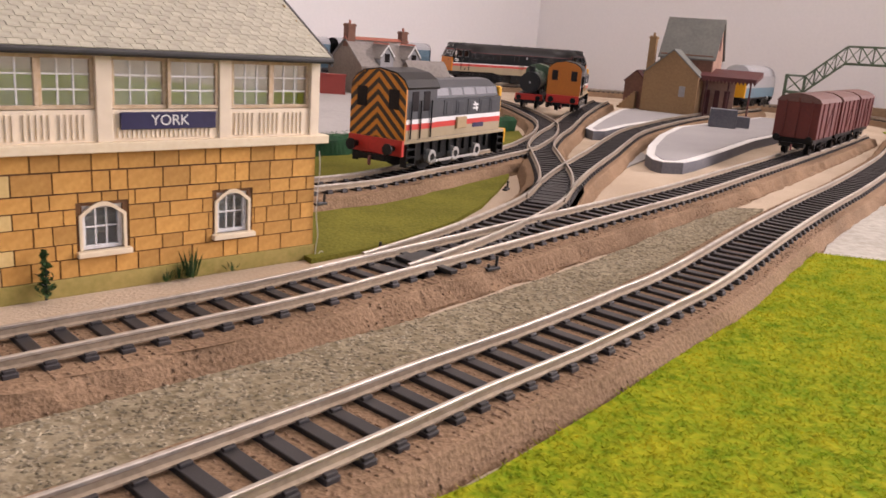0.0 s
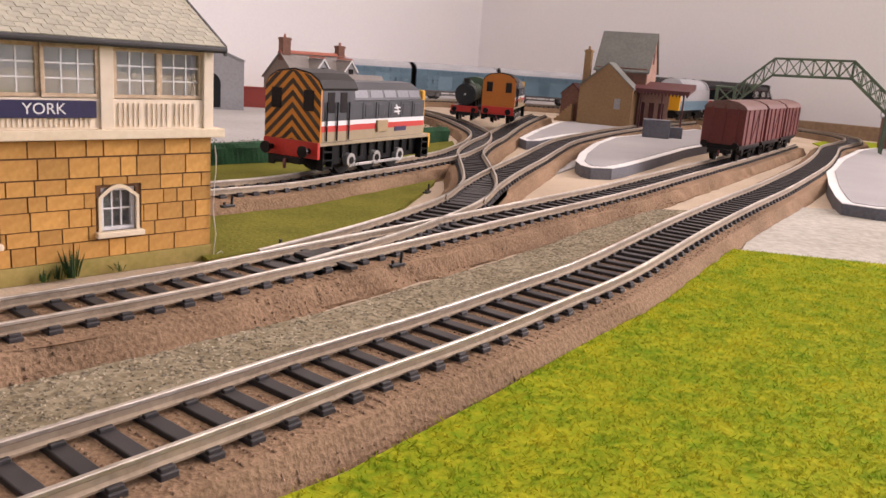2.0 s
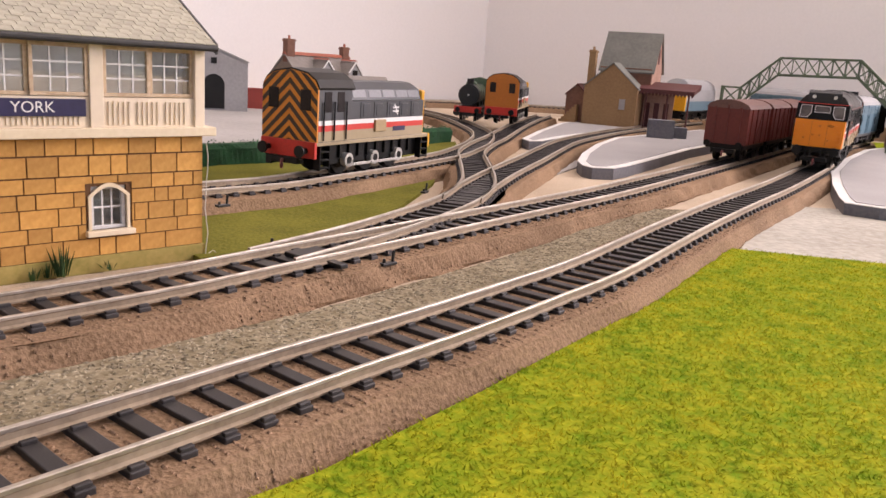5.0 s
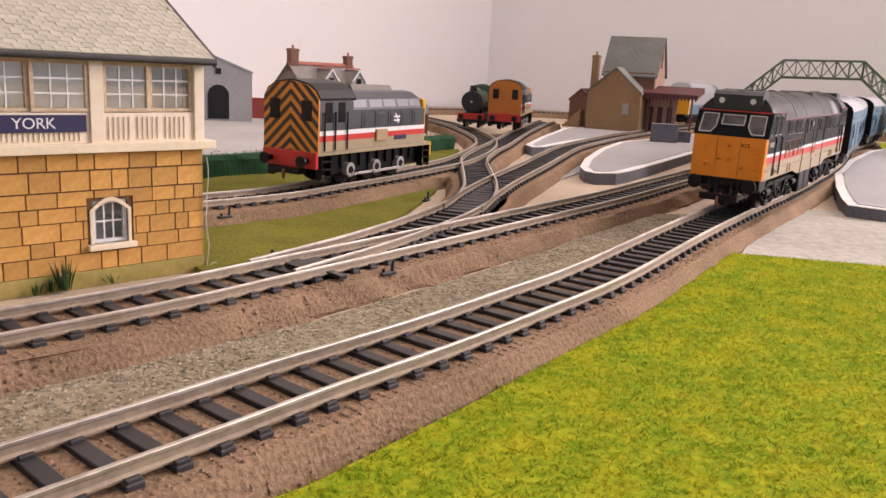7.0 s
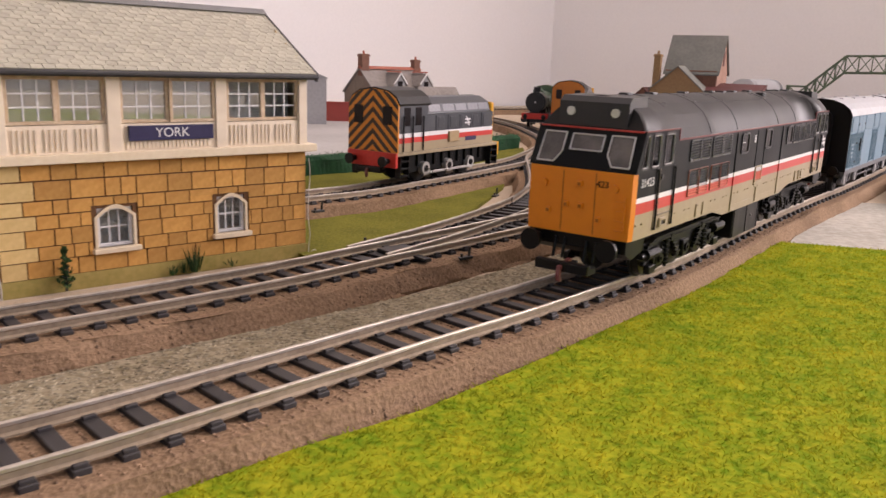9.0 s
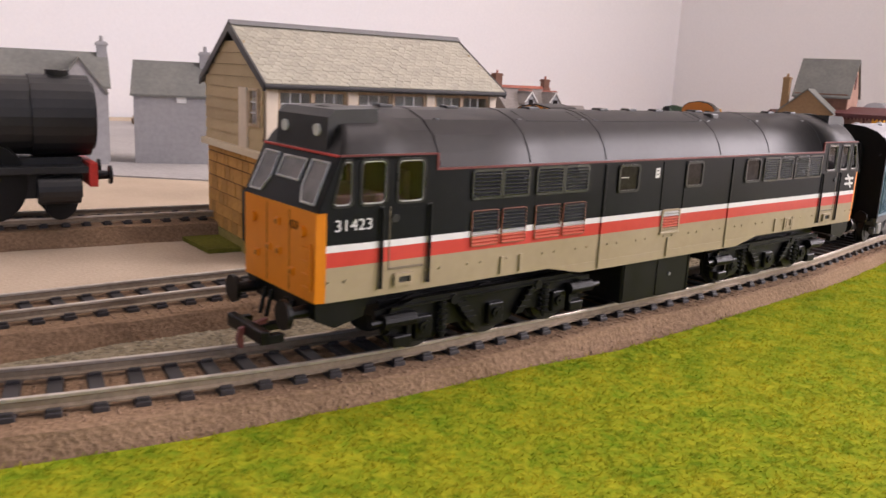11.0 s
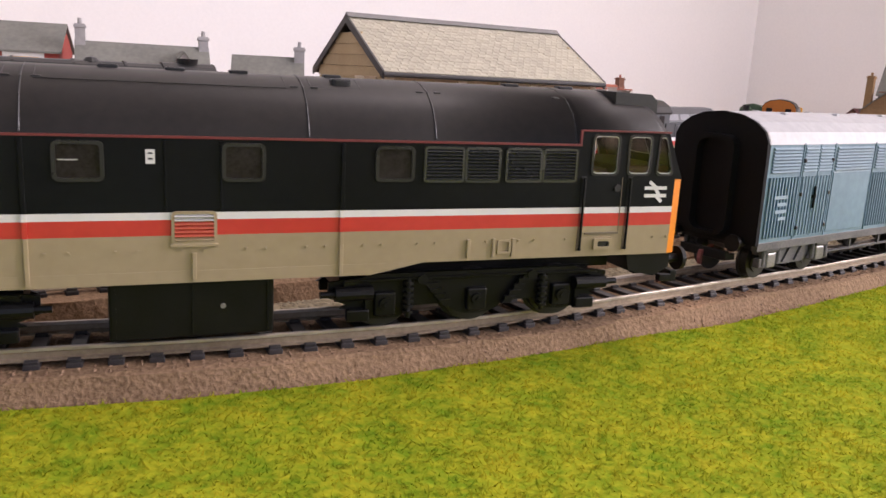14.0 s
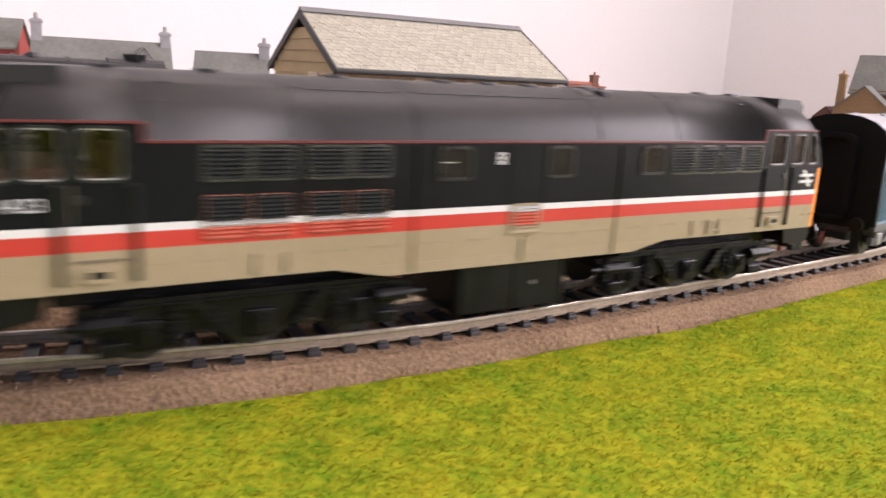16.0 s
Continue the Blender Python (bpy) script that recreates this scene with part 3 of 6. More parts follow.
def express_body():
    """The lofted shell: cabs with a raised cantrail at both ends, open at the cab side windows."""
    w = HALF_W
    low = [(w - 0.2, Z_SK, 0), (w, Z_RED, 0), (w, Z_WH, 1), (w, Z_DK, 2), (w, Z_NOSE, 3)]
    main = low + [(w, Z_CANT, 3), (w - 0.35, Z_CANT + 0.8, 4), (w - 1.3, 47.0, 4), (w - 3.6, 50.8, 4), (w - 7.6, 54.0, 4), (4.0, 55.9, 4), (0, 56.4, 4)]
    cab = low + [(w, Z_CAB, 3), (w - 0.4, Z_CAB + 0.7, 4), (w - 1.5, 49.4, 4), (w - 3.7, 51.9, 4), (w - 7.6, 54.3, 4), (4.0, 55.9, 4), (0, 56.4, 4)]

    def limit(z):
        return HALF_L if z <= Z_NOSE else HALF_L - (z - Z_NOSE) * 0.42 if z <= Z_CAB + 0.7 else HALF_L - 4.9 - (z - Z_CAB - 0.7) * 0.5

    xs = [(HALF_L, cab), (HALF_L - 2.0, cab), (HALF_L - 9, cab), (X_CAB, cab), (X_CAB - 0.02, main), (47.2, main), (21.3, main)]
    xs = [(-x, p) for x, p in xs] + [(0, main)] + xs[::-1]
    bm = B()
    rings = []
    for x, prof in xs:
        k = 1.0 if abs(x) < HALF_L - 5 else 0.988 if abs(x) < HALF_L - 1 else 0.96
        row = []
        for s in (1, -1):
            for y, z, _ in prof if s > 0 else reversed(prof[:-1]):
                lim = limit(z)
                row.append(bm.verts.new((max(-lim, min(lim, x * lim / HALF_L if abs(x) > HALF_L - 10 else x)), s * y * k, z)))
        rings.append(row)
    mats = [p[2] for p in main[1:]]
    idx = mats + mats[::-1]
    n = len(rings[0])
    for j, (a, b) in enumerate(zip(rings, rings[1:])):
        in_cab = j in (0, 1, 2) or j >= len(rings) - 4
        for i in range(n - 1):
            if in_cab and i in (4, n - 6):
                continue
            f = bm.faces.new((a[i], a[i + 1], b[i + 1], b[i]))
            edge = j == 0 or j == len(rings) - 2
            f.material_index = 5 if idx[i] < 4 and edge and max(a[i].co.z, a[i + 1].co.z) < Z_NOSE + 0.1 else idx[i]
            f.smooth = idx[i] == 4
    k = len(main)
    for ring in (rings[0], rings[-1]):
        for i in range(k - 2):
            z = main[i][1]
            f = bm.faces.new((ring[i], ring[i + 1], ring[n - 2 - i], ring[n - 1 - i]))
            f.material_index = 5 if z < Z_NOSE - 0.1 else 3 if i == 4 else 4
        bm.faces.new((ring[k - 2], ring[k - 1], ring[k])).material_index = 4
    bm.faces.new([r[0] for r in rings] + [r[-1] for r in reversed(rings)])
    return bm


def rounded(x0, x1, z0, z1, r, k=4):
    """Outline of a rectangle with rounded corners."""
    out = []
    for cx, cz, a0 in ((x1 - r, z0 + r, -90), (x1 - r, z1 - r, 0), (x0 + r, z1 - r, 90), (x0 + r, z0 + r, 180)):
        for i in range(k + 1):
            a = radians(a0 + 90 * i / k)
            out.append((cx + r * math.cos(a), cz + r * math.sin(a)))
    return out


def ring_frame(bm, outer, inner, axis, a, b):
    """A frame between two outlines of equally many points, as one closed ring."""
    def place(p, d):
        return (d, p[0], p[1]) if axis == "x" else (p[0], d, p[1])
    oa, ob, ia, ib = ([bm.verts.new(place(p, d)) for p in q] for q, d in ((outer, a), (outer, b), (inner, a), (inner, b)))
    k = len(outer)
    for i in range(k):
        j = (i + 1) % k
        for q in ((oa[i], oa[j], ob[j], ob[i]), (ia[i], ib[i], ib[j], ia[j]), (oa[i], ia[i], ia[j], oa[j]), (ob[i], ob[j], ib[j], ib[i])):
            bm.faces.new(q)
    return bm


def body_window(root, x0, x1, z0, z1, s):
    """A glazed body side window: raised rounded frame, dark recess, clear pane."""
    bm = B()
    y = s * HALF_W
    ring_frame(bm, rounded(x0 - 0.7, x1 + 0.7, z0 - 0.7, z1 + 0.7, 1.2), rounded(x0, x1, z0, z1, 0.7), "y", y - 0.1, y + s * 0.45)
    win = part("side_window", bm, M_SILVERBLK, root, "moulded window frame")
    bm = B()
    prism(bm, rounded(x0, x1, z0, z1, 0.7), "y", y - 0.05, y + s * 0.12)
    part("pane", bm, M_DARKPANE, win, "dark plastic glazing")
    if x0 < 0:
        return
    bm = B()
    box(bm, x0 + 0.5 * (x1 - x0), x1 - 0.3, y + s * 0.1 - 0.08, y + s * 0.1 + 0.08, z0 + 0.52 * (z1 - z0), z0 + 0.56 * (z1 - z0))
    part("slider_bar", bm, M_SILVER, win)


def framed_grille(root, x0, x1, z0, z1, s, mats, n=9, edge=0.55):
    """Louvres in a rounded frame; mats: (height up to which, material) from below."""
    y = s * HALF_W
    bm = B()
    ring_frame(bm, rounded(x0 - edge, x1 + edge, z0 - edge, z1 + edge, 0.5 + edge * 0.7), rounded(x0, x1, z0, z1, 0.5), "y", y - 0.1, y + s * 0.4)
    g = part("louvre_grille", bm, mats[0][1], root, "louvred grille in the body colours")
    h = (z1 - z0) / n
    for i in range(n):
        z = z0 + h * i
        mat = next((m for top, m in mats if z + h * 0.5 < top), mats[-1][1])
        bm = B()
        prism(bm, [(y - s * 0.1, z), (y + s * 0.5, z + h * 0.1), (y + s * 0.62, z + h * 0.3), (y + s * 0.05, z + h * 0.72), (y - s * 0.1, z + h * 0.72)], "x", x0, x1)
        part("slat", bm, mat, g)


def express_diesel(label):
    root = thing("diesel_locomotive", label, "locomotive")
    body = part("body", express_body(), [M_BEIGE, M_RED, M_WSTRIPE, M_CHAR, M_ROOF31, M_ORANGE], root, "charcoal, white, red and beige painted body")
    black_g = [(99, M_LOUVK)]
    vent_g = [(Z_RED, M_BEIGE), (Z_WH, M_LOUVR), (99, M_LOUVW)]
    band_g = [(Z_RED, M_LOUVB), (Z_WH, M_LOUVR), (Z_DK, M_LOUVW), (99, M_LOUVK)]
    for s in (-1, 1):
        y = s * HALF_W
        bm = B()
        prism(bm, [(-46, Z_SK + 0.1), (-34.5, 14.1), (34.5, 14.1), (46, Z_SK + 0.1)], "y", y - s * 0.55, y - s * 0.12)
        part("skirt", bm, M_BEIGE, body, "beige lower skirt")
        for i in range(56):
            if i % 3 == 2:
                continue
            bm = B()
            box(bm, -106 + i * 3.85, -105.55 + i * 3.85, y - 0.2, y + 0.2, 20.7, 21.15)
            part("rivet", bm, M_BEIGE, body)
        # vertical moulded straps
        for x, z0, z1, m in ((-28, Z_DK, 43, M_CHAR), (-28, 14.6, Z_RED, M_BEIGE), (28, Z_DK, 43, M_CHAR), (28, 14.6, Z_RED, M_BEIGE), (0, 14.8, 20.4, M_BEIGE), (-55.5, 17.2, 21.6, M_BEIGE), (55.5, 17.2, 21.6, M_BEIGE), (-61.4, 17.2, 21.6, M_BEIGE), (-66.0, 17.2, 21.6, M_BEIGE), (61.4, 17.2, 21.6, M_BEIGE)):
            bm = B()
            box(bm, x - 0.4, x + 0.4, y - 0.34, y + 0.34, z0, z1, 0.12)
            part("panel_strap", bm, m, body)
        for x, m0 in ((-28, M_WSTRIPE), (28, M_WSTRIPE)):
            for z0, z1, m in ((Z_RED, Z_WH, M_RED), (Z_WH, Z_DK, m0)):
                bm = B()
                box(bm, x - 0.4, x + 0.4, y - 0.34, y + 0.34, z0, z1)
                part("panel_strap", bm, m, body)
        bm = B()
        ring_frame(bm, rounded(-65.4, -62.2, 17.9, 21.2, 0.4), rounded(-64.9, -62.7, 18.4, 20.7, 0.3), "y", y - 0.1, y + s * 0.3)
        part("filler_cover", bm, M_BEIGE, body)
        bm = B()
        box(bm, -X_CAB, X_CAB, s * (HALF_W - 0.12) - 0.3, s * (HALF_W - 0.12) + 0.3, Z_CANT + 0.0, Z_CANT + 0.5)
        part("cantrail_line", bm, M_DKRED, body, "thin dark red cantrail line")
        # cabs
        for d in (1, -1):
            bm = B()
            box(bm, min(d * X_CAB, d * 104), max(d * X_CAB, d * 104), y - 0.25, y + 0.25, Z_CAB + 0.1, Z_CAB + 0.5)
            part("cantrail_line", bm, M_DKRED, body)
            bm = B()
            box(bm, min(d * X_CAB, d * (X_CAB - 0.5)), max(d * X_CAB, d * (X_CAB - 0.5)), y - 0.3, y + 0.2, Z_CANT, Z_CAB + 0.4)
            part("cantrail_line", bm, M_DKRED, body)
            yi = y - s * 0.9
            for pts in ([(X_CAB - 0.1, Z_NOSE), (84.0, Z_NOSE), (84.0, Z_CAB), (X_CAB - 0.1, Z_CAB)], [(90.6, Z_NOSE), (93.2, Z_NOSE), (93.2, Z_CAB), (90.6, Z_CAB)], [(99.2, Z_NOSE), (101.0, Z_NOSE), (101.0, Z_CAB), (99.2, Z_CAB)], [(105.8, Z_NOSE), (108.3, Z_NOSE), (103.7, Z_CAB), (102.9, Z_CAB), (102.9, 45.6)], [(84.0, Z_NOSE), (90.6, Z_NOSE), (90.6, 36.7), (84.0, 36.7)], [(93.2, Z_NOSE), (99.2, Z_NOSE), (99.2, 36.9), (93.2, 36.9)], [(101.0, Z_NOSE), (105.8, Z_NOSE), (105.6, 36.9), (101.0, 36.9)], [(84, 46.1), (103.5, 46.1), (103.5, Z_CAB), (84, Z_CAB)]):
                bm = B()
                prism(bm, [(d * a, b) for a, b in pts], "y", min(yi, y - s * 0.02), max(yi, y - s * 0.02))
                part("cab_pillar", bm, M_CHAR, body)
            for x0, x1, xt in ((84.2, 90.4, 90.4), (93.5, 98.9, 98.9), (101.3, 105.2, 103.0)):
                rim = rounded(x0, x1, 36.9, 45.9, 1.0)
                out = rounded(x0 - 0.5, x1 + 0.5, 36.4, 46.4, 1.3)
                lean = (x1 - xt) / 9.0
                rim, out = ([(d * (a - lean * (b - 36.9) * (a - x0) / (x1 - x0)), b) for a, b in q] for q in (rim, out))
                bm = B()
                ring_frame(bm, out, rim, "y", y - s * 0.5, y + s * 0.18)
                win = part("side_window", bm, M_SILVERBLK, body, "rounded black window surround")
                bm = B()
                prism(bm, rim, "y", y - s * 0.42, y - s * 0.3)
                pn = part("pane", bm, M_CABGLASS, win, "clear plastic glazing")
                pn.visible_shadow = False
                bm = B()
                ring_frame(bm, rim, [(p[0] * 0.985 + 0.015 * d * (x0 + x1) / 2, 41.4 + (p[1] - 41.4) * 0.95) for p in rim], "y", y - s * 0.25, y + s * 0.05)
                part("glazing_edge", bm, M_SILVER, win, "bright edge of the glazing")
            # door recesses as flush strips with their shade painted in, hand rails, door, step and lock
            for x in (82.3, 94.2):
                for z0, z1, m in ((18.0, Z_RED, M_STRAP), (Z_RED, Z_WH, M_REDSH), (Z_WH, Z_DK, M_GREYST2), (Z_DK, 36.2, M_BLACK)):
                    bm = B()
                    box(bm, d * x - 0.62, d * x + 0.62, y - 0.3, y + 0.1, z0, z1)
                    part("door_recess", bm, m, body)
                bm = B()
                cyl(bm, (d * x, y + s * 0.45, 18.6), (d * x, y + s * 0.45, 35.6), 0.28, 8)
                for z in (18.4, 35.6):
                    cyl(bm, (d * x, y - s * 0.2, z), (d * x, y + s * 0.6, z), 0.36, 8)
                part("handrail", bm, M_CHAR, body, "black vertical hand rail")
            bm = B()
            box(bm, d * 92.2 - 0.1, d * 92.2 + 0.1, y - 0.2, y + 0.08, 22.4, 36)
            box(bm, min(d * 83.6, d * 92.2), max(d * 83.6, d * 92.2), y - 0.2, y + 0.25, 22.0, 22.5)
            part("door_edge", bm, M_STRAP, body)
            bm = B()
            cyl(bm, (d * 91.0, y - s * 0.1, 33.4), (d * 91.0, y + s * 0.35, 33.4), 0.9, 12)
            part("door_lock", bm, M_BLACK, body)
            bm = B()
            ring_frame(bm, [(d * a, b) for a, b in rounded(85.9, 90.9, 18.2, 21.0, 0.4)], [(d * a, b) for a, b in rounded(86.9, 89.9, 18.9, 20.3, 0.3)], "y", y - 0.1, y + s * 0.6)
            st_ = part("footstep", bm, M_BEIGE, body, "beige framed footstep")
            # the shade inside the step is a flat black piece
            bm = B()
            box(bm, min(d * 86.9, d * 89.9), max(d * 86.9, d * 89.9), y - 0.1, y + 0.1, 18.9, 20.3)
            part("step_hole", bm, M_BLACK, st_)
        # body side windows and louvres
        for x0, x1 in ((15.6, 22.6), (-12.4, -5.8), (-42.0, -35.2)):
            body_window(body, x0, x1, 35.6, 42.0, s)
        for x0, x1 in ((-53.0, -45.2), (-61.2, -54.2), (-71.0, -63.4), (-79.6, -72.2)):
            framed_grille(body, x0, x1, 35.3, 42.2, s, black_g, 9)
        for x0, x1 in ((34.8, 42.4), (43.6, 51.6), (54.8, 62.0), (63.2, 70.8)):
            framed_grille(body, x0, x1, 36.6, 42.6, s, black_g, 7)
            framed_grille(body, x0, x1, 25.0, 33.4, s, band_g, 10, 0.1)
        framed_grille(body, -3.6, 3.4, 22.8, 28.4, s, vent_g, 7)
        bm = B()
        box(bm, -4.4, 4.2, y - 0.2, y + s * 0.3 + 0.2, 21.6, 22.3, 0.1)
        part("vent_sill", bm, M_BEIGE, body)
        for x in (-5.0, 4.8):
            bm = B()
            box(bm, x - 0.18, x + 0.18, y - 0.2, y + 0.2, Z_DK, 43, 0.05)
            part("door_line", bm, M_CHAR, body)
        bm = B()
        box(bm, 6.5, 8.1, y - 0.12, y + 0.12, 38.4, 41.2)
        dp = part("data_panel", bm, M_WSTRIPE, body, "small white data panel with dark bars")
        for z in (39.2, 40.3):
            bm = B()
            box(bm, 6.9, 7.7, y - 0.16, y + 0.16, z, z + 0.35)
            part("data_bar", bm, M_BLACK, dp)
        rail_arrow(body, -101.3, s, 32.4, 6.0)
        text_part("running_number", "31423", 3.5, M_WSTRIPE, body, at(100.6, y + s * 0.12, 32.6, side_turn(s)[2], 90), "white running number")
    bm = B()
    box(bm, -80.6, -79.8, -15.6, 15.6, 18, 47)
    box(bm, 79.8, 80.6, -15.6, 15.6, 18, 47)
    part("cab_bulkhead", bm, M_CABIN, body, "dull red-brown cab back wall")
    bm = B()
    for d in (1, -1):
        box(bm, min(d * 80.8, d * 107), max(d * 80.8, d * 107), -16, 16, 33.4, 34.4)
        for yy in (-9, 9):
            box(bm, d * 88 - 3, d * 88 + 3, yy - 3.4, yy + 3.4, 34.4, 37.6, 0.6)
            box(bm, d * 85 - 0.8, d * 85 + 0.8, yy - 3.4, yy + 3.4, 36, 43, 0.6)
        box(bm, min(d * 92, d * 106.5), max(d * 92, d * 106.5), -14, 14, 34.4, 38.6, 0.5)
    part("cab_seats", bm, M_CABIN, body, "dull red-brown cab seats")
    for d in (1, -1):
        # end windows, headcode box, lamps and nose fittings
        def fx(z):
            return HALF_L - (z - Z_NOSE) * 0.42 + 0.1
        for pts in ([(-14.6, 37.0), (-9.2, 37.0), (-7.2, 40.0), (-7.2, 45.4), (-14.2, 45.4)], [(-5.0, 40.8), (5.0, 40.8), (5.0, 45.2), (-5.0, 45.2)], [(14.6, 37.0), (9.2, 37.0), (7.2, 40.0), (7.2, 45.4), (14.2, 45.4)]):
            bm = B()
            va = [bm.verts.new((d * fx(z), yy, z)) for yy, z in pts]
            vb = [bm.verts.new((d * (fx(z) - 0.4), yy, z)) for yy, z in pts]
            bm.faces.new(va), bm.faces.new(vb)
            k = len(pts)
            for i in range(k):
                bm.faces.new((va[i], va[(i + 1) % k], vb[(i + 1) % k], vb[i]))
            ws = part("windscreen", bm, M_SCREEN, body, "clear plastic windscreen")
            bm = B()
            for (ya, z_a), (yb, z_b) in zip(pts, pts[1:] + pts[:1]):
                cyl(bm, (d * (fx(z_a) + 0.1), ya, z_a), (d * (fx(z_b) + 0.1), yb, z_b), 0.26, 6)
            part("screen_frame", bm, M_SILVER, ws, "thin silver window surround")
        bm = B()
        prism(bm, [(d * 92, 52), (d * 103.6, 47.6), (d * 103.3, 54.4), (d * 101.6, 56.0), (d * 92, 56.3)], "y", -11.0, 11.0)
        hb = part("headcode_box", bm, M_BLACK, body, "black roof headcode box")
        for yy in (-7.0, 7.0):
            bm = B()
            cyl(bm, (d * 103.0, yy, 51.6), (d * 103.9, yy, 51.6), 1.3, 18)
            part("headlamp", bm, M_LAMP, hb, "round white marker lamp")
        bm = B()
        box(bm, min(d * 103.0, d * 104.2), max(d * 103.0, d * 104.2), -16.2, 16.2, 46.7, 47.2, 0.1)
        part("gutter", bm, M_RED, body, "thin red line above the cab windows")
        for yy in (-5.2, 5.2):
            bm = B()
            box(bm, min(d * 108.2, d * 108.62), max(d * 108.2, d * 108.62), yy - 0.12, yy + 0.12, 17.2, 34.8)
            part("nose_door_seam", bm, M_SEAM, body)
        for yy, z in ((-9.6, 22.6), (-3.8, 25.0), (0.8, 25.0), (6.6, 21.6), (0.2, 31.4)):
            bm = B()
            box(bm, min(d * 108.2, d * 109.1), max(d * 108.2, d * 109.1), yy - 0.9, yy + 0.9, z - 0.9, z + 0.9, 0.25)
            lb = part("lamp_bracket", bm, M_ORANGE, body)
            bm = B()
            box(bm, min(d * 109.0, d * 109.25), max(d * 109.0, d * 109.25), yy - 0.4, yy + 0.4, z - 0.5, z + 0.4)
            part("bracket_slot", bm, M_SEAM, lb)
        for yy, z in ((-11.4, 30.6), (11.2, 31.0)):
            bm = B()
            cyl(bm, (d * 108.2, yy, z), (d * 109.3, yy, z), 1.2, 14)
            part("tail_lamp", bm, M_ORANGE, body)
        bm = B()
        for z in (19.5, 22.3, 25.1, 27.9):
            cyl(bm, (d * 108.9, 11.6, z), (d * 108.9, 14.8, z), 0.25, 6)
        cyl(bm, (d * 108.9, 14.8, 19), (d * 108.9, 14.8, 29), 0.25, 6)
        part("handrail", bm, M_ORANGE, body)
        text_part("nose_number", "423", 2.6, M_CHAR, body, pose(d * 108.7 * MM, 7.4 * MM * d, 31.8 * MM, 90, 0, 90 if d > 0 else -90), "small black number")
        bm = B()
        prism(bm, [(d * 96, 16.6), (d * 108.2, 16.6), (d * 108.0, 12.6), (d * 104, 10.4), (d * 97, 12.0)], "y", -15.6, 15.6)
        part("buffer_beam", bm, M_FRAME, root, "black buffer beam")
        bm = B()
        for yy in (-6.5, -3.5, 3.5, 6.5):
            cyl(bm, (d * 108.2, yy, 15), (d * 109.4, yy, 9), 0.5, 8)
        part("brake_pipe", bm, M_FRAME, root)
        buffers(root, d * 108, d, 14.0, 12.2, 3.2)
        coupling(root, d * 108, d)
        express_bogie(root, d * 59.5)
    bm = B()
    box(bm, -15.2, 15.2, -14.6, 14.6, 1.6, 14.4, 0.5)
    tank = part("fuel_tank", bm, M_FRAME, root, "black underfloor tank")
    for s in (-1, 1):
        bm = B()
        cyl(bm, (-5.4, s * 14.4, 8.2), (-5.4, s * 15.0, 8.2), 0.55, 10)
        part("drain_plug", bm, M_GREYMET, tank, "small grey metal plug")
        bm = B()
        for x in (-14.2, 0, 14.2):
            box(bm, x - 0.3, x + 0.3, s * 14.6 - 0.25, s * 14.6 + 0.25, 2.2, 13.8)
        part("tank_strap", bm, M_FRAME, tank)
    bm = B()
    box(bm, -95, 95, -9, 9, 12, 17.1)
    part("chassis", bm, M_FRAME, root)
    # roof seams, hatch outlines and lugs
    for x in (-79.8, -47.2, -21.3, 28.0, 54.0, 79.8):
        bm = B()
        prof = [(HALF_W - 0.35, Z_CANT + 0.9), (HALF_W - 1.3, 47.0), (HALF_W - 3.6, 50.8), (HALF_W - 7.6, 54.0), (4, 55.9), (0, 56.4)]
        full = prof + [(-a, b) for a, b in reversed(prof[:-1])]
        for (ya, za), (yb, zb) in zip(full, full[1:]):
            cyl(bm, (x, ya, za - 0.02), (x, yb, zb - 0.02), 0.2, 5)
        part("roof_seam", bm, M_BLACK, body)
    for x0, x1, yy, zz in ((-18, 26, 9.6, 54.0), (-33, -23, 8.6, 54.4), (31, 50, 9.6, 54.0)):
        for s in (-1, 1):
            bm = B()
            cyl(bm, (x0, s * yy, zz - 0.25), (x1, s * yy, zz - 0.25), 0.22, 5)
            for x in (x0, x1):
                cyl(bm, (x, s * yy, zz - 0.25), (x, s * 4, 55.85), 0.18, 5)
            part("roof_hatch_edge", bm, M_BLACK, body)
    for x in (-77.5, -49.5, -45.5, -23.6, -19.6, 25.6, 30.4, 52.0, 76):
        for s in (-1, 1):
            bm = B()
            box(bm, x - 0.8, x + 0.8, s * 8.6 - 0.9, s * 8.6 + 0.9, 53.4, 54.3, 0.2)
            part("lifting_lug", bm, M_BLACK, body)
    for x in (-84, -70, -29, -10, 2, 14, 40, 66, 84):
        bm = B()
        box(bm, x - 1.8, x + 1.8, -1.6, 1.6, 55.9, 56.9, 0.3)
        part("roof_vent", bm, M_BLACK, body)
    bm = B()
    box(bm, -31.5, -27.5, 4.2, 7.4, 54.2, 56.2, 0.4)
    box(bm, -30.8, -28.2, 6.4, 7.6, 54.6, 55.8, 0.1)
    part("exhaust_port", bm, M_BLACK, body, "black exhaust port")
    return root


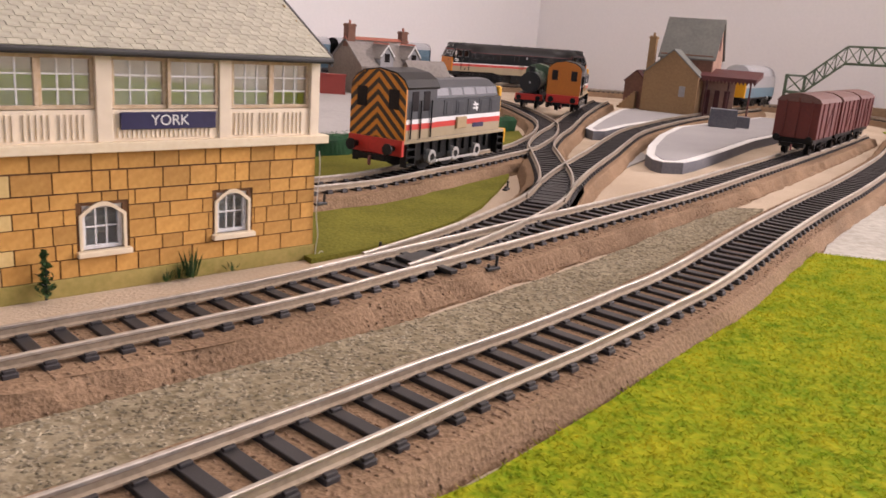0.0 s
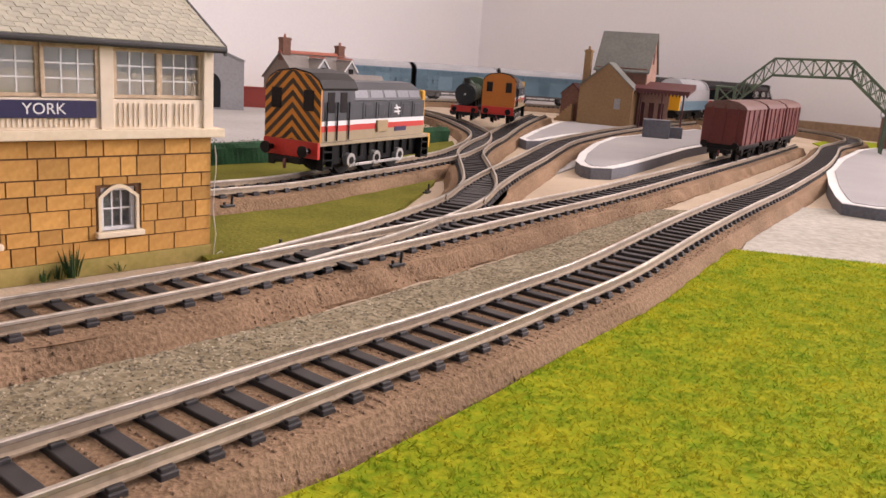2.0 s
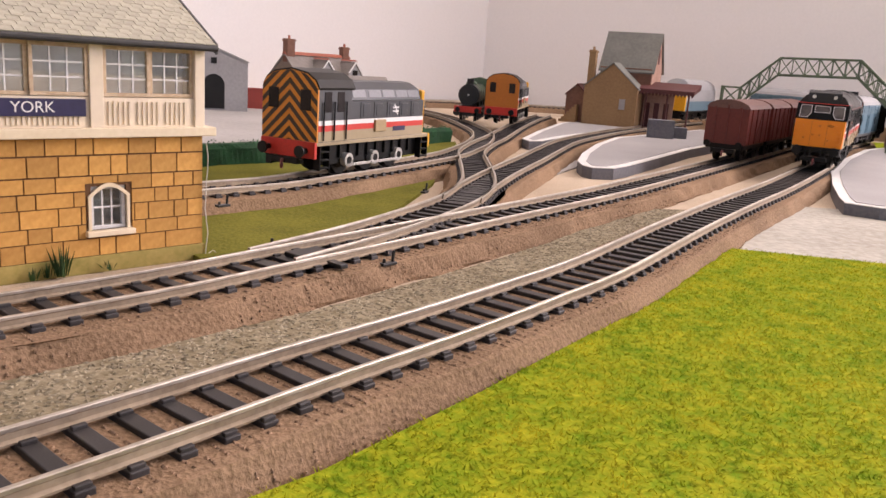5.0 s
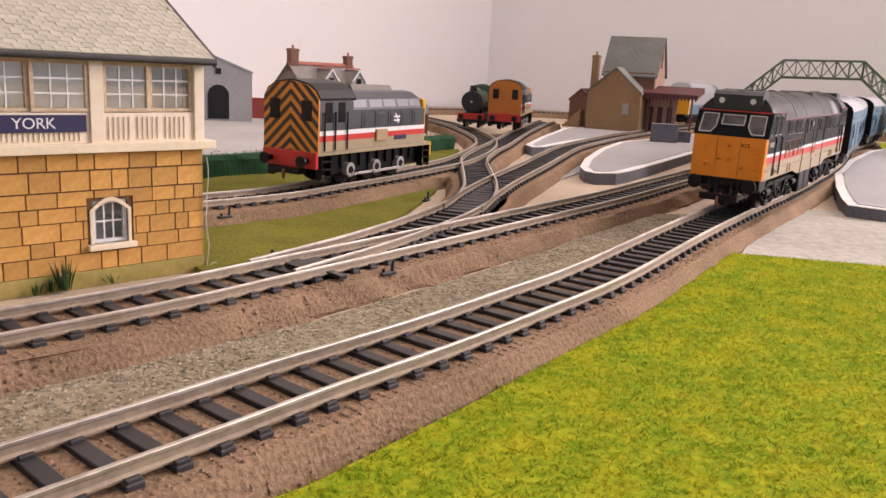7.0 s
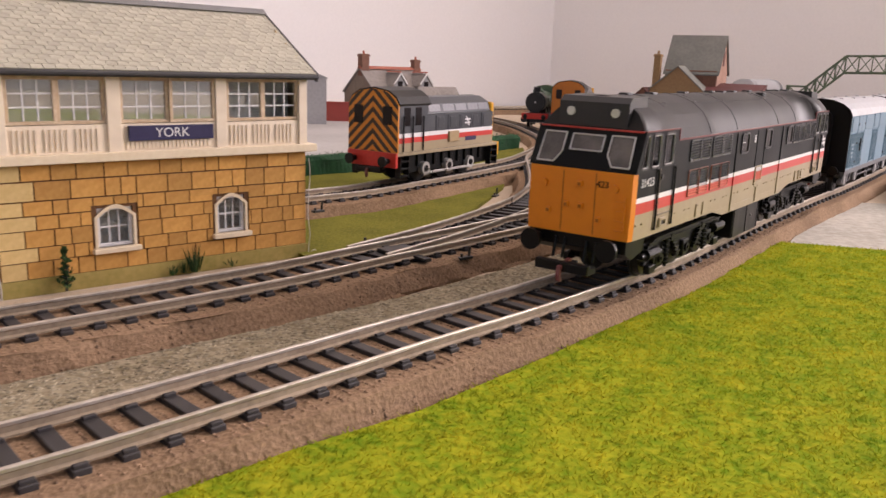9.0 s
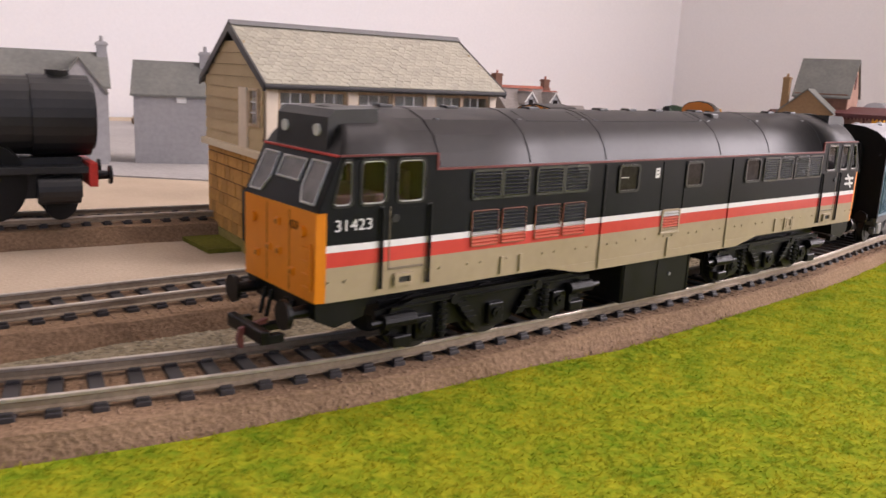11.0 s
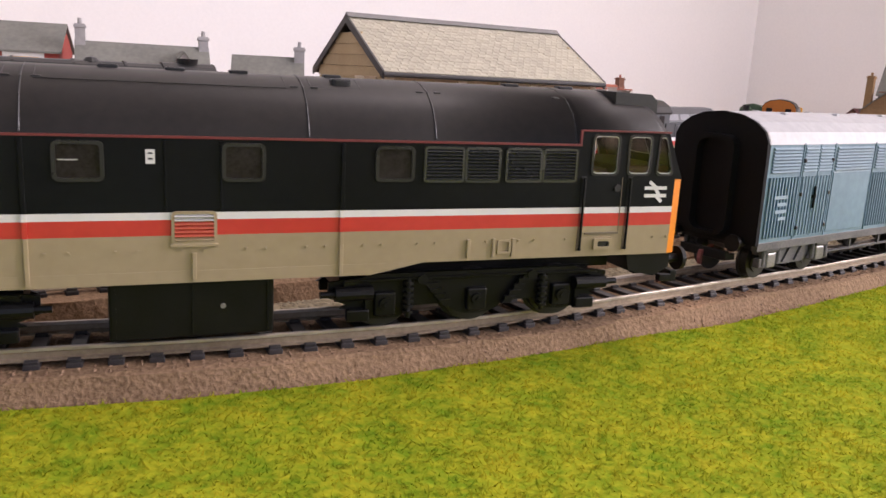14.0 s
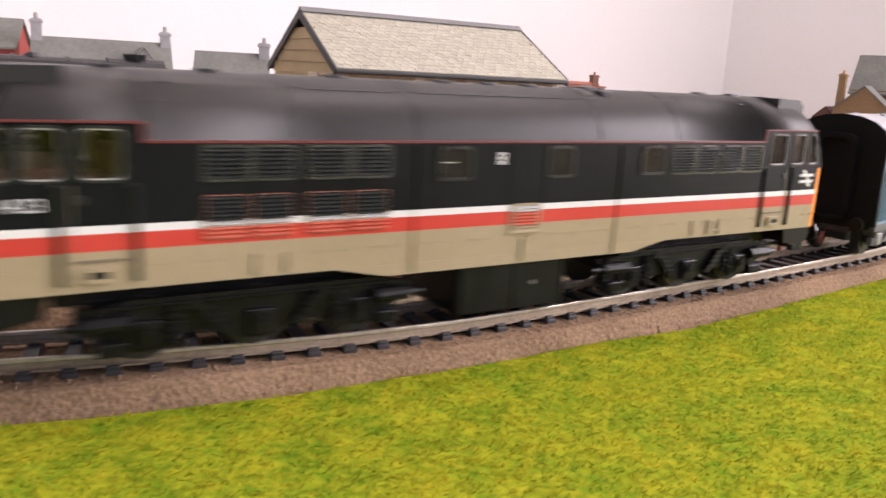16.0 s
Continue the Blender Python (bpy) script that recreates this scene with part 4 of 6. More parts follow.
def express_bogie(root, xc):
    """A six-wheel bogie: plated side frame with wheel arches, coil springs, axle boxes and brake gear."""
    bm = B()
    for s in (-1, 1):
        pts = [(-33, 11.6), (-33, 8.0), (-29, 6.2)]
        for c in (-21, 0, 21):
            pts += [(c - 9.5, 5.4)] + [(c + 6.4 * math.cos(math.pi * i / 6 + math.pi), 5.2 - 2.8 * math.sin(math.pi * i / 6)) for i in range(7)] + [(c + 9.5, 5.4)]
        pts += [(29, 6.2), (33, 8.0), (33, 11.6), (22, 13.2), (-22, 13.2)]
        prism(bm, [(xc + a, b) for a, b in pts], "y", s * 12.4 - 0.5, s * 12.4 + 0.5)
        prism(bm, [(xc + a, b) for a, b in ((-30, 10.6), (-24, 12.4), (24, 12.4), (30, 10.6), (30, 11.6), (24, 13.4), (-24, 13.4), (-30, 11.6))], "y", s * 13.4 - 0.7, s * 13.4 + 0.7)
    box(bm, xc - 30, xc + 30, -9.5, 9.5, 8.4, 12.6)
    g = part("bogie", bm, M_FRAME, root, "black sprung six-wheel bogie frame")
    for x in (-21, 0, 21):
        for s in (-1, 1):
            part("wheel", wheel_mesh(6.6), M_TYRE, g, m=at(xc + x, s * 8.8, 6.6, 0 if s > 0 else 180))
            bm = B()
            box(bm, xc + x - 2.3, xc + x + 2.3, s * 13.3 - 0.9, s * 13.3 + 0.9, 3.4, 9.0, 0.4)
            cyl(bm, (xc + x, s * 14.0, 6.4), (xc + x, s * 14.9, 6.4), 1.5, 12)
            cyl(bm, (xc + x, s * 14.8, 6.4), (xc + x, s * 15.2, 6.4), 0.6, 8)
            part("axle_box", bm, M_FRAME, g)
    for s in (-1, 1):
        for x in (-16.0, 16.0):
            bm = B()
            for k in range(6):
                cyl(bm, (xc + x, s * 14.0, 3.8 + k * 1.4), (xc + x, s * 14.0, 4.5 + k * 1.4), 1.15, 10)
            cyl(bm, (xc + x, s * 14.0, 2.8), (xc + x, s * 14.0, 12.4), 0.6, 8)
            part("spring", bm, M_FRAME, g, "black coil spring")
        for x, lean in ((-9.5, 2.6), (9.5, -2.6)):
            bm = B()
            prism(bm, [(xc + x - lean - 1.0, 11.8), (xc + x - lean + 1.0, 11.8), (xc + x + lean + 1.0, 5.0), (xc + x + lean - 1.0, 5.0)], "y", s * 13.9 - 0.6, s * 13.9 + 0.6)
            for k in range(4):
                z = 6.2 + k * 1.4
                xx = xc + x + lean * (1 - (z - 5) / 3.4)
                box(bm, xx - 1.4, xx + 1.4, s * 14.4 - 0.5, s * 14.4 + 0.5, z, z + 0.6)
            part("damper", bm, M_FRAME, g)
        for x in (-27.0, 27.0):
            e = 1 if x > 0 else -1
            bm = B()
            cyl(bm, (xc + x - e * 3, s * 14.2, 9.2), (xc + x + e * 5, s * 14.2, 9.2), 1.7, 12)
            cyl(bm, (xc + x + e * 5, s * 14.2, 9.2), (xc + x + e * 8, s * 14.2, 9.2), 0.8, 8)
            part("brake_cylinder", bm, M_FRAME, g)
            bm = B()
            box(bm, xc + x - 2.4, xc + x + 2.4, s * 13.8 - 1.0, s * 13.8 + 1.0, 2.6, 5.4, 0.4)
            box(bm, xc + x - e * 2 - 0.5, xc + x - e * 2 + 0.5, s * 13.6 - 0.6, s * 13.6 + 0.6, 2.6, 9.0)
            part("sand_box", bm, M_FRAME, g)
        bm = B()
        cyl(bm, (xc - 30, s * 14.3, 12.2), (xc + 30, s * 14.3, 12.2), 0.35, 6)
        for x in (-13, 13):
            cyl(bm, (xc + x, s * 13.8, 11.8), (xc + x, s * 14.8, 11.8), 1.2, 12)
        part("pipe_run", bm, M_FRAME, g)
    return g


# base lifted above the body charcoal, so part of the slats' glare is painted
M_LOUVK = material("glossy_charcoal_glare_louvre", (0.034, 0.036, 0.039), (0.026, 0.028, 0.03), rough=0.25, scale=60, spec=0.8)
M_LOUVB = material("red_beige_moulding", (0.40, 0.17, 0.11), (0.34, 0.13, 0.085), rough=0.35, scale=60)
M_LOUVW = material("white_louvre", (0.55, 0.54, 0.53), (0.46, 0.45, 0.44), rough=0.35, scale=60)
# red and white livery darkened to paint the shade of the door recesses
M_REDSH = material("shaded_red_recess", (0.30, 0.03, 0.022), rough=0.4, scale=60)
M_GREYST2 = material("shaded_white_recess", (0.34, 0.33, 0.32), rough=0.4, scale=60)
# nose orange at about half value: shade of seams and slots as colour
M_SEAM = material("shaded_orange_seam", (0.42, 0.12, 0.003), rough=0.4, scale=60)
M_CABIN = material("red_brown_cab_inside", (0.16, 0.065, 0.052), (0.10, 0.04, 0.032), rough=0.6, scale=90)
M_TYRE = material("dark_steel_wheel", (0.035, 0.032, 0.03), (0.015, 0.014, 0.013), rough=0.4, metal=0.4, scale=120)
M_CABGLASS = glass("clear_cab_glazing", tint=(0.93, 0.92, 0.91), alpha=0.05)


# beige livery darkened to paint shade in the door recesses and edges
M_STRAP = material("shaded_beige_moulding", (0.2, 0.16, 0.11), rough=0.4, scale=80)
M_DKRED = material("dark_red_line", (0.18, 0.03, 0.028), rough=0.4, scale=80)
# stripe red made paler, with the slats' reflection put into the colour
M_LOUVR = material("louvre_red_with_sheen", (0.62, 0.16, 0.10), (0.55, 0.11, 0.07), rough=0.35, scale=60)


bm = B()
box(bm, -0.28, 0.28, -0.42, 0.42, 0, 18.6)
ob = part("plank", bm, M_BLUE)
PLANK = ob.data
bpy.data.objects.remove(ob)
bm = B()
prism(bm, [(-0.4, 0), (0.75, 0.1), (0.3, 0.62), (-0.4, 0.62)], "x", -3.0, 3.0)
ob = part("louvre", bm, M_BLUE)
LOUVRE = ob.data
bpy.data.objects.remove(ob)


def parcels_van(label, half_l=98):
    root = thing("parcels_van", label, "railway coach", group="vans behind the locomotive")
    arc = [(16.6, 43.6), (15.2, 46.6), (11.5, 49.4), (6.5, 51.2), (0, 51.9)]
    bm = B()
    prism(bm, [(16.6, 13.4), (16.6, 43.6), (-16.6, 43.6), (-16.6, 13.4)], "x", -half_l + 0.6, half_l - 0.6)
    body = part("body", bm, M_BLUE, root, "faded blue van side")
    bm = B()
    full = arc + [(-y, z) for y, z in reversed(arc[:-1])]
    prism(bm, [(16.9, 43.0)] + full + [(-16.9, 43.0)], "x", -half_l, half_l)
    part("roof", bm, M_VANROOF, root, "pale grey curved roof")
    for x in (-0.66, -0.22, 0.22, 0.66):
        bm = B()
        for s in (-1, 1):
            box(bm, x * half_l - 1.0, x * half_l + 1.0, s * 5 - 1.0, s * 5 + 1.0, 50.6, 52.0, 0.3)
        part("roof_ventilator", bm, M_VANROOF, root)
    for d in (1, -1):
        bm = B()
        prism(bm, [(16.8, 12.6)] + full + [(-16.8, 12.6)], "x", d * half_l - 0.7, d * half_l + 0.9)
        part("end_wall", bm, M_VANEND, root, "black van end")
        bm = B()
        ring_frame(bm, rounded(-7.5, 7.5, 14, 45, 4.0), rounded(-5.6, 5.6, 15, 43.4, 3.2), "x", d * half_l, d * (half_l + 4))
        part("gangway", bm, M_VANEND, root, "black corridor connection")
        buffers(root, d * (half_l - 0.5), d, 13.0, 11.5, 2.6)
        coupling(root, d * (half_l - 5), d)
        xb = d * (half_l - 26)
        g = part("bogie", bogie_frame(xb, 17), M_GREYUND, root, "weathered grey coach bogie")
        for x in (-14, 14):
            for s in (-1, 1):
                part("wheel", wheel_mesh(5.6), M_TYRE, g, m=at(xb + x, s * 8.6, 5.6, 0 if s > 0 else 180))
                bm = B()
                box(bm, xb + x - 2.4, xb + x + 2.4, s * 13.8 - 1.2, s * 13.8 + 1.2, 4.4, 9.2, 0.5)
                part("axle_box", bm, M_GREYMET, g)
                for e in (-4, 4):
                    bm = B()
                    cyl(bm, (xb + x + e, s * 14.2, 5.2), (xb + x + e, s * 14.2, 10.6), 0.9, 10)
                    part("spring", bm, M_GREYUND, g)
    for s in (-1, 1):
        y = s * 16.6
        bm = B()
        box(bm, -half_l + 1, half_l - 1, s * 15.4 - 1, s * 15.4 + 1, 10.6, 13.3, 0.2)
        part("solebar", bm, M_GREYUND, root, "weathered grey solebar")
        # bays along the side: planked and louvred end bays, double doors, plain panels
        bays, x = [], -half_l + 1.2
        for w, what in ((15.5, "louvre"), (16.0, "door"), (23.0, "plain"), (15.0, "louvre"), (23.0, "plain"), (16.0, "door"), (15.5, "louvre")):
            k = (2 * half_l - 2.4) / 124.0
            bays.append((x, x + w * k, what))
            x += w * k
        for x0, x1, what in bays:
            bm = B()
            box(bm, x0 - 0.22, x0 + 0.22, y - 0.35, y + 0.35, 13.6, 43.4)
            part("bay_strip", bm, M_BLUE, body)
            if what == "plain":
                bm = B()
                box(bm, x0 + 1.2, x1 - 1.0, y - 0.3, y + 0.3, 14.4, 34.0, 0.2)
                part("side_panel", bm, M_BLUE, body)
            leaves = 2 if what == "door" else 1
            lw = (x1 - x0 - 1.0) / leaves
            for j in range(leaves):
                a = x0 + 0.5 + j * lw
                owner = body
                if what == "door":
                    bm = B()
                    box(bm, a + 0.15, a + lw - 0.15, y - 0.3, y + 0.3, 14.0, 42.8, 0.15)
                    owner = part("door", bm, M_BLUE, root, "planked blue van door")
                if what != "plain":
                    n = int(lw / 1.5)
                    for k in range(n):
                        c = new("plank", PLANK)
                        c.parent = owner
                        c.matrix_local = at(a + (k + 0.5) * lw / n, y + s * 0.15, 14.6)
                m = (x1 - x0 - 1.6) / leaves / 6.0
                for k in range(8):
                    c = new("louvre", LOUVRE)
                    c.parent = owner
                    c.matrix_local = at(a + lw / 2, y, 34.6 + k * 0.98, 0 if s > 0 else 180) @ Matrix.Diagonal((m * 0.94, 1, 1, 1))
                if what == "door":
                    bm = B()
                    hx = a + (0.5 if j == 0 else lw - 0.5)
                    for z in (16.5, 27.0, 37.5):
                        box(bm, hx - 0.5, hx + 0.5, y - 0.75, y + 0.75, z, z + 1.1, 0.1)
                    part("hinge", bm, M_FRAME, owner, "black hinges")
            if what == "door":
                bm = B()
                xm = (x0 + x1) / 2 + 0.8
                cyl(bm, (xm, y + s * 0.9, 23), (xm, y + s * 0.9, 30), 0.4, 6)
                box(bm, xm - 1.4, xm + 0.6, y - 0.9, y + 0.9, 26, 27.2, 0.2)
                part("door_handle", bm, M_FRAME, owner, "black door handle")
        # stencilled data as plain bars
        bm = B()
        for k, w in enumerate((7.0, 5.0, 6.0, 4.0)):
            box(bm, half_l - 12.5, half_l - 12.5 + w, y + s * 0.5 - 0.12, y + s * 0.5 + 0.12, 26.6 - k * 2.2, 27.6 - k * 2.2)
        part("data_bars", bm, M_STENCIL, body, "pale stencilled bars")
        bm = B()
        cyl(bm, (-30, s * 13.5, 6.5), (30, s * 13.5, 6.5), 0.5, 6)
        for q in (-30, -10, 10, 30):
            box(bm, q - 0.5, q + 0.5, s * 13.5 - 0.5, s * 13.5 + 0.5, 6.5, 11.5)
        part("truss_rod", bm, M_GREYUND, root)
    bm = B()
    box(bm, -half_l + 4, half_l - 4, -13, 13, 10.5, 13.6)
    part("underframe", bm, M_FRAME, root)
    return root


M_STENCIL = material("pale_blue_stencil", (0.26, 0.36, 0.43), (0.20, 0.29, 0.35), rough=0.6, scale=200)


def goods_van(m):
    root = thing("goods_van", "bauxite red planked goods van with a curved roof", "railway wagon", m, group="red goods vans by the platform")
    hl = 36
    bm = B()
    box(bm, -hl, hl, -15.2, 15.2, 13, 39.5, 0.3)
    body = part("body", bm, M_BAUX, root)
    arc = [(15.8, 39.0), (13.5, 42.0), (8, 44.4), (0, 45.4)]
    bm = B()
    prism(bm, arc + [(-y, z) for y, z in reversed(arc[:-1])], "x", -hl - 0.8, hl + 0.8)
    part("roof", bm, M_WROOF, root, "weathered grey-brown roof")
    for s in (-1, 1):
        for x in (-27, -10, 10, 27):
            bm = B()
            box(bm, x - 0.9, x + 0.9, s * 15.2 - 0.8, s * 15.2 + 0.8, 13.4, 39)
            part("side_strap", bm, M_BAUX, body)
        bm = B()
        prism(bm, [(-9, 14), (-8, 14), (9, 38), (8, 38)], "y", s * 15.2 - 0.6, s * 15.2 + 0.6)
        part("brace", bm, M_BAUX, body)
    for d in (-1, 1):
        bm = B()
        for y in (-9, 0, 9):
            box(bm, min(d * hl, d * (hl + 0.8)), max(d * hl, d * (hl + 0.8)), y - 0.8, y + 0.8, 13.5, 42 if y == 0 else 40)
        prism(bm, [(14.8, 39.2), (12.5, 41.6), (8, 43.6), (0, 44.6), (-8, 43.6), (-12.5, 41.6), (-14.8, 39.2)], "x", d * hl - 0.3, d * hl + 0.3)
        part("end_panel", bm, M_BAUX, body)
        buffers(root, d * (hl - 0.5), d, 13.0, 11.3, 2.4)
        coupling(root, d * (hl - 6), d)
    wheels(root, (-20, 20), 5.8, M_FRAME)
    bm = B()
    box(bm, -hl + 1, hl - 1, -13.5, 13.5, 9.5, 13.2)
    for s in (-1, 1):
        for x in (-20, 20):
            prism(bm, [(x - 4, 11), (x + 4, 11), (x + 1.6, 4.6), (x - 1.6, 4.6)], "y", s * 11.6, s * 12.6)
        prism(bm, [(-18, 6.2), (14, 8.5), (14, 9.3), (-18, 7.0)], "y", s * 13.2, s * 13.8)
    part("underframe", bm, M_FRAME, root, "black wagon underframe")
    return root


# ---- signal box ----
M_CREAM = material("cream_painted_timber", (0.80, 0.68, 0.52), (0.72, 0.60, 0.45), rough=0.6, scale=35, grain=300)
M_STONE = material("ochre_stone", (0.64, 0.345, 0.085), (0.47, 0.225, 0.045), rough=0.8, scale=70, grain=600, mix=0.4, random_tint=0.22, bump=0.2)
M_QUOIN = material("pale_quoin_stone", (0.72, 0.52, 0.22), (0.60, 0.41, 0.15), rough=0.8, scale=70, grain=600, random_tint=0.1)
M_MORTAR = material("dark_brown_joint", (0.15, 0.07, 0.025), (0.10, 0.045, 0.015), rough=0.9, scale=80)
M_PLINTH = material("mossy_plinth", (0.40, 0.30, 0.09), (0.26, 0.22, 0.05), rough=0.85, scale=40)
M_SLATE = material("lichen_grey_slate", (0.48, 0.45, 0.345), (0.33, 0.305, 0.235), rough=0.7, scale=55, grain=500, mix=0.5, random_tint=0.13)
M_RIDGE = material("lead_grey_ridge", (0.17, 0.165, 0.16), rough=0.6, scale=50)
M_GUTTER = material("black_gutter", (0.03, 0.028, 0.028), rough=0.5, scale=60)
M_GLAZE = glass("thin_clear_glazing", alpha=1.4)
M_INTERIOR = material("cream_interior", (0.88, 0.84, 0.82), (0.62, 0.54, 0.50), rough=0.6, scale=55, grain=110, mix=0.3)
M_SIGN = material("navy_sign", (0.022, 0.018, 0.075), rough=0.45, scale=60)
M_WGLAZ = material("white_glazing_bar", (0.76, 0.74, 0.72), rough=0.5, scale=80)
M_DOOR = material("dark_green_door", (0.018, 0.026, 0.022), rough=0.5, scale=60)
M_LEAF = material("dark_green_foliage", (0.05, 0.11, 0.025), (0.02, 0.05, 0.012), rough=0.8, scale=300, island=0.4, through_light=0.3)
M_STRING = material("white_glue_string", (0.7, 0.66, 0.58), rough=0.6, scale=60)
BOX_L, BOX_D, BAND_Z, EAVE_Z, RIDGE_Z = 106.0, 69.0, 41.0, 69.5, 91.8
ROOF_OVER = 2.0
BOX_M = at(-122, 206, 0, 43.43)


def masonry(parent, place, length, z0, z1, holes, course=5.3, quoin_at=None, seed=3):
    """Coursed stones on one face: each an object on one of a few shared meshes, joints left between them."""
    rnd = random.Random(seed)
    cache = {}
    z, row = z0, 0
    while z < z1 - 1:
        h = min(course * rnd.choice((0.85, 1.0, 1.0, 1.15)), z1 - z)
        x = 0.0
        while x < length - 0.5:
            w = min(rnd.choice((4.5, 6.5, 8.5, 10.5, 5.0, 7.5)), length - x)
            if length - x - w < 3:
                w = length - x
            mat = M_STONE
            if quoin_at is not None and x == 0:
                w, mat = (11.0 if row % 2 else 7.5), M_QUOIN
            if not any(x + w > a - 0.3 and x < b + 0.3 and z + h > c - 0.3 and z < d + 0.3 for a, b, c, d in holes):
                stone(parent, place, x, w, z, h, mat, cache, rnd)
            else:
                for a, b, c, d in holes:
                    if x + w > a - 0.3 and x < b + 0.3 and z + h > c - 0.3 and z < d + 0.3:
                        if z < c - 1.2:
                            stone(parent, place, x, w, z, c - z - 0.2, mat, cache, rnd)
                        if z + h > d + 1.2:
                            stone(parent, place, x, w, d + 0.2, z + h - d - 0.2, mat, cache, rnd)
                        if x < a - 1.2:
                            stone(parent, place, x, a - 0.6 - x, z, h, mat, cache, rnd)
                        if x + w > b + 1.2:
                            stone(parent, place, b + 0.6, x + w - b - 0.6, z, h, mat, cache, rnd)
                        break
            x += w
        z += h
        row += 1


def stone(parent, place, x, w, z, h, mat, cache, rnd):
    key = (round(w * 2) / 2, round(h * 2) / 2, mat.name)
    if key not in cache:
        bm = B()
        a, b = key[0] / 2 - 0.22, key[1] / 2 - 0.22
        box(bm, -a, a, -0.3, 0.35, -b, b)
        ob = part("stone", bm, mat)
        cache[key] = ob.data
        bpy.data.objects.remove(ob)
    c = new("stone", cache[key])
    c.parent = parent
    c.matrix_local = place @ at(x + w / 2, rnd.uniform(-0.06, 0.06), z + h / 2)


def sash(parent, place, w, h, nx, ny, frame_mat, bars=True, name="window"):
    """A window in the xz plane, lower left at the origin, glass at y = 0.6 behind the face."""
    bm = B()
    f = 1.1
    for a, b, c, d in ((0, w, 0, f), (0, w, h - f, h), (0, f, f, h - f), (w - f, w, f, h - f)):
        box(bm, a, b, -0.5, 0.7, c, d, 0.15)
    win = part(name, bm, frame_mat, parent, "brown-edged cream sash window", m=place)
    bm = B()
    box(bm, f * 0.7, w - f * 0.7, 0.35, 0.5, f * 0.7, h - f * 0.7)
    p = part("pane", bm, M_GLAZE, win, "clear glazing")
    p.visible_shadow = False
    for i in range(1, nx):
        x = f + (w - 2 * f) * i / nx
        bm = B()
        box(bm, x - 0.24, x + 0.24, 0.1, 0.6, f, h - f)
        part("glazing_bar", bm, M_WGLAZ, win)
    for i in range(1, ny):
        z = f + (h - 2 * f) * i / ny
        bm = B()
        box(bm, f, w - f, 0.08, 0.58, z - 0.24, z + 0.24)
        part("glazing_bar", bm, M_WGLAZ, win)
    return win


def signal_box():
    root = thing("signal_box", "ochre stone signal box with cream timber windows and a slate roof", "signal box", BOX_M)
    holes = [(29.0, 40.4, 12.6, 25.6), (70.0, 80.6, 13.0, 26.2)]
    bm = B()
    # front wall core with two openings, side and back walls
    xs = [0, holes[0][0], holes[0][1], holes[1][0], holes[1][1], BOX_L]
    for i, (a, b) in enumerate(zip(xs, xs[1:])):
        if i in (1, 3):
            hh = holes[i // 2]
            box(bm, a, b, 0, 2, 0, hh[2])
            box(bm, a, b, 0, 2, hh[3], BAND_Z)
        else:
            box(bm, a, b, 0, 2, 0, BAND_Z)
    box(bm, 0, 2, 2, BOX_D, 0, BAND_Z)
    box(bm, BOX_L - 2, BOX_L, 2, BOX_D, 0, BAND_Z)
    box(bm, 2, BOX_L - 2, BOX_D - 2, BOX_D, 0, BAND_Z)
    lower = part("lower_wall", bm, M_MORTAR, root, "ochre coursed stone ground storey")
    bm = B()
    box(bm, 1, BOX_L - 1, 1, BOX_D - 1, BAND_Z - 1.2, BAND_Z - 0.2)
    part("upper_floor", bm, M_INTERIOR, root)
    bm = B()
    box(bm, -0.5, BOX_L + 0.5, -0.75, 0.2, 0, 5.2, 0.2)
    box(bm, -0.75, 0.2, 0.2, BOX_D, 0, 5.2, 0.2)
    part("plinth", bm, M_PLINTH, lower, "mossy yellow plinth course")
    masonry(lower, at(0, -0.05, 0), BOX_L, 5.3, BAND_Z - 0.4, [(28.0, 41.4, 11.0, 26.2), (69.0, 81.6, 11.4, 26.8)], quoin_at=0, seed=5)
    side = at(-0.05, BOX_D, 0, -90)
    masonry(lower, side, BOX_D, 5.3, BAND_Z - 0.4, [(BOX_D - 24, BOX_D - 15, 0, 27)], seed=8)
    for a, b, c, d in holes:
        bm = B()
        k = 10
        arch = [(a + (b - a) * i / k, d - 3.2 + 3.0 * math.sin(math.pi * i / k)) for i in range(k + 1)]
        outer = [(a - 1.0 + (b - a + 2.0) * i / k, d - 2.8 + 3.8 * math.sin(math.pi * i / k)) for i in range(k + 1)]
        prism(bm, arch + outer[::-1], "y", -0.6, 0.6)
        for x0, x1 in ((a - 1.0, a), (b, b + 1.0)):
            box(bm, x0, x1, -0.5, 1.6, c, d - 2.8, 0.15)
        part("surround", bm, M_CREAM2, lower, "pale arched stone surround")
        bm = B()
        box(bm, a - 2.0, b + 2.0, -2.2, 1.0, c - 1.7, c, 0.3)
        part("window_sill", bm, M_CREAM2, lower, "pale projecting sill")
        sash(lower, at(a, 1.3, c), b - a, d - c, 3, 2, M_WGLAZ, name="lower_window")
    bm = B()
    prism(bm, [(BOX_D - 23.5, 0.6), (BOX_D - 15.5, 0.6), (BOX_D - 15.5, 26), (BOX_D - 23.5, 26)], "y", -0.6, 0.1)
    part("door", bm, M_DOOR, lower, "dark green plain door", m=side)
    # timber upper storey
    bm = B()
    box(bm, -3.2, BOX_L + 3.2, -3.4, BOX_D + 1, BAND_Z - 0.2, BAND_Z + 2.6, 0.3)
    part("band_course", bm, M_CREAM2, root, "cream projecting band course")
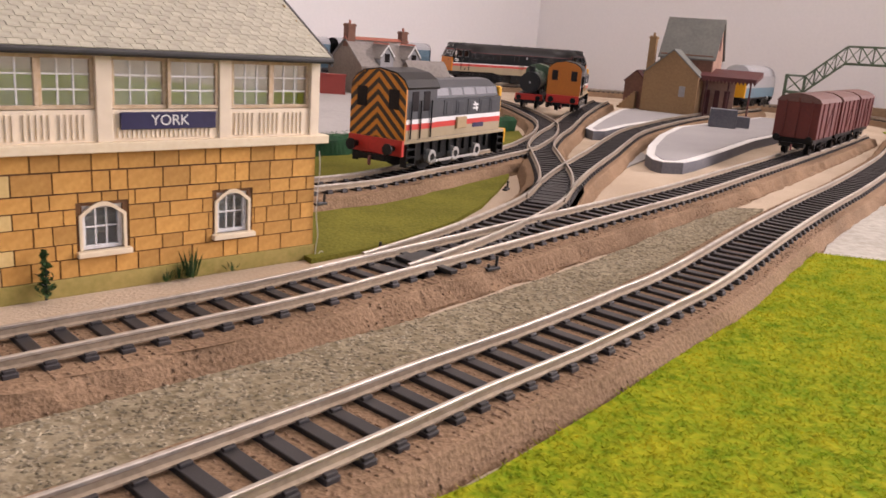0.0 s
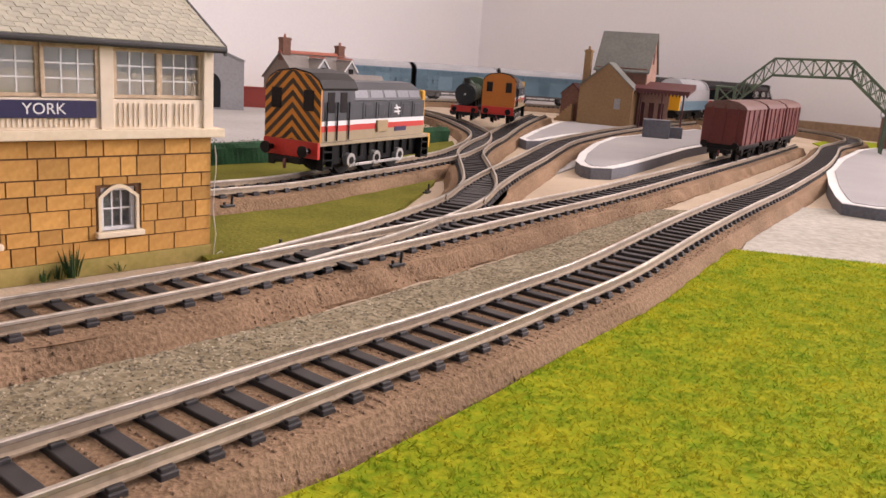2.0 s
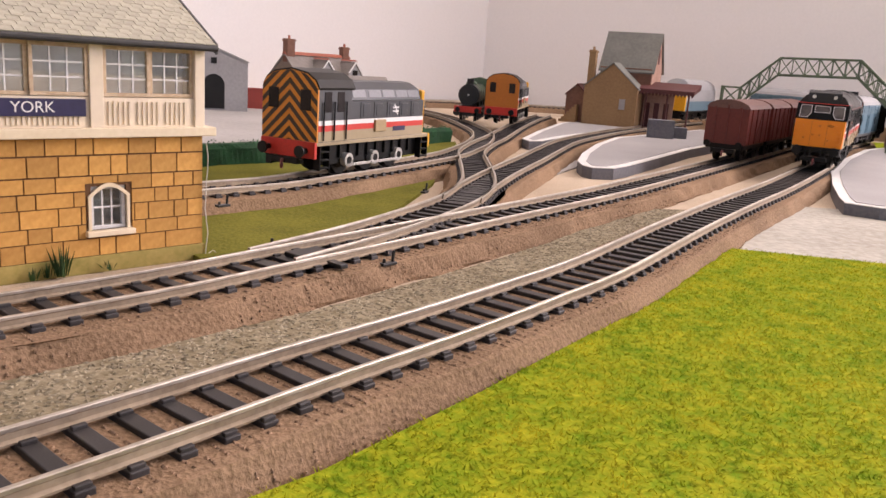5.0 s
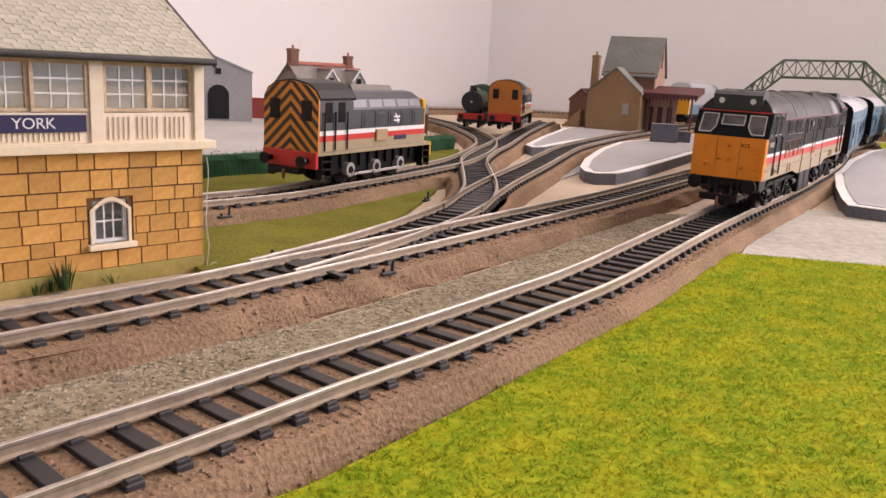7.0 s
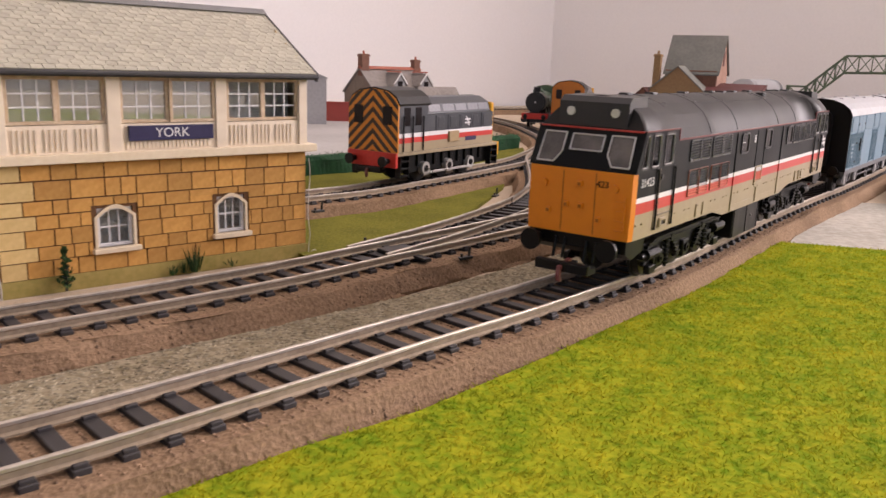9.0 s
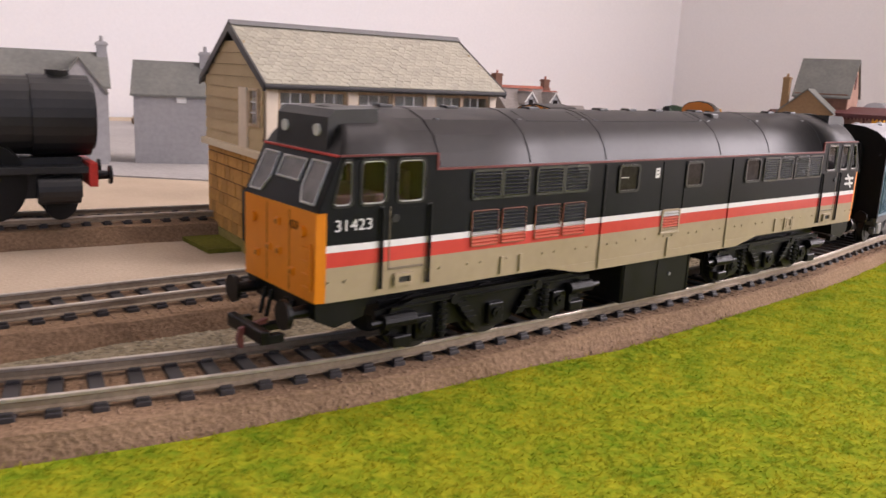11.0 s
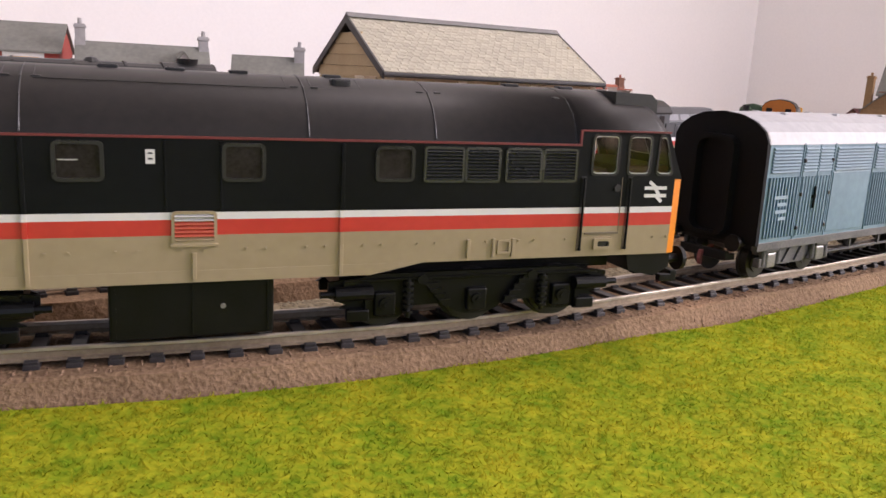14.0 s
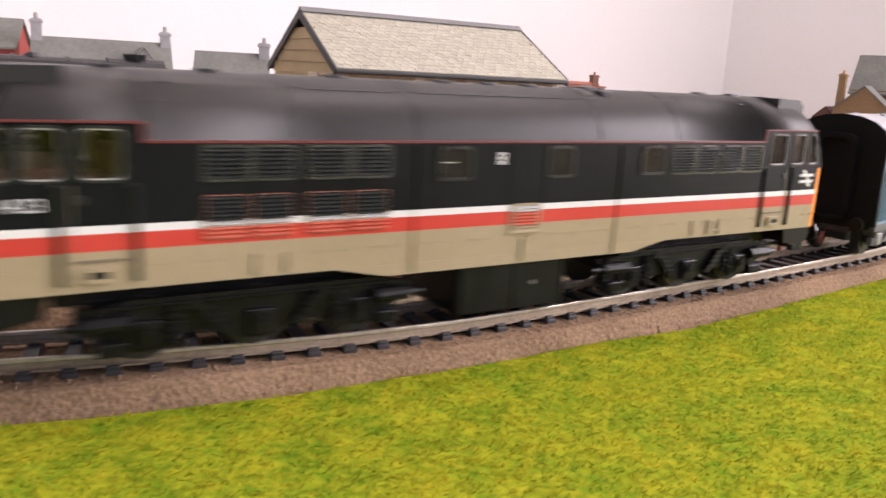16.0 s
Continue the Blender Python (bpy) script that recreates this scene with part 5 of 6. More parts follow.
    z0, z1, z2 = BAND_Z + 2.4, 52.5, 67.0
    bm = B()
    posts = [(0, 4.6), (33.6, 38.0), (70.0, 74.0), (BOX_L - 3.4, BOX_L)]
    box(bm, 0, BOX_L, -0.8, 2, z0, z1 - 0.2, 0.1)
    upper = part("upper_wall", bm, M_CREAM, root, "cream painted timber upper storey")
    for a, b in posts:
        bm = B()
        box(bm, a, b, -1.6, 2, z0, z2 + 2.4, 0.2)
        part("post", bm, M_CREAM, upper)
    bm = B()
    box(bm, 0.3, BOX_L - 0.3, -1.2, 1.9, z2, z2 + 2.5, 0.1)
    part("head_rail", bm, M_CREAM, upper)
    bm = B()
    box(bm, 1, BOX_L - 1, 2, BOX_D - 2, z2 + 0.6, z2 + 1.2)
    part("interior_ceiling", bm, M_INTERIOR, root)
    # added pale sheet near the panes, in place of their bright reflections
    bm = B()
    box(bm, 2, BOX_L - 2, 9.0, 10.0, z0, z2 + 0.5)
    part("interior_lining", bm, M_INTERIOR, root)
    # the same added backing behind the lower windows
    bm = B()
    box(bm, 3, BOX_L - 3, 6.0, 7.0, 0.5, BAND_Z - 1.4)
    part("interior_lining", bm, M_INTERIOR, root)
    boards = {}
    bays = [(4.6, 33.6), (38.0, 70.0), (74.0, BOX_L - 3.4)]
    for k, (a, b) in enumerate(bays):
        w = (b - a) / 2
        for j in range(2):
            sash(upper, at(a + j * w, -0.6 + 0.8 * (j if k != 1 else 1 - j), z1), w, z2 - z1, 3, 3, M_SASH, name="sash_window")
        groups = 3 if k != 1 else 1
        gw = (b - a - 2) / groups
        for g in range(groups):
            n = int((gw - 1.5) / 1.35)
            for i in range(n):
                hb = z1 - 1.4 - (3.4 if k == 1 else 0) - z0 - 1.0
                if k not in boards:
                    bm = B()
                    box(bm, 0, 0.72, -1.25, -0.5, 0, hb)
                    ob = part("board", bm, M_CREAM)
                    boards[k] = ob.data
                    bpy.data.objects.remove(ob)
                c = new("board", boards[k])
                c.parent = upper
                c.matrix_local = at(a + 1.4 + g * gw + i * (gw - 1.2) / n, 0, z0 + 1.0)
    bm = B()
    box(bm, 40.0, 68.6, -2.1, -0.9, z1 - 5.6, z1 - 0.8, 0.1)
    sign = part("name_board", bm, M_SIGN, upper, "navy blue station name board")
    text_part("lettering", "YORK", 4.3, M_WSTRIPE, sign, pose(54.3 * MM, -2.16 * MM, (z1 - 3.2) * MM, 90), "white capital letters")
    # left end: planked gable with door and window
    for i in range(9):
        z = z0 + i * 4.6
        half = BOX_D / 2 + 1 if z < EAVE_Z else max(1.0, (RIDGE_Z - z - 3) * (BOX_D / 2 + 2) / (RIDGE_Z - EAVE_Z))
        for xe, sgn in ((0, -1), (BOX_L, 1)):
            bm = B()
            lo, hi = max(0.0, BOX_D / 2 - half), min(BOX_D, BOX_D / 2 + half)
            prism(bm, [(sgn * 0.9 + xe - 0.4, z), (xe - 0.4, z), (xe - 0.4, z + 4.5), (sgn * 0.3 + xe - 0.4, z + 4.5)] if sgn < 0 else [(xe - 0.4, z), (xe + 0.5, z), (xe - 0.1, z + 4.5), (xe - 0.4, z + 4.5)], "y", lo, hi)
            part("plank", bm, M_CREAM3, upper)
    bm = B()
    box(bm, 0.2, BOX_L - 0.2, BOX_D - 2, BOX_D, z0, z2 + 2)
    part("rear_wall", bm, M_CREAM, upper)
    sash(upper, at(-1.6, 12.5, z1, -90), 10, z2 - z1, 3, 3, M_SASH, name="end_window")
    bm = B()
    box(bm, -1.9, -0.8, 15, 24, z0, 67, 0.2)
    part("end_door", bm, M_CREAM, upper, "cream timber side door")
    # roof: slates each a piece
    ov, gz = 5.2, 2.4
    run = BOX_D / 2 + ov
    rise = RIDGE_Z - EAVE_Z
    slope = math.atan2(rise, run)
    length = math.hypot(run, rise)
    for s in (-1, 1):
        bm = B()
        y_e, y_r = (-ov, BOX_D / 2) if s < 0 else (BOX_D + ov, BOX_D / 2)
        prism(bm, [(y_e, EAVE_Z - 0.6), (y_r, RIDGE_Z - 0.6), (y_r, RIDGE_Z - 2.2), (y_e, EAVE_Z - 2.2)], "x", -ROOF_OVER, BOX_L + ROOF_OVER)
        part("roof_slope", bm, M_GUTTER, root)
        bm = B()
        cyl(bm, (-ROOF_OVER - 0.1, y_e, EAVE_Z - 1.4), (BOX_L + ROOF_OVER + 0.1, y_e, EAVE_Z - 1.4), 1.0, 10)
        part("gutter", bm, M_GUTTER, root, "black eaves gutter")
        for xe in (-ROOF_OVER - 0.4, BOX_L + ROOF_OVER - 0.4):
            bm = B()
            prism(bm, [(y_e, EAVE_Z - 3.2), (y_e, EAVE_Z), (y_r, RIDGE_Z + 0.2), (y_r, RIDGE_Z - 3.4)], "x", xe, xe + 0.8)
            part("bargeboard", bm, M_GUTTER, root, "dark brown bargeboard")
    rows, cols = 17, 32
    tile_h, tile_w = length / rows, (BOX_L + 2 * ROOF_OVER) / cols
    bm = B()
    box(bm, 0.06, tile_w - 0.12, 0, tile_h * 1.25, 0, 0.32)
    ob = part("slate", bm, M_SLATE)
    mesh = ob.data
    bpy.data.objects.remove(ob)
    bm = B()
    box(bm, 0.06, tile_w / 2 - 0.08, 0, tile_h * 1.25, 0, 0.32)
    ob = part("slate", bm, M_SLATE)
    half_mesh = ob.data
    bpy.data.objects.remove(ob)
    rnd = random.Random(4)
    for r in range(rows):
        for c in range(cols + r % 2):
            half_tile = r % 2 and c in (0, cols)
            x = -ROOF_OVER + c * tile_w - (tile_w * 0.5 if r % 2 and c else 0)
            q = new("slate", half_mesh if half_tile else mesh)
            q.parent = root
            d = r * tile_h
            q.matrix_local = at(x, -ov + d * math.cos(slope), EAVE_Z - 0.5 + d * math.sin(slope) + rnd.uniform(0, 0.12), 0, math.degrees(slope) - 1.4)
    bm = B()
    prism(bm, [(BOX_D / 2 - 2.6, RIDGE_Z - 0.8), (BOX_D / 2, RIDGE_Z + 1.2), (BOX_D / 2 + 2.6, RIDGE_Z - 0.8)], "x", -ROOF_OVER - 0.1, BOX_L + ROOF_OVER + 0.1)
    part("ridge", bm, M_RIDGE, root, "lead grey ridge")
    bm = B()
    prism(bm, [(BOX_D / 2, RIDGE_Z), (BOX_D + ov, EAVE_Z - 0.1), (BOX_D + ov, EAVE_Z - 0.5), (BOX_D / 2, RIDGE_Z - 0.5)], "x", -ROOF_OVER, BOX_L + ROOF_OVER)
    part("rear_slates", bm, M_SLATE, root)
    # loose white glue strands at the corners
    for x in (-0.9, BOX_L + 0.9):
        line = [Vector((x + random.uniform(-0.5, 0.5), -1.2 + random.uniform(-0.4, 0.2), 38 - i * 4.2)) for i in range(10)]
        line += [line[-1] + Vector((1.6 * (1 if x > 0 else -1) * (i + 1), random.uniform(-1, 1), (1.8, 2.2, 0.8, 0.8)[i])) for i in range(4)]
        bm = B()
        rings = [[bm.verts.new(p + Vector((0.2 * math.cos(a * 1.2566), 0.2 * math.sin(a * 1.2566), 0))) for a in range(5)] for p in line]
        for q0, q1 in zip(rings, rings[1:]):
            for i in range(5):
                bm.faces.new((q0[i], q0[(i + 1) % 5], q1[(i + 1) % 5], q1[i]))
        bm.faces.new(rings[0])
        bm.faces.new(rings[-1])
        part("glue_strand", bm, M_STRING, root, "stray white strand of glue")
    return root


M_CREAM2 = material("pale_cream_trim", (0.78, 0.66, 0.47), (0.70, 0.57, 0.38), rough=0.6, scale=40)
M_CREAM3 = material("ochre_cream_plank", (0.56, 0.43, 0.24), (0.48, 0.35, 0.18), rough=0.7, scale=60, random_tint=0.12)
M_SASH = material("brown_edged_sash", (0.66, 0.52, 0.36), (0.42, 0.28, 0.16), rough=0.6, scale=60)
signal_box()


def tuft(x, y, h, n, spread, name="grass_tuft", label="dark green model grass tuft", cat="grass tuft"):
    bm = B()
    rnd = random.Random(int(x * 7 + y))
    for i in range(n):
        a, b = rnd.uniform(0, 6.28), rnd.uniform(0, spread)
        tx, ty = b * math.cos(a), b * math.sin(a)
        top = Vector((tx * 2.3, ty * 2.3, h * rnd.uniform(0.5, 1.0)))
        side = Vector((-math.sin(a), math.cos(a), 0)) * 0.22
        v = [bm.verts.new(q) for q in (Vector((tx, ty, 0)) - side, Vector((tx, ty, 0)) + side, (Vector((tx * 1.5, ty * 1.5, 0)) + Vector((0, 0, top.z * 0.6))) + side * 0.8, top)]
        bm.faces.new(v)
    ob = part(name, bm, M_LEAF)
    ob.matrix_world = at(x, y, 1.0)
    return tagged(ob, label, cat)


def along_box(s, off):
    a = radians(43.43)
    return -122 + s * math.cos(a) + off * math.sin(a), 206 + s * math.sin(a) - off * math.cos(a)


for s, h, n, sp in ((60, 10, 40, 1.8), (56, 5, 20, 1.6), (52, 4, 18, 1.8), (74, 3.5, 14, 1.6)):
    x, y = along_box(s, 2.6)
    tuft(x, y, h, n, sp)
x, y = along_box(17.5, 3.4)
bush = thing("bush", "small dark green bushy shrub against the stone wall", "bush", at(x, y, 1))
bm = B()
cyl(bm, (0, 0, 0), (0.4, 0, 10), 0.5, 6, 0.25)
for i in range(7):
    a = i * 2.4
    cyl(bm, (0, 0, 2 + i), (2.6 * math.cos(a), 2.6 * math.sin(a), 3.5 + i), 0.22, 5, 0.1)
part("trunk", bm, M_DOOR, bush)
bm = B()
rnd = random.Random(2)
for i in range(260):
    z = rnd.uniform(1.5, 14)
    r = max(0.6, 3.6 * (1 - z / 16) * (0.7 + 0.5 * math.sin(z * 2.1)))
    a, q = rnd.uniform(0, 6.28), rnd.uniform(0.3, 1) * r
    c = Vector((q * math.cos(a), q * math.sin(a), z))
    u = Vector((rnd.uniform(-1, 1), rnd.uniform(-1, 1), rnd.uniform(-1, 1))).normalized() * 0.75
    w = Vector((rnd.uniform(-1, 1), rnd.uniform(-1, 1), rnd.uniform(-1, 1))).normalized() * 0.6
    bm.faces.new([bm.verts.new(c + u), bm.verts.new(c + w), bm.verts.new(c - u), bm.verts.new(c - w)])
part("crown", bm, M_LEAF, bush, "dark green leaf clumps")


# ---- shunter and other stock ----
M_GREY08 = material("shunter_grey", (0.05, 0.053, 0.06), (0.036, 0.039, 0.045), rough=0.4, scale=40)
M_YEL = material("chevron_orange", (0.72, 0.27, 0.02), (0.62, 0.22, 0.015), rough=0.5, scale=50)
M_YELD = material("dull_orange_cab", (0.50, 0.16, 0.012), (0.42, 0.13, 0.01), rough=0.5, scale=50)
M_REDB = material("buffer_beam_red", (0.60, 0.035, 0.02), rough=0.45, scale=50)
M_HATCH = material("pale_grey_hatch", (0.19, 0.19, 0.205), (0.14, 0.14, 0.155), rough=0.35, scale=60)
M_NOSEY = material("bright_yellow_panel", (0.85, 0.42, 0.01), rough=0.4, scale=50)
M_CONROD = material("steel_rod", (0.7, 0.69, 0.66), rough=0.3, metal=0.7, scale=60)


def shunter(m, label, cab_mat, chevrons=True):
    root = thing("shunting_locomotive", label, "locomotive", m)
    bm = B()
    box(bm, -52, 52, -16, 16, 15.4, 17.2, 0.3)
    part("footplate", bm, M_BEIGE, root)
    # cab at -x
    arc = [(16.4, 41.5), (14.2, 45.2), (9.5, 48.2), (0, 49.8)]
    full = arc + [(-y, z) for y, z in reversed(arc[:-1])]
    bm = B()
    prism(bm, [(16.4, 17.2)] + full + [(-16.4, 17.2)], "x", -51, -25)
    cab = part("cab", bm, M_GREY08, root, "dark grey cab")
    bm = B()
    prism(bm, [(16.4, 41.3)] + [(y * 1.03, z + 0.8) for y, z in full] + [(-16.4, 41.3)], "x", -51.2, -23)
    part("cab_roof", bm, M_ROOF31, cab)
    bm = B()
    prism(bm, [(16.45, 17.2), (16.45, 41.5)] + full[1:-1] + [(-16.45, 41.5), (-16.45, 17.2)], "x", -51.9, -51.0)
    back = part("cab_end", bm, cab_mat, cab, "orange cab end")
    top = full

    def roof_z(y):
        y = abs(y)
        for (ya, za), (yb, zb) in zip(arc[::-1], arc[::-1][1:]):
            if ya <= y <= yb:
                return za + (zb - za) * (y - ya) / (yb - ya)
        return 41.5
    if chevrons:
        for i in range(9):
            z = 12.5 + i * 5.6
            for s in (-1, 1):
                bm = B()
                pts = []
                for k in range(9):
                    y = 16.3 * k / 8
                    pts.append((s * y, min(max(z + 0 - y * 0.95, 17.4), roof_z(y) - 0.1)))
                low = [(y, min(max(zz2 - 2.7, 17.4), roof_z(y) - 0.1)) for y, zz2 in [(s * 16.3 * k / 8, z - 16.3 * k / 8 * 0.95) for k in range(9)]]
                quads = [(pts[k], pts[k + 1], low[k + 1], low[k]) for k in range(8) if pts[k][1] - low[k][1] > 0.3 or pts[k + 1][1] - low[k + 1][1] > 0.3]
                if not quads:
                    bm.free()
                    continue
                loop = [quads[0][0]] + [q[1] for q in quads] + [q[2] for q in reversed(quads)] + [quads[0][3]]
                prism(bm, loop, "x", -52.06, -51.8)
                part("chevron", bm, M_CHEVB, back, "dark warning stripe")
    for y in (-9.5, 9.5):
        bm = B()
        box(bm, -52.4, -51.6, y - 3.0, y + 3.0, 31.5, 41.0, 0.4)
        part("cab_window", bm, M_DARKPANE, back, "dark cab window")
    for s in (-1, 1):
        for x in (-44, -34):
            bm = B()
            box(bm, x - 2.8, x + 2.8, s * 16.4 - 0.25, s * 16.4 + 0.25, 31.0, 40.5, 0.3)
            part("side_window", bm, M_DARKPANE, cab)
        for x in (-47.8, -39.6, -30.0):
            bm = B()
            cyl(bm, (x, s * 17.2, 18), (x, s * 17.2, 36), 0.4, 8)
            part("handrail", bm, M_CHAR, cab)
    # bonnet
    hood = [(13.6, 36.5), (12.0, 41.5), (6.0, 44.8), (0, 45.4)]
    bm = B()
    prism(bm, [(15.6, 17.2), (15.6, 36)] + hood + [(-y, z) for y, z in reversed(hood[:-1])] + [(-15.6, 36), (-15.6, 17.2)], "x", -25, 45)
    bon = part("bonnet", bm, M_GREY08, root, "grey engine bonnet")
    for s in (-1, 1):
        for z0, z1, mt, nm in ((17.4, 22.2, M_BEIGE, "beige_band"), (22.2, 25.0, M_RED, "red_stripe"), (25.0, 27.2, M_WSTRIPE, "white_stripe")):
            for x0, x1, y in ((-51, -25, 16.45), (-25, 45, 15.65)):
                bm = B()
                box(bm, x0, x1, s * y - 0.12, s * y + 0.12, z0, z1)
                part(nm, bm, mt, bon)
        for x in (-14, 0, 13, 26, 38):
            bm = B()
            q = [(x - 5.6, 37.6), (x + 5.6, 37.6), (x + 5.6, 41.2), (x - 5.6, 41.2)]
            va = [bm.verts.new((a, s * (13.5 - (z - 36.5) * 0.32 + 0.25), z)) for a, z in q]
            vb = [bm.verts.new((a, s * (13.0 - (z - 36.5) * 0.32), z)) for a, z in q]
            bm.faces.new(va), bm.faces.new(vb)
            for e in range(4):
                bm.faces.new((va[e], va[(e + 1) % 4], vb[(e + 1) % 4], vb[e]))
            part("roof_hatch", bm, M_HATCH, bon, "pale grey hatch")
        for x in (-16, -4, 8, 20, 32):
            bm = B()
            box(bm, x - 0.25, x + 0.25, s * 15.6 - 0.3, s * 15.6 + 0.3, 27.4, 35.6)
            box(bm, x + 2, x + 8, s * 15.6 - 0.25, s * 15.6 + 0.25, 28.4, 34.6, 0.2)
            part("access_door", bm, M_GREY08, bon)
        rail_arrow(bon, 16, s, 31.5, 6.0, 15.9)
        bm = B()
        box(bm, -4, 6, s * 15.6 - 1.4, s * 15.6 + 1.4, 20.5, 26.5, 0.4)
        part("tool_box", bm, M_TAN, root, "tan tool box")
        bm = B()
        box(bm, 14, 26, s * 15.8 - 0.15, s * 15.8 + 0.15, 20.2, 22.6)
        part("name_plate", bm, M_SIGN, bon, "blue plate with unreadable bars")
        # frames, steps and rods
        bm = B()
        box(bm, -46, 48, s * 11.5 - 1, s * 11.5 + 1, 5.5, 15.4, 0.3)
        for k in range(9):
            box(bm, -30 + k * 8, -27.6 + k * 8, s * 13 - 0.8, s * 13 + 0.8, 8.5, 15.3, 0.2)
        part("side_frame", bm, M_FRAME, root)
        for xs in (-45, 47):
            bm = B()
            for z in (4.5, 8.3, 12.1):
                box(bm, xs - 3.6, xs + 3.6, s * 14.6 - 1.8, s * 14.6 + 1.8, z, z + 0.8, 0.1)
            box(bm, xs - 4, xs - 3.3, s * 14.6 - 1.8, s * 14.6 + 1.8, 4, 15.3)
            box(bm, xs + 3.3, xs + 4, s * 14.6 - 1.8, s * 14.6 + 1.8, 4, 15.3)
            part("steps", bm, M_FRAME, root)
        bm = B()
        box(bm, -26, 24, s * 15.2 - 0.4, s * 15.2 + 0.4, 4.2, 5.6, 0.15)
        part("coupling_rod", bm, M_CONROD, root, "bright steel coupling rod")
        for x in (-24, -1, 22):
            w = part("wheel", wheel_mesh(8.2), M_FRAME, root, m=at(x, s * 8.6, 8.2, 0 if s > 0 else 180))
            bm = B()
            cyl(bm, (x, s * 12.5, 7.2), (x, s * 15.4, 7.2), 3.6, 18)
            part("crank", bm, M_CONROD, root, "bright steel crank")
            bm = B()
            cyl(bm, (x, s * 15.3, 7.2), (x, s * 15.7, 7.2), 1.8, 14)
            part("crank_pin", bm, M_FRAME, root)
    bm = B()
    box(bm, 45, 48.5, -14.5, 14.5, 17.2, 41.5, 1.2)
    part("radiator", bm, M_NOSEY, root, "yellow nose end")
    for d in (-1, 1):
        bm = B()
        box(bm, d * 52 - 1, d * 52 + 1, -16.2, 16.2, 9.5, 17.3, 0.3)
        part("buffer_beam", bm, M_REDB if d < 0 else M_NOSEY, root, "red buffer beam" if d < 0 else "yellow buffer beam")
        buffers(root, d * 52.6, d, 13.0, 11.0, 2.8)
        coupling(root, d * 48, d)
    return root


M_CHEVB = material("chevron_black", (0.05, 0.028, 0.012), rough=0.5, scale=60)
shunter(at(-9, 445, RAIL_TOP, 59), "grey diesel shunter with orange and black chevron cab end", M_YEL)
shunter(at(121, 872, RAIL_TOP, 76), "far orange-ended diesel shunter on the yard track", M_YELD, False)


def steam_loco(m, label, mat, stack=48, dome=41):
    root = thing("steam_locomotive", label, "locomotive", m)
    bm = B()
    cyl(bm, (-30, 0, 30), (56, 0, 30), 11.5, 28)
    part("boiler", bm, mat, root)
    for x in (-30, -12, 8, 26):
        bm = B()
        cyl(bm, (x, 0, 30), (x + 1, 0, 30), 11.9, 28)
        part("boiler_band", bm, M_BLACK, root)
    bm = B()
    cyl(bm, (40, 0, 30), (60, 0, 30), 12.1, 28)
    cyl(bm, (60, 0, 30), (61.5, 0, 30), 10.2, 24)
    sm = part("smokebox", bm, M_BLACK, root, "black smokebox and door")
    bm = B()
    cyl(bm, (61.4, 0, 30), (62.6, 0, 30), 1.2, 10)
    part("door_dart", bm, M_SILVER, sm)
    bm = B()
    cyl(bm, (50, 0, 40), (50, 0, stack), 3.6, 18, 4.2)
    part("chimney", bm, M_BLACK, root)
    bm = B()
    ball(bm, (15, 0, dome), 4.2, 14)
    part("dome", bm, mat, root)
    bm = B()
    prism(bm, [(15.5, 15), (15.5, 42), (10, 47), (0, 49), (-10, 47), (-15.5, 42), (-15.5, 15)], "x", -55, -30)
    part("cab", bm, mat, root)
    bm = B()
    box(bm, -58, 58, -15.5, 15.5, 14, 16, 0.2)
    part("running_plate", bm, M_BLACK, root)
    bm = B()
    box(bm, 57, 60, -15.8, 15.8, 10, 17, 0.3)
    part("buffer_beam", bm, M_REDB, root, "red buffer beam")
    buffers(root, 60, 1, 13, 11, 2.8)
    wheels(root, (-30, -2, 26), 11.0, M_FRAME, "driving_wheel")
    wheels(root, (48,), 5.5, M_FRAME, "pony_wheel")
    for s in (-1, 1):
        bm = B()
        cyl(bm, (40, s * 13.5, 9), (54, s * 13.5, 9), 4, 16)
        part("cylinder", bm, M_BLACK, root)
    bm = B()
    box(bm, -54, 56, -7, 7, 6, 18)
    part("frame", bm, M_BLACK, root)
    bm = B()
    box(bm, -130, -62, -15, 15, 15, 38, 0.6)
    part("tender", bm, mat, root)
    bm = B()
    box(bm, -128, -64, -12, 12, 8, 15)
    part("tender_frame", bm, M_BLACK, root)
    wheels(root, (-118, -96, -74), 6, M_FRAME, "tender_wheel")
    return root


far_loco = steam_loco(at(87, 894, RAIL_TOP, -101), "green steam locomotive with black smokebox on a far track", M_GREEN)
far_loco.scale = (0.88, 0.88, 0.88)
tall = steam_loco(at(-256, 180, RAIL_TOP, 43), "black steam locomotive standing behind the signal box", M_BLACK, 43.4, 38.6)
tall.scale = (1.1, 1.15, 1.36)
for i in range(3):
    d = Vector((78, 112)).normalized()
    p = Vector((250, 602)) + d * (38 + i * 82)
    goods_van(at(p.x, p.y, RAIL_TOP, math.degrees(math.atan2(d.y, d.x))))
parked = thing("parked_diesel", "yellow-nosed blue diesel locomotive parked at the far platform", "locomotive", at(393, 1112, RAIL_TOP, -125))
bm, mats = diesel_body(70, [M_BLUE, M_BLUE, M_BLUE, M_VANROOF], M_VANROOF, M_NOSEY, M_VANROOF)
bd = part("body", bm, mats, parked)
for y in (-8, 8):
    bm = B()
    box(bm, 66.5, 68.6, y - 5, y + 5, 38, 44, 0.3)
    part("windscreen", bm, M_DARKPANE, bd)
for d in (-1, 1):
    g = part("bogie", bogie_frame(d * 40, 22), M_FRAME, parked)
    buffers(parked, d * 69, d)
bm = B()
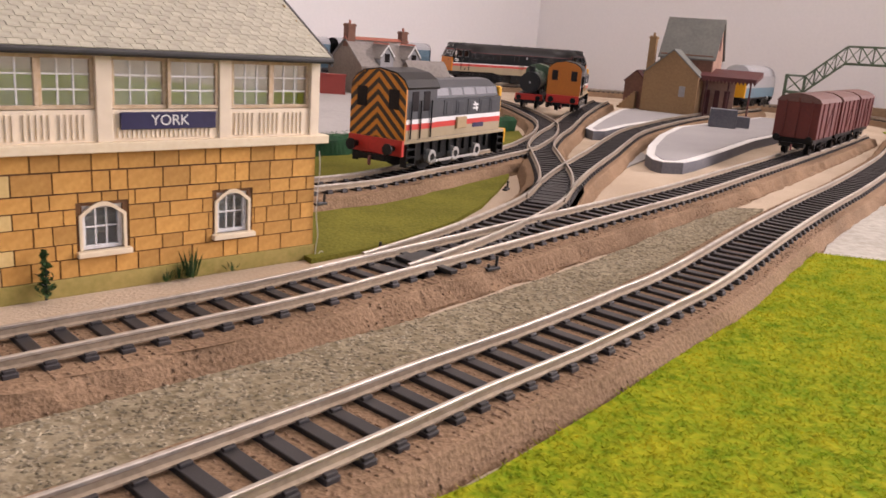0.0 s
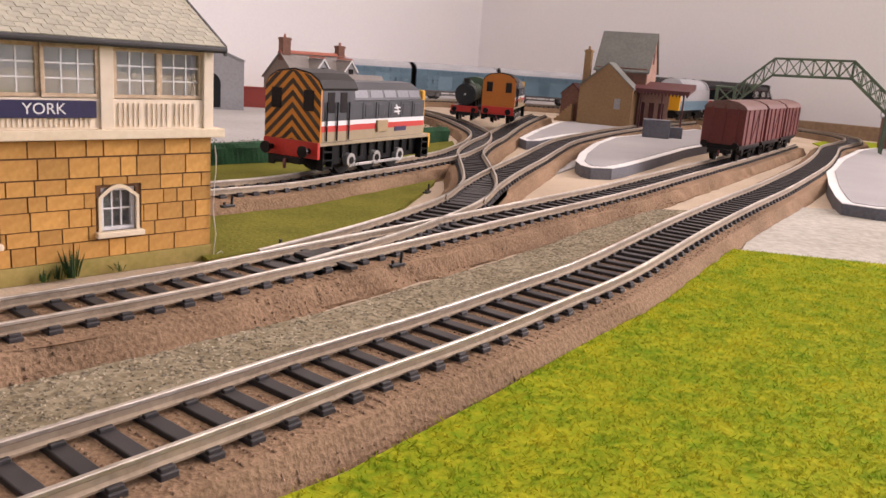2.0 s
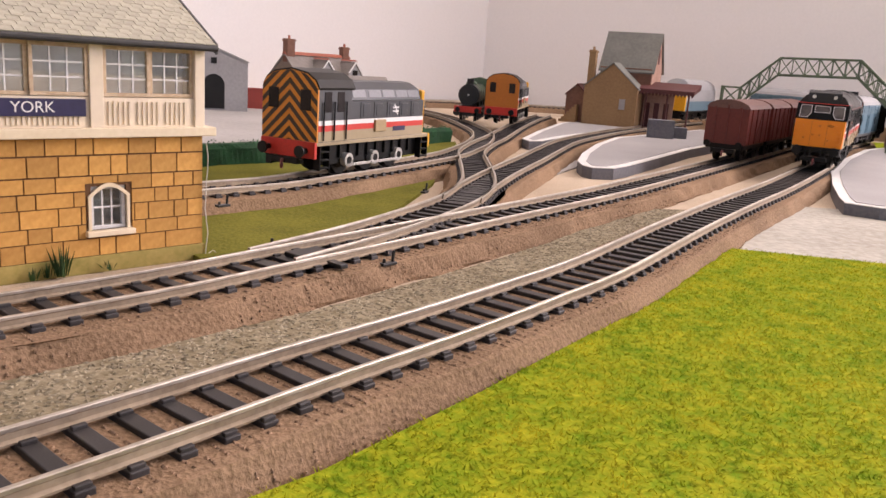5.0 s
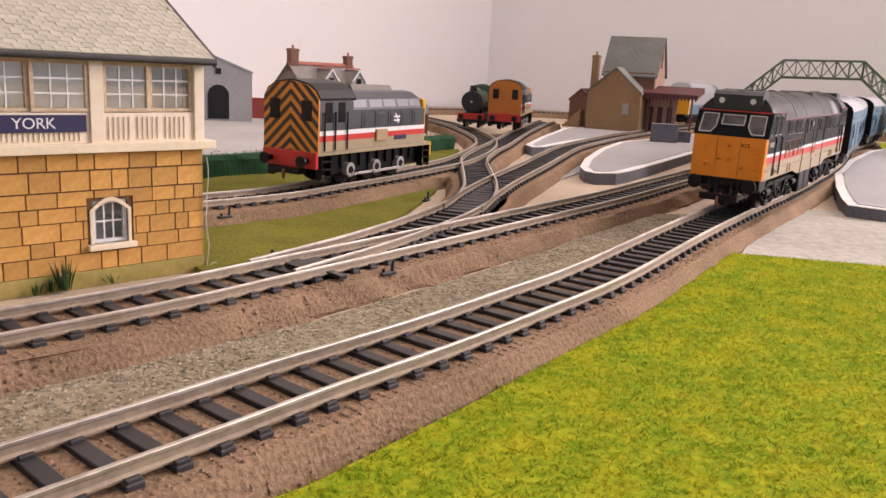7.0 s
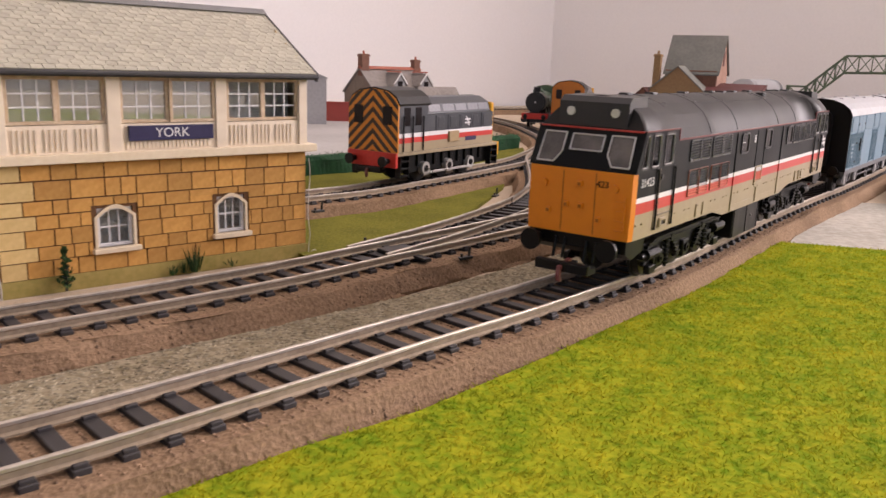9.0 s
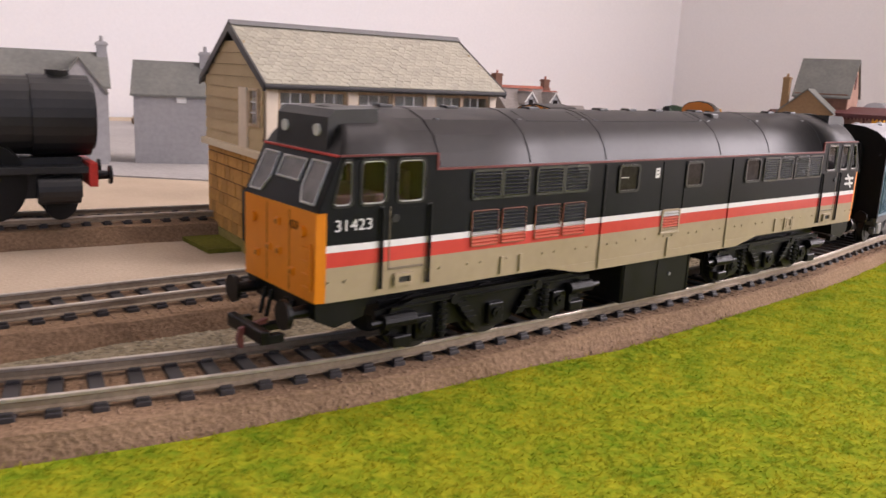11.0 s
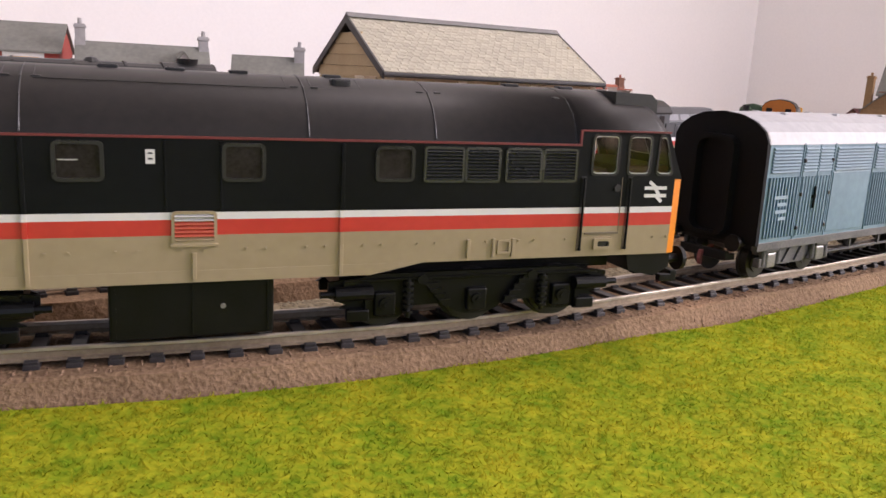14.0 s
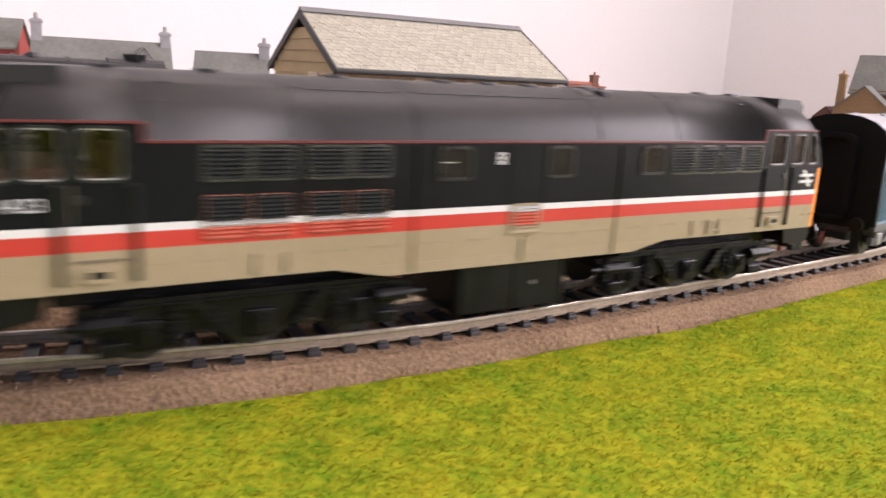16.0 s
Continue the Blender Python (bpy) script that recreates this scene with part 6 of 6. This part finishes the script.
box(bm, -66, 66, -9, 9, 6, 17.1)
part("chassis", bm, M_FRAME, parked)

# ---- buildings ----
M_TANW = material("tan_rendered_wall", (0.34, 0.21, 0.10), (0.27, 0.16, 0.075), rough=0.85, scale=25, grain=400)
M_BRICKP = material("pink_brick_wall", (0.46, 0.29, 0.22), (0.33, 0.19, 0.14), rough=0.85, scale=40, grain=300)
M_BRICKD = material("brown_brick_wall", (0.24, 0.115, 0.075), (0.16, 0.075, 0.05), rough=0.85, scale=40, grain=300)
M_SLATEG = material("grey_slate_sheet", (0.20, 0.20, 0.175), (0.14, 0.14, 0.125), rough=0.75, scale=40, grain=300)
M_COTT = material("brown_grey_stone_wall", (0.30, 0.235, 0.185), (0.22, 0.17, 0.13), rough=0.85, scale=40, grain=300)
M_COTROOF = material("worn_brown_slate", (0.30, 0.265, 0.24), (0.21, 0.185, 0.165), rough=0.75, scale=40, grain=300)
M_CANOPY = material("maroon_canopy", (0.10, 0.022, 0.02), rough=0.6, scale=50)
M_GREYST = material("grey_stone_wall", (0.36, 0.35, 0.345), (0.29, 0.28, 0.28), rough=0.85, scale=30, grain=300)
M_GRNST = material("green_painted_steel", (0.12, 0.17, 0.10), (0.07, 0.10, 0.06), rough=0.6, scale=60)
M_ROOFR = material("red_ridge_tile", (0.42, 0.14, 0.09), rough=0.8, scale=50)
M_HEDGE = material("hedge_green", (0.025, 0.13, 0.045), (0.010, 0.055, 0.018), rough=0.9, scale=120, island=0.4, through_light=0.3)
M_REDBR = material("red_brick", (0.34, 0.06, 0.045), rough=0.85, scale=60)
M_YSIGN = material("yellow_lit_sign", (0.9, 0.45, 0.02), rough=0.6, scale=60)
M_VOID = material("black_opening_shade", (0.01, 0.01, 0.01), rough=0.9, scale=60)


def gable_block(parent, x0, x1, y0, y1, z0, eave, ridge, wall, roof, axis="x", over=2.0, wall_name="wall"):
    """Walls with gables and a two-slope roof; axis: the way that the ridge runs."""
    bm = B()
    if axis == "x":
        c = (y0 + y1) / 2
        prism(bm, [(y0, z0), (y0, eave), (c, ridge - 1.5), (y1, eave), (y1, z0)], "x", x0, x1)
    else:
        c = (x0 + x1) / 2
        prism(bm, [(x0, z0), (x0, eave), (c, ridge - 1.5), (x1, eave), (x1, z0)], "y", y0, y1)
    w = part(wall_name, bm, wall, parent)
    for s in (-1, 1):
        bm = B()
        if axis == "x":
            e = y0 - over if s < 0 else y1 + over
            k = over * (ridge - eave) / ((y1 - y0) / 2)
            prism(bm, [(e, eave - k), (c, ridge), (c, ridge - 1.6), (e, eave - k - 1.6)], "x", x0 - over, x1 + over)
        else:
            e = x0 - over if s < 0 else x1 + over
            k = over * (ridge - eave) / ((x1 - x0) / 2)
            prism(bm, [(e, eave - k), (c, ridge), (c, ridge - 1.6), (e, eave - k - 1.6)], "y", y0 - over, y1 + over)
        part("roof_slope", bm, roof, parent)
    return w


def chimney(parent, x, y, z0, z1, w, mat):
    bm = B()
    box(bm, x - w / 2, x + w / 2, y - w / 2, y + w / 2, z0, z1, 0.2)
    box(bm, x - w / 2 - 0.8, x + w / 2 + 0.8, y - w / 2 - 0.8, y + w / 2 + 0.8, z1 - 3, z1 - 1, 0.2)
    ch = part("chimney", bm, mat, parent)
    bm = B()
    cyl(bm, (x, y, z1), (x, y, z1 + 4), 1.6, 10, 1.3)
    part("chimney_pot", bm, M_ROOFR if mat is M_BRICKD else mat, ch)


def flat(parent, name, x0, x1, z0, z1, y, mat, label=""):
    bm = B()
    box(bm, x0, x1, y - 0.5, y + 0.5, z0, z1, 0.1)
    return part(name, bm, mat, parent, label)


st = thing("station_building", "tan and pink brick station building with tall slate roof", "building", at(210, 1010, 7.9, -28))
gable_block(st, 34, 96, 8, 60, 0, 68, 110, M_BRICKP, M_SLATEG, "x", 2.5)
flat(st, "front_brickwork", 34, 95, 0, 68, 7.6, M_BRICKD, "brown brick front wall")
gable_block(st, 25, 88, -22, 8, 0, 46, 73, M_TANW, M_SLATEG, "y", 1.5, "front_wing")
gable_block(st, 0, 26, -10, 30, 0, 34, 46, M_BRICKD, M_CANOPY, "y", 1.2, "side_wing")
chimney(st, 24, 6, 30, 86, 8, M_TANW)
flat(st, "window", 68, 75, 20, 32, -22.4, M_GREYST, "small pale window")
flat(st, "front_wall", 90, 125, 0, 42, 6, M_BRICKP, "pink brick wall below the canopy")
for x in (95, 106, 117):
    flat(st, "doorway", x - 3, x + 3, 2, 30, 5.2, M_CANOPY, "dark doorway")
bm = B()
prism(bm, [(-14, 42), (-14, 46), (30, 54), (30, 48)], "x", 86, 150)
for k in range(16):
    prism(bm, [(86 + k * 4, 42.2), (90 + k * 4, 42.2), (88 + k * 4, 38.5)], "y", -14, -13.2)
part("canopy", bm, M_CANOPY, st, "maroon platform canopy with a saw-tooth valance")
for x in (96, 120, 144):
    bm = B()
    cyl(bm, (x, -10, 0), (x, -10, 43), 1.0, 10)
    part("canopy_post", bm, M_CANOPY, st)
bm = B()
box(bm, 95.6, 96.6, 31, 37, 74, 92, 0.1)
part("gable_window", bm, M_CANOPY, st, "dark red gable window")
bm = B()
for i in range(7):
    box(bm, 14 - i * 3, 17 - i * 3, -19, -11, 0, 21 - i * 3)
part("outside_stair", bm, M_TANW, st, "tan outside stair")


def truss(parent, x0, z0, x1, z1, depth, y, n):
    bm = B()
    a, b = Vector((x0, y, z0)), Vector((x1, y, z1))
    up = Vector((0, 0, depth))
    for p, q in ((a, b), (a + up, b + up)):
        cyl(bm, p, q, 0.9, 6)
    for i in range(n + 1):
        p = a.lerp(b, i / n)
        cyl(bm, p, p + up, 0.6, 6)
        if i < n:
            q = a.lerp(b, (i + 1) / n)
            cyl(bm, p, q + up, 0.45, 5)
            cyl(bm, p + up, q, 0.45, 5)
    part("lattice_side", bm, M_GRNST, parent, "green steel lattice girder")


fb = thing("footbridge", "weathered green steel lattice station footbridge", "footbridge", at(352, 888, 0, -24.8))
for y in (-8, 8):
    truss(fb, 18, 46, 53, 79, 17, y, 4)
    truss(fb, 53, 79, 128, 81, 17, y, 6)
    truss(fb, 128, 81, 166, 48, 17, y, 4)
for p in ([(18, 46), (53, 79), (128, 81), (166, 48)],):
    for (xa, za), (xb, zb) in zip(p, p[1:]):
        bm = B()
        prism(bm, [(xa, za), (xb, zb), (xb, zb - 1.6), (xa, za - 1.6)], "y", -8, 8)
        part("deck", bm, M_GRNST, fb)
for x in (0, 18, 166, 184):
    for y in (-8, 8):
        bm = B()
        box(bm, x - 1.1, x + 1.1, y - 1.1, y + 1.1, 8, 64 if x < 100 else 62, 0.2)
        part("tower_leg", bm, M_GRNST, fb)
for x0, x1 in ((0, 18), (166, 184)):
    for y in (-8, 8):
        truss(fb, x0, 46, x1, 46, 17, y, 1)
    bm = B()
    box(bm, x0, x1, -8, 8, 44.6, 46)
    part("landing", bm, M_GRNST, fb)

ho = thing("cottage", "brown stone cottage with two dormers and red ridge tiles", "house", at(-110, 983, 0, 40))
gable_block(ho, 0, 90, 0, 76, 0, 36, 65.5, M_COTT, M_COTROOF, "x", 2.0)
for x in (34, 74):
    gable_block(ho, x - 9.5, x + 9.5, -2.4, 27, 23, 46, 60, M_GREYST, M_COTROOF, "y", 1.2, "dormer")
    bm = B()
    prism(bm, [(x - 11, 46.5), (x, 61.0), (x + 11, 46.5), (x + 9, 46.5), (x, 58.4), (x - 9, 46.5)], "y", -4.4, -3.6)
    part("bargeboard", bm, M_WHITE, ho, "white painted dormer bargeboard")
    flat(ho, "dormer_window", x - 3.4, x + 3.4, 40, 50, -2.6, M_DARKPANE, "dark dormer window")
    bm = B()
    prism(bm, [(x - 2, 60.5), (x, 62.4), (x + 2, 60.5)], "y", -4, 27)
    part("ridge", bm, M_ROOFR, ho, "red ridge tiles")
bm = B()
prism(bm, [(33, 63.6), (38, 67.3), (43, 63.6)], "x", -2, 92)
part("ridge", bm, M_ROOFR, ho, "red ridge tiles")
chimney(ho, 5, 38, 55, 82, 10.5, M_BRICKD)
chimney(ho, 85, 38, 55, 77, 9, M_BRICKD)
gable_block(ho, 60, 118, -20, 8, 0, 28, 44, M_COTT, M_COTROOF, "x", 1.5, "outhouse")

sh = thing("goods_shed", "grey stone goods shed with a dark arched doorway", "shed", at(-236, 884, 0, 14))
gable_block(sh, 0, 82, 0, 120, 0, 54, 70, M_GREYST, M_GREYST, "y", 1.0)
# doorway and vent: black panels on the solid wall, painting the shade inside
bm = B()
arch = [(36, 3), (36, 28)] + [(47 - 11 * math.cos(math.pi * i / 10), 28 + 11 * math.sin(math.pi * i / 10)) for i in range(1, 10)] + [(58, 28), (58, 3)]
prism(bm, arch, "y", -0.6, 0.4)
part("arched_doorway", bm, M_VOID, sh, "flat black arch painted as the shaded opening")
bm = B()
prism(bm, [(44, 50), (44, 56), (50, 56), (50, 50)], "y", -0.6, 0.4)
part("vent", bm, M_VOID, sh)
hut = thing("brick_hut", "small brown brick hut with a slate roof", "hut", at(20, 868, 0, 10))
gable_block(hut, -10, 14, 0, 26, 0, 22, 30, M_BRICKD, M_SLATEG, "x", 1.0)
wl = thing("brick_wall", "low dark red brick yard wall", "wall", at(-150, 960, 0, 10))
bm = B()
box(bm, -40, 24, 0, 6, 0, 22, 0.3)
box(bm, -41, 25, -0.8, 6.8, 22, 24, 0.3)
part("masonry", bm, M_REDBR, wl)

# houses seen over the train
h2 = thing("terrace_house", "grey terraced house with a projecting gable and two chimneys", "house", at(-424, 408, 0, 36))
gable_block(h2, 0, 92, 0, 44, 0, 58, 80, M_GREYST, M_SLATEG, "x", 2.0)
gable_block(h2, 56, 90, -14, 20, 0, 54, 76, M_GREYST, M_SLATEG, "y", 1.5, "front_gable")
chimney(h2, 2, 22, 70, 92, 7, M_GREYST)
chimney(h2, 90, 22, 70, 88, 7, M_GREYST)
h3 = thing("small_house", "small grey stone house with a slate roof", "house", at(-332, 466, 0, 24))
gable_block(h3, 0, 52, 0, 40, 0, 54, 76, M_GREYST, M_SLATEG, "x", 2.0)
chimney(h3, 50, 20, 66, 84, 8, M_GREYST)
flat(h3, "window", 30, 37, 46, 53, -0.4, M_WHITE)
rb = thing("red_shop", "red brick corner shop with a yellow sign", "shop", at(-500, 392, 0, 30))
gable_block(rb, 0, 58, 0, 60, 0, 72, 92, M_REDBR, M_SLATEG, "x", 2.0)
flat(rb, "sign_board", 24, 44, 56, 66, -0.6, M_YSIGN, "plain yellow sign board")
flat(rb, "window_frame", 20, 48, 53, 69, -0.2, M_WHITE)

# platform clutter
for x, y, w, d, h in ((272, 828, 26, 16, 18), (292, 838, 20, 12, 11)):
    b = thing("platform_crate", "plain dark grey card box on the platform", "box", at(x, y, 8.4, -15))
    bm = B()
    box(bm, -w / 2, w / 2, -d / 2, d / 2, 0, h, 0.5)
    part("carton", bm, M_PLATSIDE, b)
kb = thing("platform_building", "brown brick platform building with a grey roof", "building", at(590, 905, 8.4, -30))
gable_block(kb, -34, 40, -30, 30, 0, 36, 50, M_BRICKD, M_GREYST, "x", 2.0)
fw = thing("timber_fence", "long low brown timber fence by the far board edge", "fence", at(665, 1164, 0, -35))
bm = B()
box(bm, -75, 75, -4, 4, 0, 20, 0.5)
part("boarding", bm, M_WOODEDGE, fw)
strip("far_field", [(500, 900), (530, 1010), (620, 1120), (740, 1050), (640, 940), (560, 880)], -2, 1.2, M_GRASS, "yellow-green far field strip")

# hedge of many small leaves
hl = smooth_line([(-128, 440), (-96, 482), (-62, 520), (-30, 575), (0, 630), (28, 680), (52, 716)], 3.0)
hg = thing("hedge", "dense dark green clipped model hedge", "hedge")
bm = B()
sweep(bm, hl, [(5, 0.5), (5.4, 11), (3, 13.5), (-3, 13.5), (-5.4, 11), (-5, 0.5)], wobble=2.0)
part("core", bm, M_HEDGE, hg)
verts, faces = [], []
rnd = np.random.RandomState(5)
nl = normals(hl)
for i in range(9000):
    k = rnd.randint(len(hl))
    o, z = rnd.uniform(-6, 6), rnd.uniform(1, 14.5)
    if abs(o) < 4.6 and z < 12.5:
        continue
    p = hl[k] + nl[k] * o
    c = np.array((p.x, p.y, z)) + rnd.uniform(-1, 1, 3)
    u, w = rnd.normal(size=3), rnd.normal(size=3)
    u, w = u / np.linalg.norm(u) * 0.7, w / np.linalg.norm(w) * 0.7
    b0 = len(verts)
    verts += [tuple((c + u) * MM), tuple((c + w) * MM), tuple((c - u) * MM)]
    faces.append((b0, b0 + 1, b0 + 2))
me = bpy.data.meshes.new("foliage")
me.from_pydata(verts, [], faces)
me.materials.append(M_HEDGE)
fo = new("foliage", me)
fo.parent = hg

# point motor levers and tie bars on the turnout
for x, y, r in ((-22, 267, 45), (17, 260, 45), (30, 404, 70), (-52, 338, 50)):
    pl = thing("point_lever", "small black plastic point lever beside the rail", "point lever", at(x, y, 6.2, r))
    bm = B()
    box(bm, -3, 3, -1.2, 1.2, 0, 1.0, 0.2)
    part("base", bm, M_BLACK, pl)
    bm = B()
    cyl(bm, (2, 0, 0.8), (2.3, 0, 4.4), 0.5, 8)
    cyl(bm, (-1.6, 0, 0.8), (-1.6, 0, 2.2), 0.5, 8)
    part("lever", bm, M_BLACK, pl)
tb = thing("turnout_tie_bar", "black plastic turnout tie bar between the rails", "tie bar", at(-7, 257, 8.2, 45))
bm = B()
box(bm, -6, 7, -4.6, 4.6, 0, 1.6, 0.3)
box(bm, -1, 2, -16, 16, -0.3, 1.0, 0.2)
part("bar", bm, M_BLACK, tb)


# ---- fine scatter: grass fibres, ballast grains and gravel flakes ----
M_FIBRE = material("grass_fibre", (0.44, 0.385, 0.015), (0.17, 0.275, 0.010), rough=0.8, scale=120, grain=700, mix=0.35, island=0.2, through_light=0.5, spec=0.1)
M_FLAKE = material("gravel_flake", (0.38, 0.33, 0.232), (0.21, 0.17, 0.108), rough=0.8, scale=60, island=0.5, spec=0.2)
rs = np.random.RandomState(11)


def scatter_mesh(name, verts, faces, mat, label, category):
    me = bpy.data.meshes.new(name)
    me.from_pydata([tuple(v) for v in np.asarray(verts) * MM], [], faces)
    me.materials.append(mat)
    return tagged(new(name, me), label, category, kind="stuff")


def grass_fibres(n, region, h0, h1):
    x0, x1, y0, y1 = region
    pts = np.column_stack((rs.uniform(x0, x1, n), rs.uniform(y0, y1, n)))
    pts = np.array([p for p in pts if inside(p[0], p[1], GRASS_POLY)])
    k = len(pts)
    h, a = rs.uniform(h0, h1, k), rs.uniform(0, 6.283, k)
    lean = rs.normal(0, 1.1, (k, 2))
    w = rs.uniform(0.16, 0.30, k)
    base = np.column_stack((pts, np.full(k, 2.2)))
    du = np.column_stack((np.cos(a) * w, np.sin(a) * w, np.zeros(k)))
    tip = base + np.column_stack((lean, h))
    v = np.stack((base - du, base + du, tip), 1).reshape(-1, 3)
    return v, [(3 * i, 3 * i + 1, 3 * i + 2) for i in range(k)]


v, f = grass_fibres(260000, (-150, 260, -60, 340), 0.5, 1.25)
scatter_mesh("grass_fibre", v, f, M_FIBRE, "short bright yellow-green static grass fibres", "grass")

OCTA = np.array([(1, 0, 0), (-1, 0, 0), (0, 1, 0), (0, -1, 0), (0, 0, 1), (0, 0, -1)], float)
OCTF = [(0, 2, 4), (2, 1, 4), (1, 3, 4), (3, 0, 4), (2, 0, 5), (1, 2, 5), (3, 1, 5), (0, 3, 5)]


def grains(centres, r0, r1, flatness):
    v, f = [], []
    for i, c in enumerate(centres):
        q = OCTA * rs.uniform(r0, r1, 3) * (1, 1, flatness)
        a = rs.uniform(0, 6.28)
        rot = np.array([(math.cos(a), -math.sin(a), 0), (math.sin(a), math.cos(a), 0), (0, 0, 1)])
        v.append(q @ rot.T + c)
        f += [tuple(6 * i + j for j in t) for t in OCTF]
    return np.concatenate(v), f


cen = []
for pts, n, w in ((LINE_A, 9000, 19.5), (LINE_B, 9000, 20.5)):
    line = [p for p in smooth_line(pts, 3.0) if -150 < p.x < 190 and p.y < 480]
    nor = normals(line)
    for i in range(n):
        k = rs.randint(len(line))
        o = rs.uniform(-w, w)
        p = line[k] + nor[k] * o
        e = w - abs(o)
        z = UNDER_TOP if e > 4.2 else 1.0 + (UNDER_TOP - 1.0) * max(0, e - 0.6) / 3.6
        if abs(abs(o) - 8.7) < 1.6:
            continue
        cen.append((p.x, p.y, z + 0.05))
v, f = grains(cen, 0.22, 0.55, 0.8)
scatter_mesh("ballast_grain", v, f, M_GRAIN, "loose brown granular ballast along the track", "ballast")
STRIP = [(-230, -20), (-110, 78), (-60, 118), (-25, 160), (20, 214), (75, 285), (130, 365), (170, 432), (150, 428), (108, 377), (80, 330), (52, 292), (28, 262), (0, 227), (-40, 185), (-80, 145), (-130, 95), (-230, -2)]
cen = []
while len(cen) < 7000:
    x, y = rs.uniform(-150, 170), rs.uniform(40, 430)
    if inside(x, y, STRIP):
        cen.append((x, y, 1.45))
v, f = grains(cen, 0.35, 1.0, 0.35)
scatter_mesh("gravel_flake", v, f, M_FLAKE, "loose grey-green gravel flakes", "gravel")


# ---- the express train on the running line ----
express = express_diesel("charcoal, red, white and beige diesel locomotive with yellow nose")
van_a = parcels_van("faded blue parcels van with black ends and planked doors", 71)
van_b = parcels_van("second faded blue parcels van with planked doors", 71)
van_c = parcels_van("third faded blue parcels van at the train's end", 71)
express.scale = (1.09, 1.0, 1.0)
ROUTE = smooth_line(LINE_A[::-1], 2.0)
TRAVEL = [(0.0, 780), (0.5, 855), (1.0, 958), (1.5, 1064), (2.0, 1160), (2.5, 1243), (2.8, 1297), (3.0, 1340), (3.2, 1392), (3.5, 1474), (4.0, 1614), (4.5, 1746), (5.0, 1857), (5.5, 1939.7), (6.0, 2000.7), (6.5, 2055.7), (7.0, 2105.7), (7.5, 2159.2), (8.0, 2214.2), (8.5, 2267.7), (9.0, 2316.2), (9.5, 2356.2), (10.0, 2404.5), (10.5, 2449.3), (11.0, 2489.2), (11.5, 2529.0), (12.0, 2567.3), (12.5, 2601.5), (13.0, 2630.8), (13.5, 2648.3), (14.0, 2661.3), (14.5, 2665.8), (15.0, 2665.3), (15.5, 2654.5), (16.0, 2569.3)]


def on_route(s):
    i = max(0.0, min(len(ROUTE) - 1.001, s / 2.0))
    k = int(i)
    return ROUTE[k].lerp(ROUTE[k + 1], i - k)


def vehicle_pose(s, half):
    a, b = on_route(s + half), on_route(s - half)
    c, d = (a + b) / 2, a - b
    return at(c.x, c.y, RAIL_TOP, math.degrees(math.atan2(d.y, d.x)))


def motions():
    for car, back, half in ((express, 0, 62), (van_a, 232, 38), (van_b, 386, 38), (van_c, 540, 38)):
        walk(car, [(t, vehicle_pose(s - back, half)) for t, s in TRAVEL])


motions()
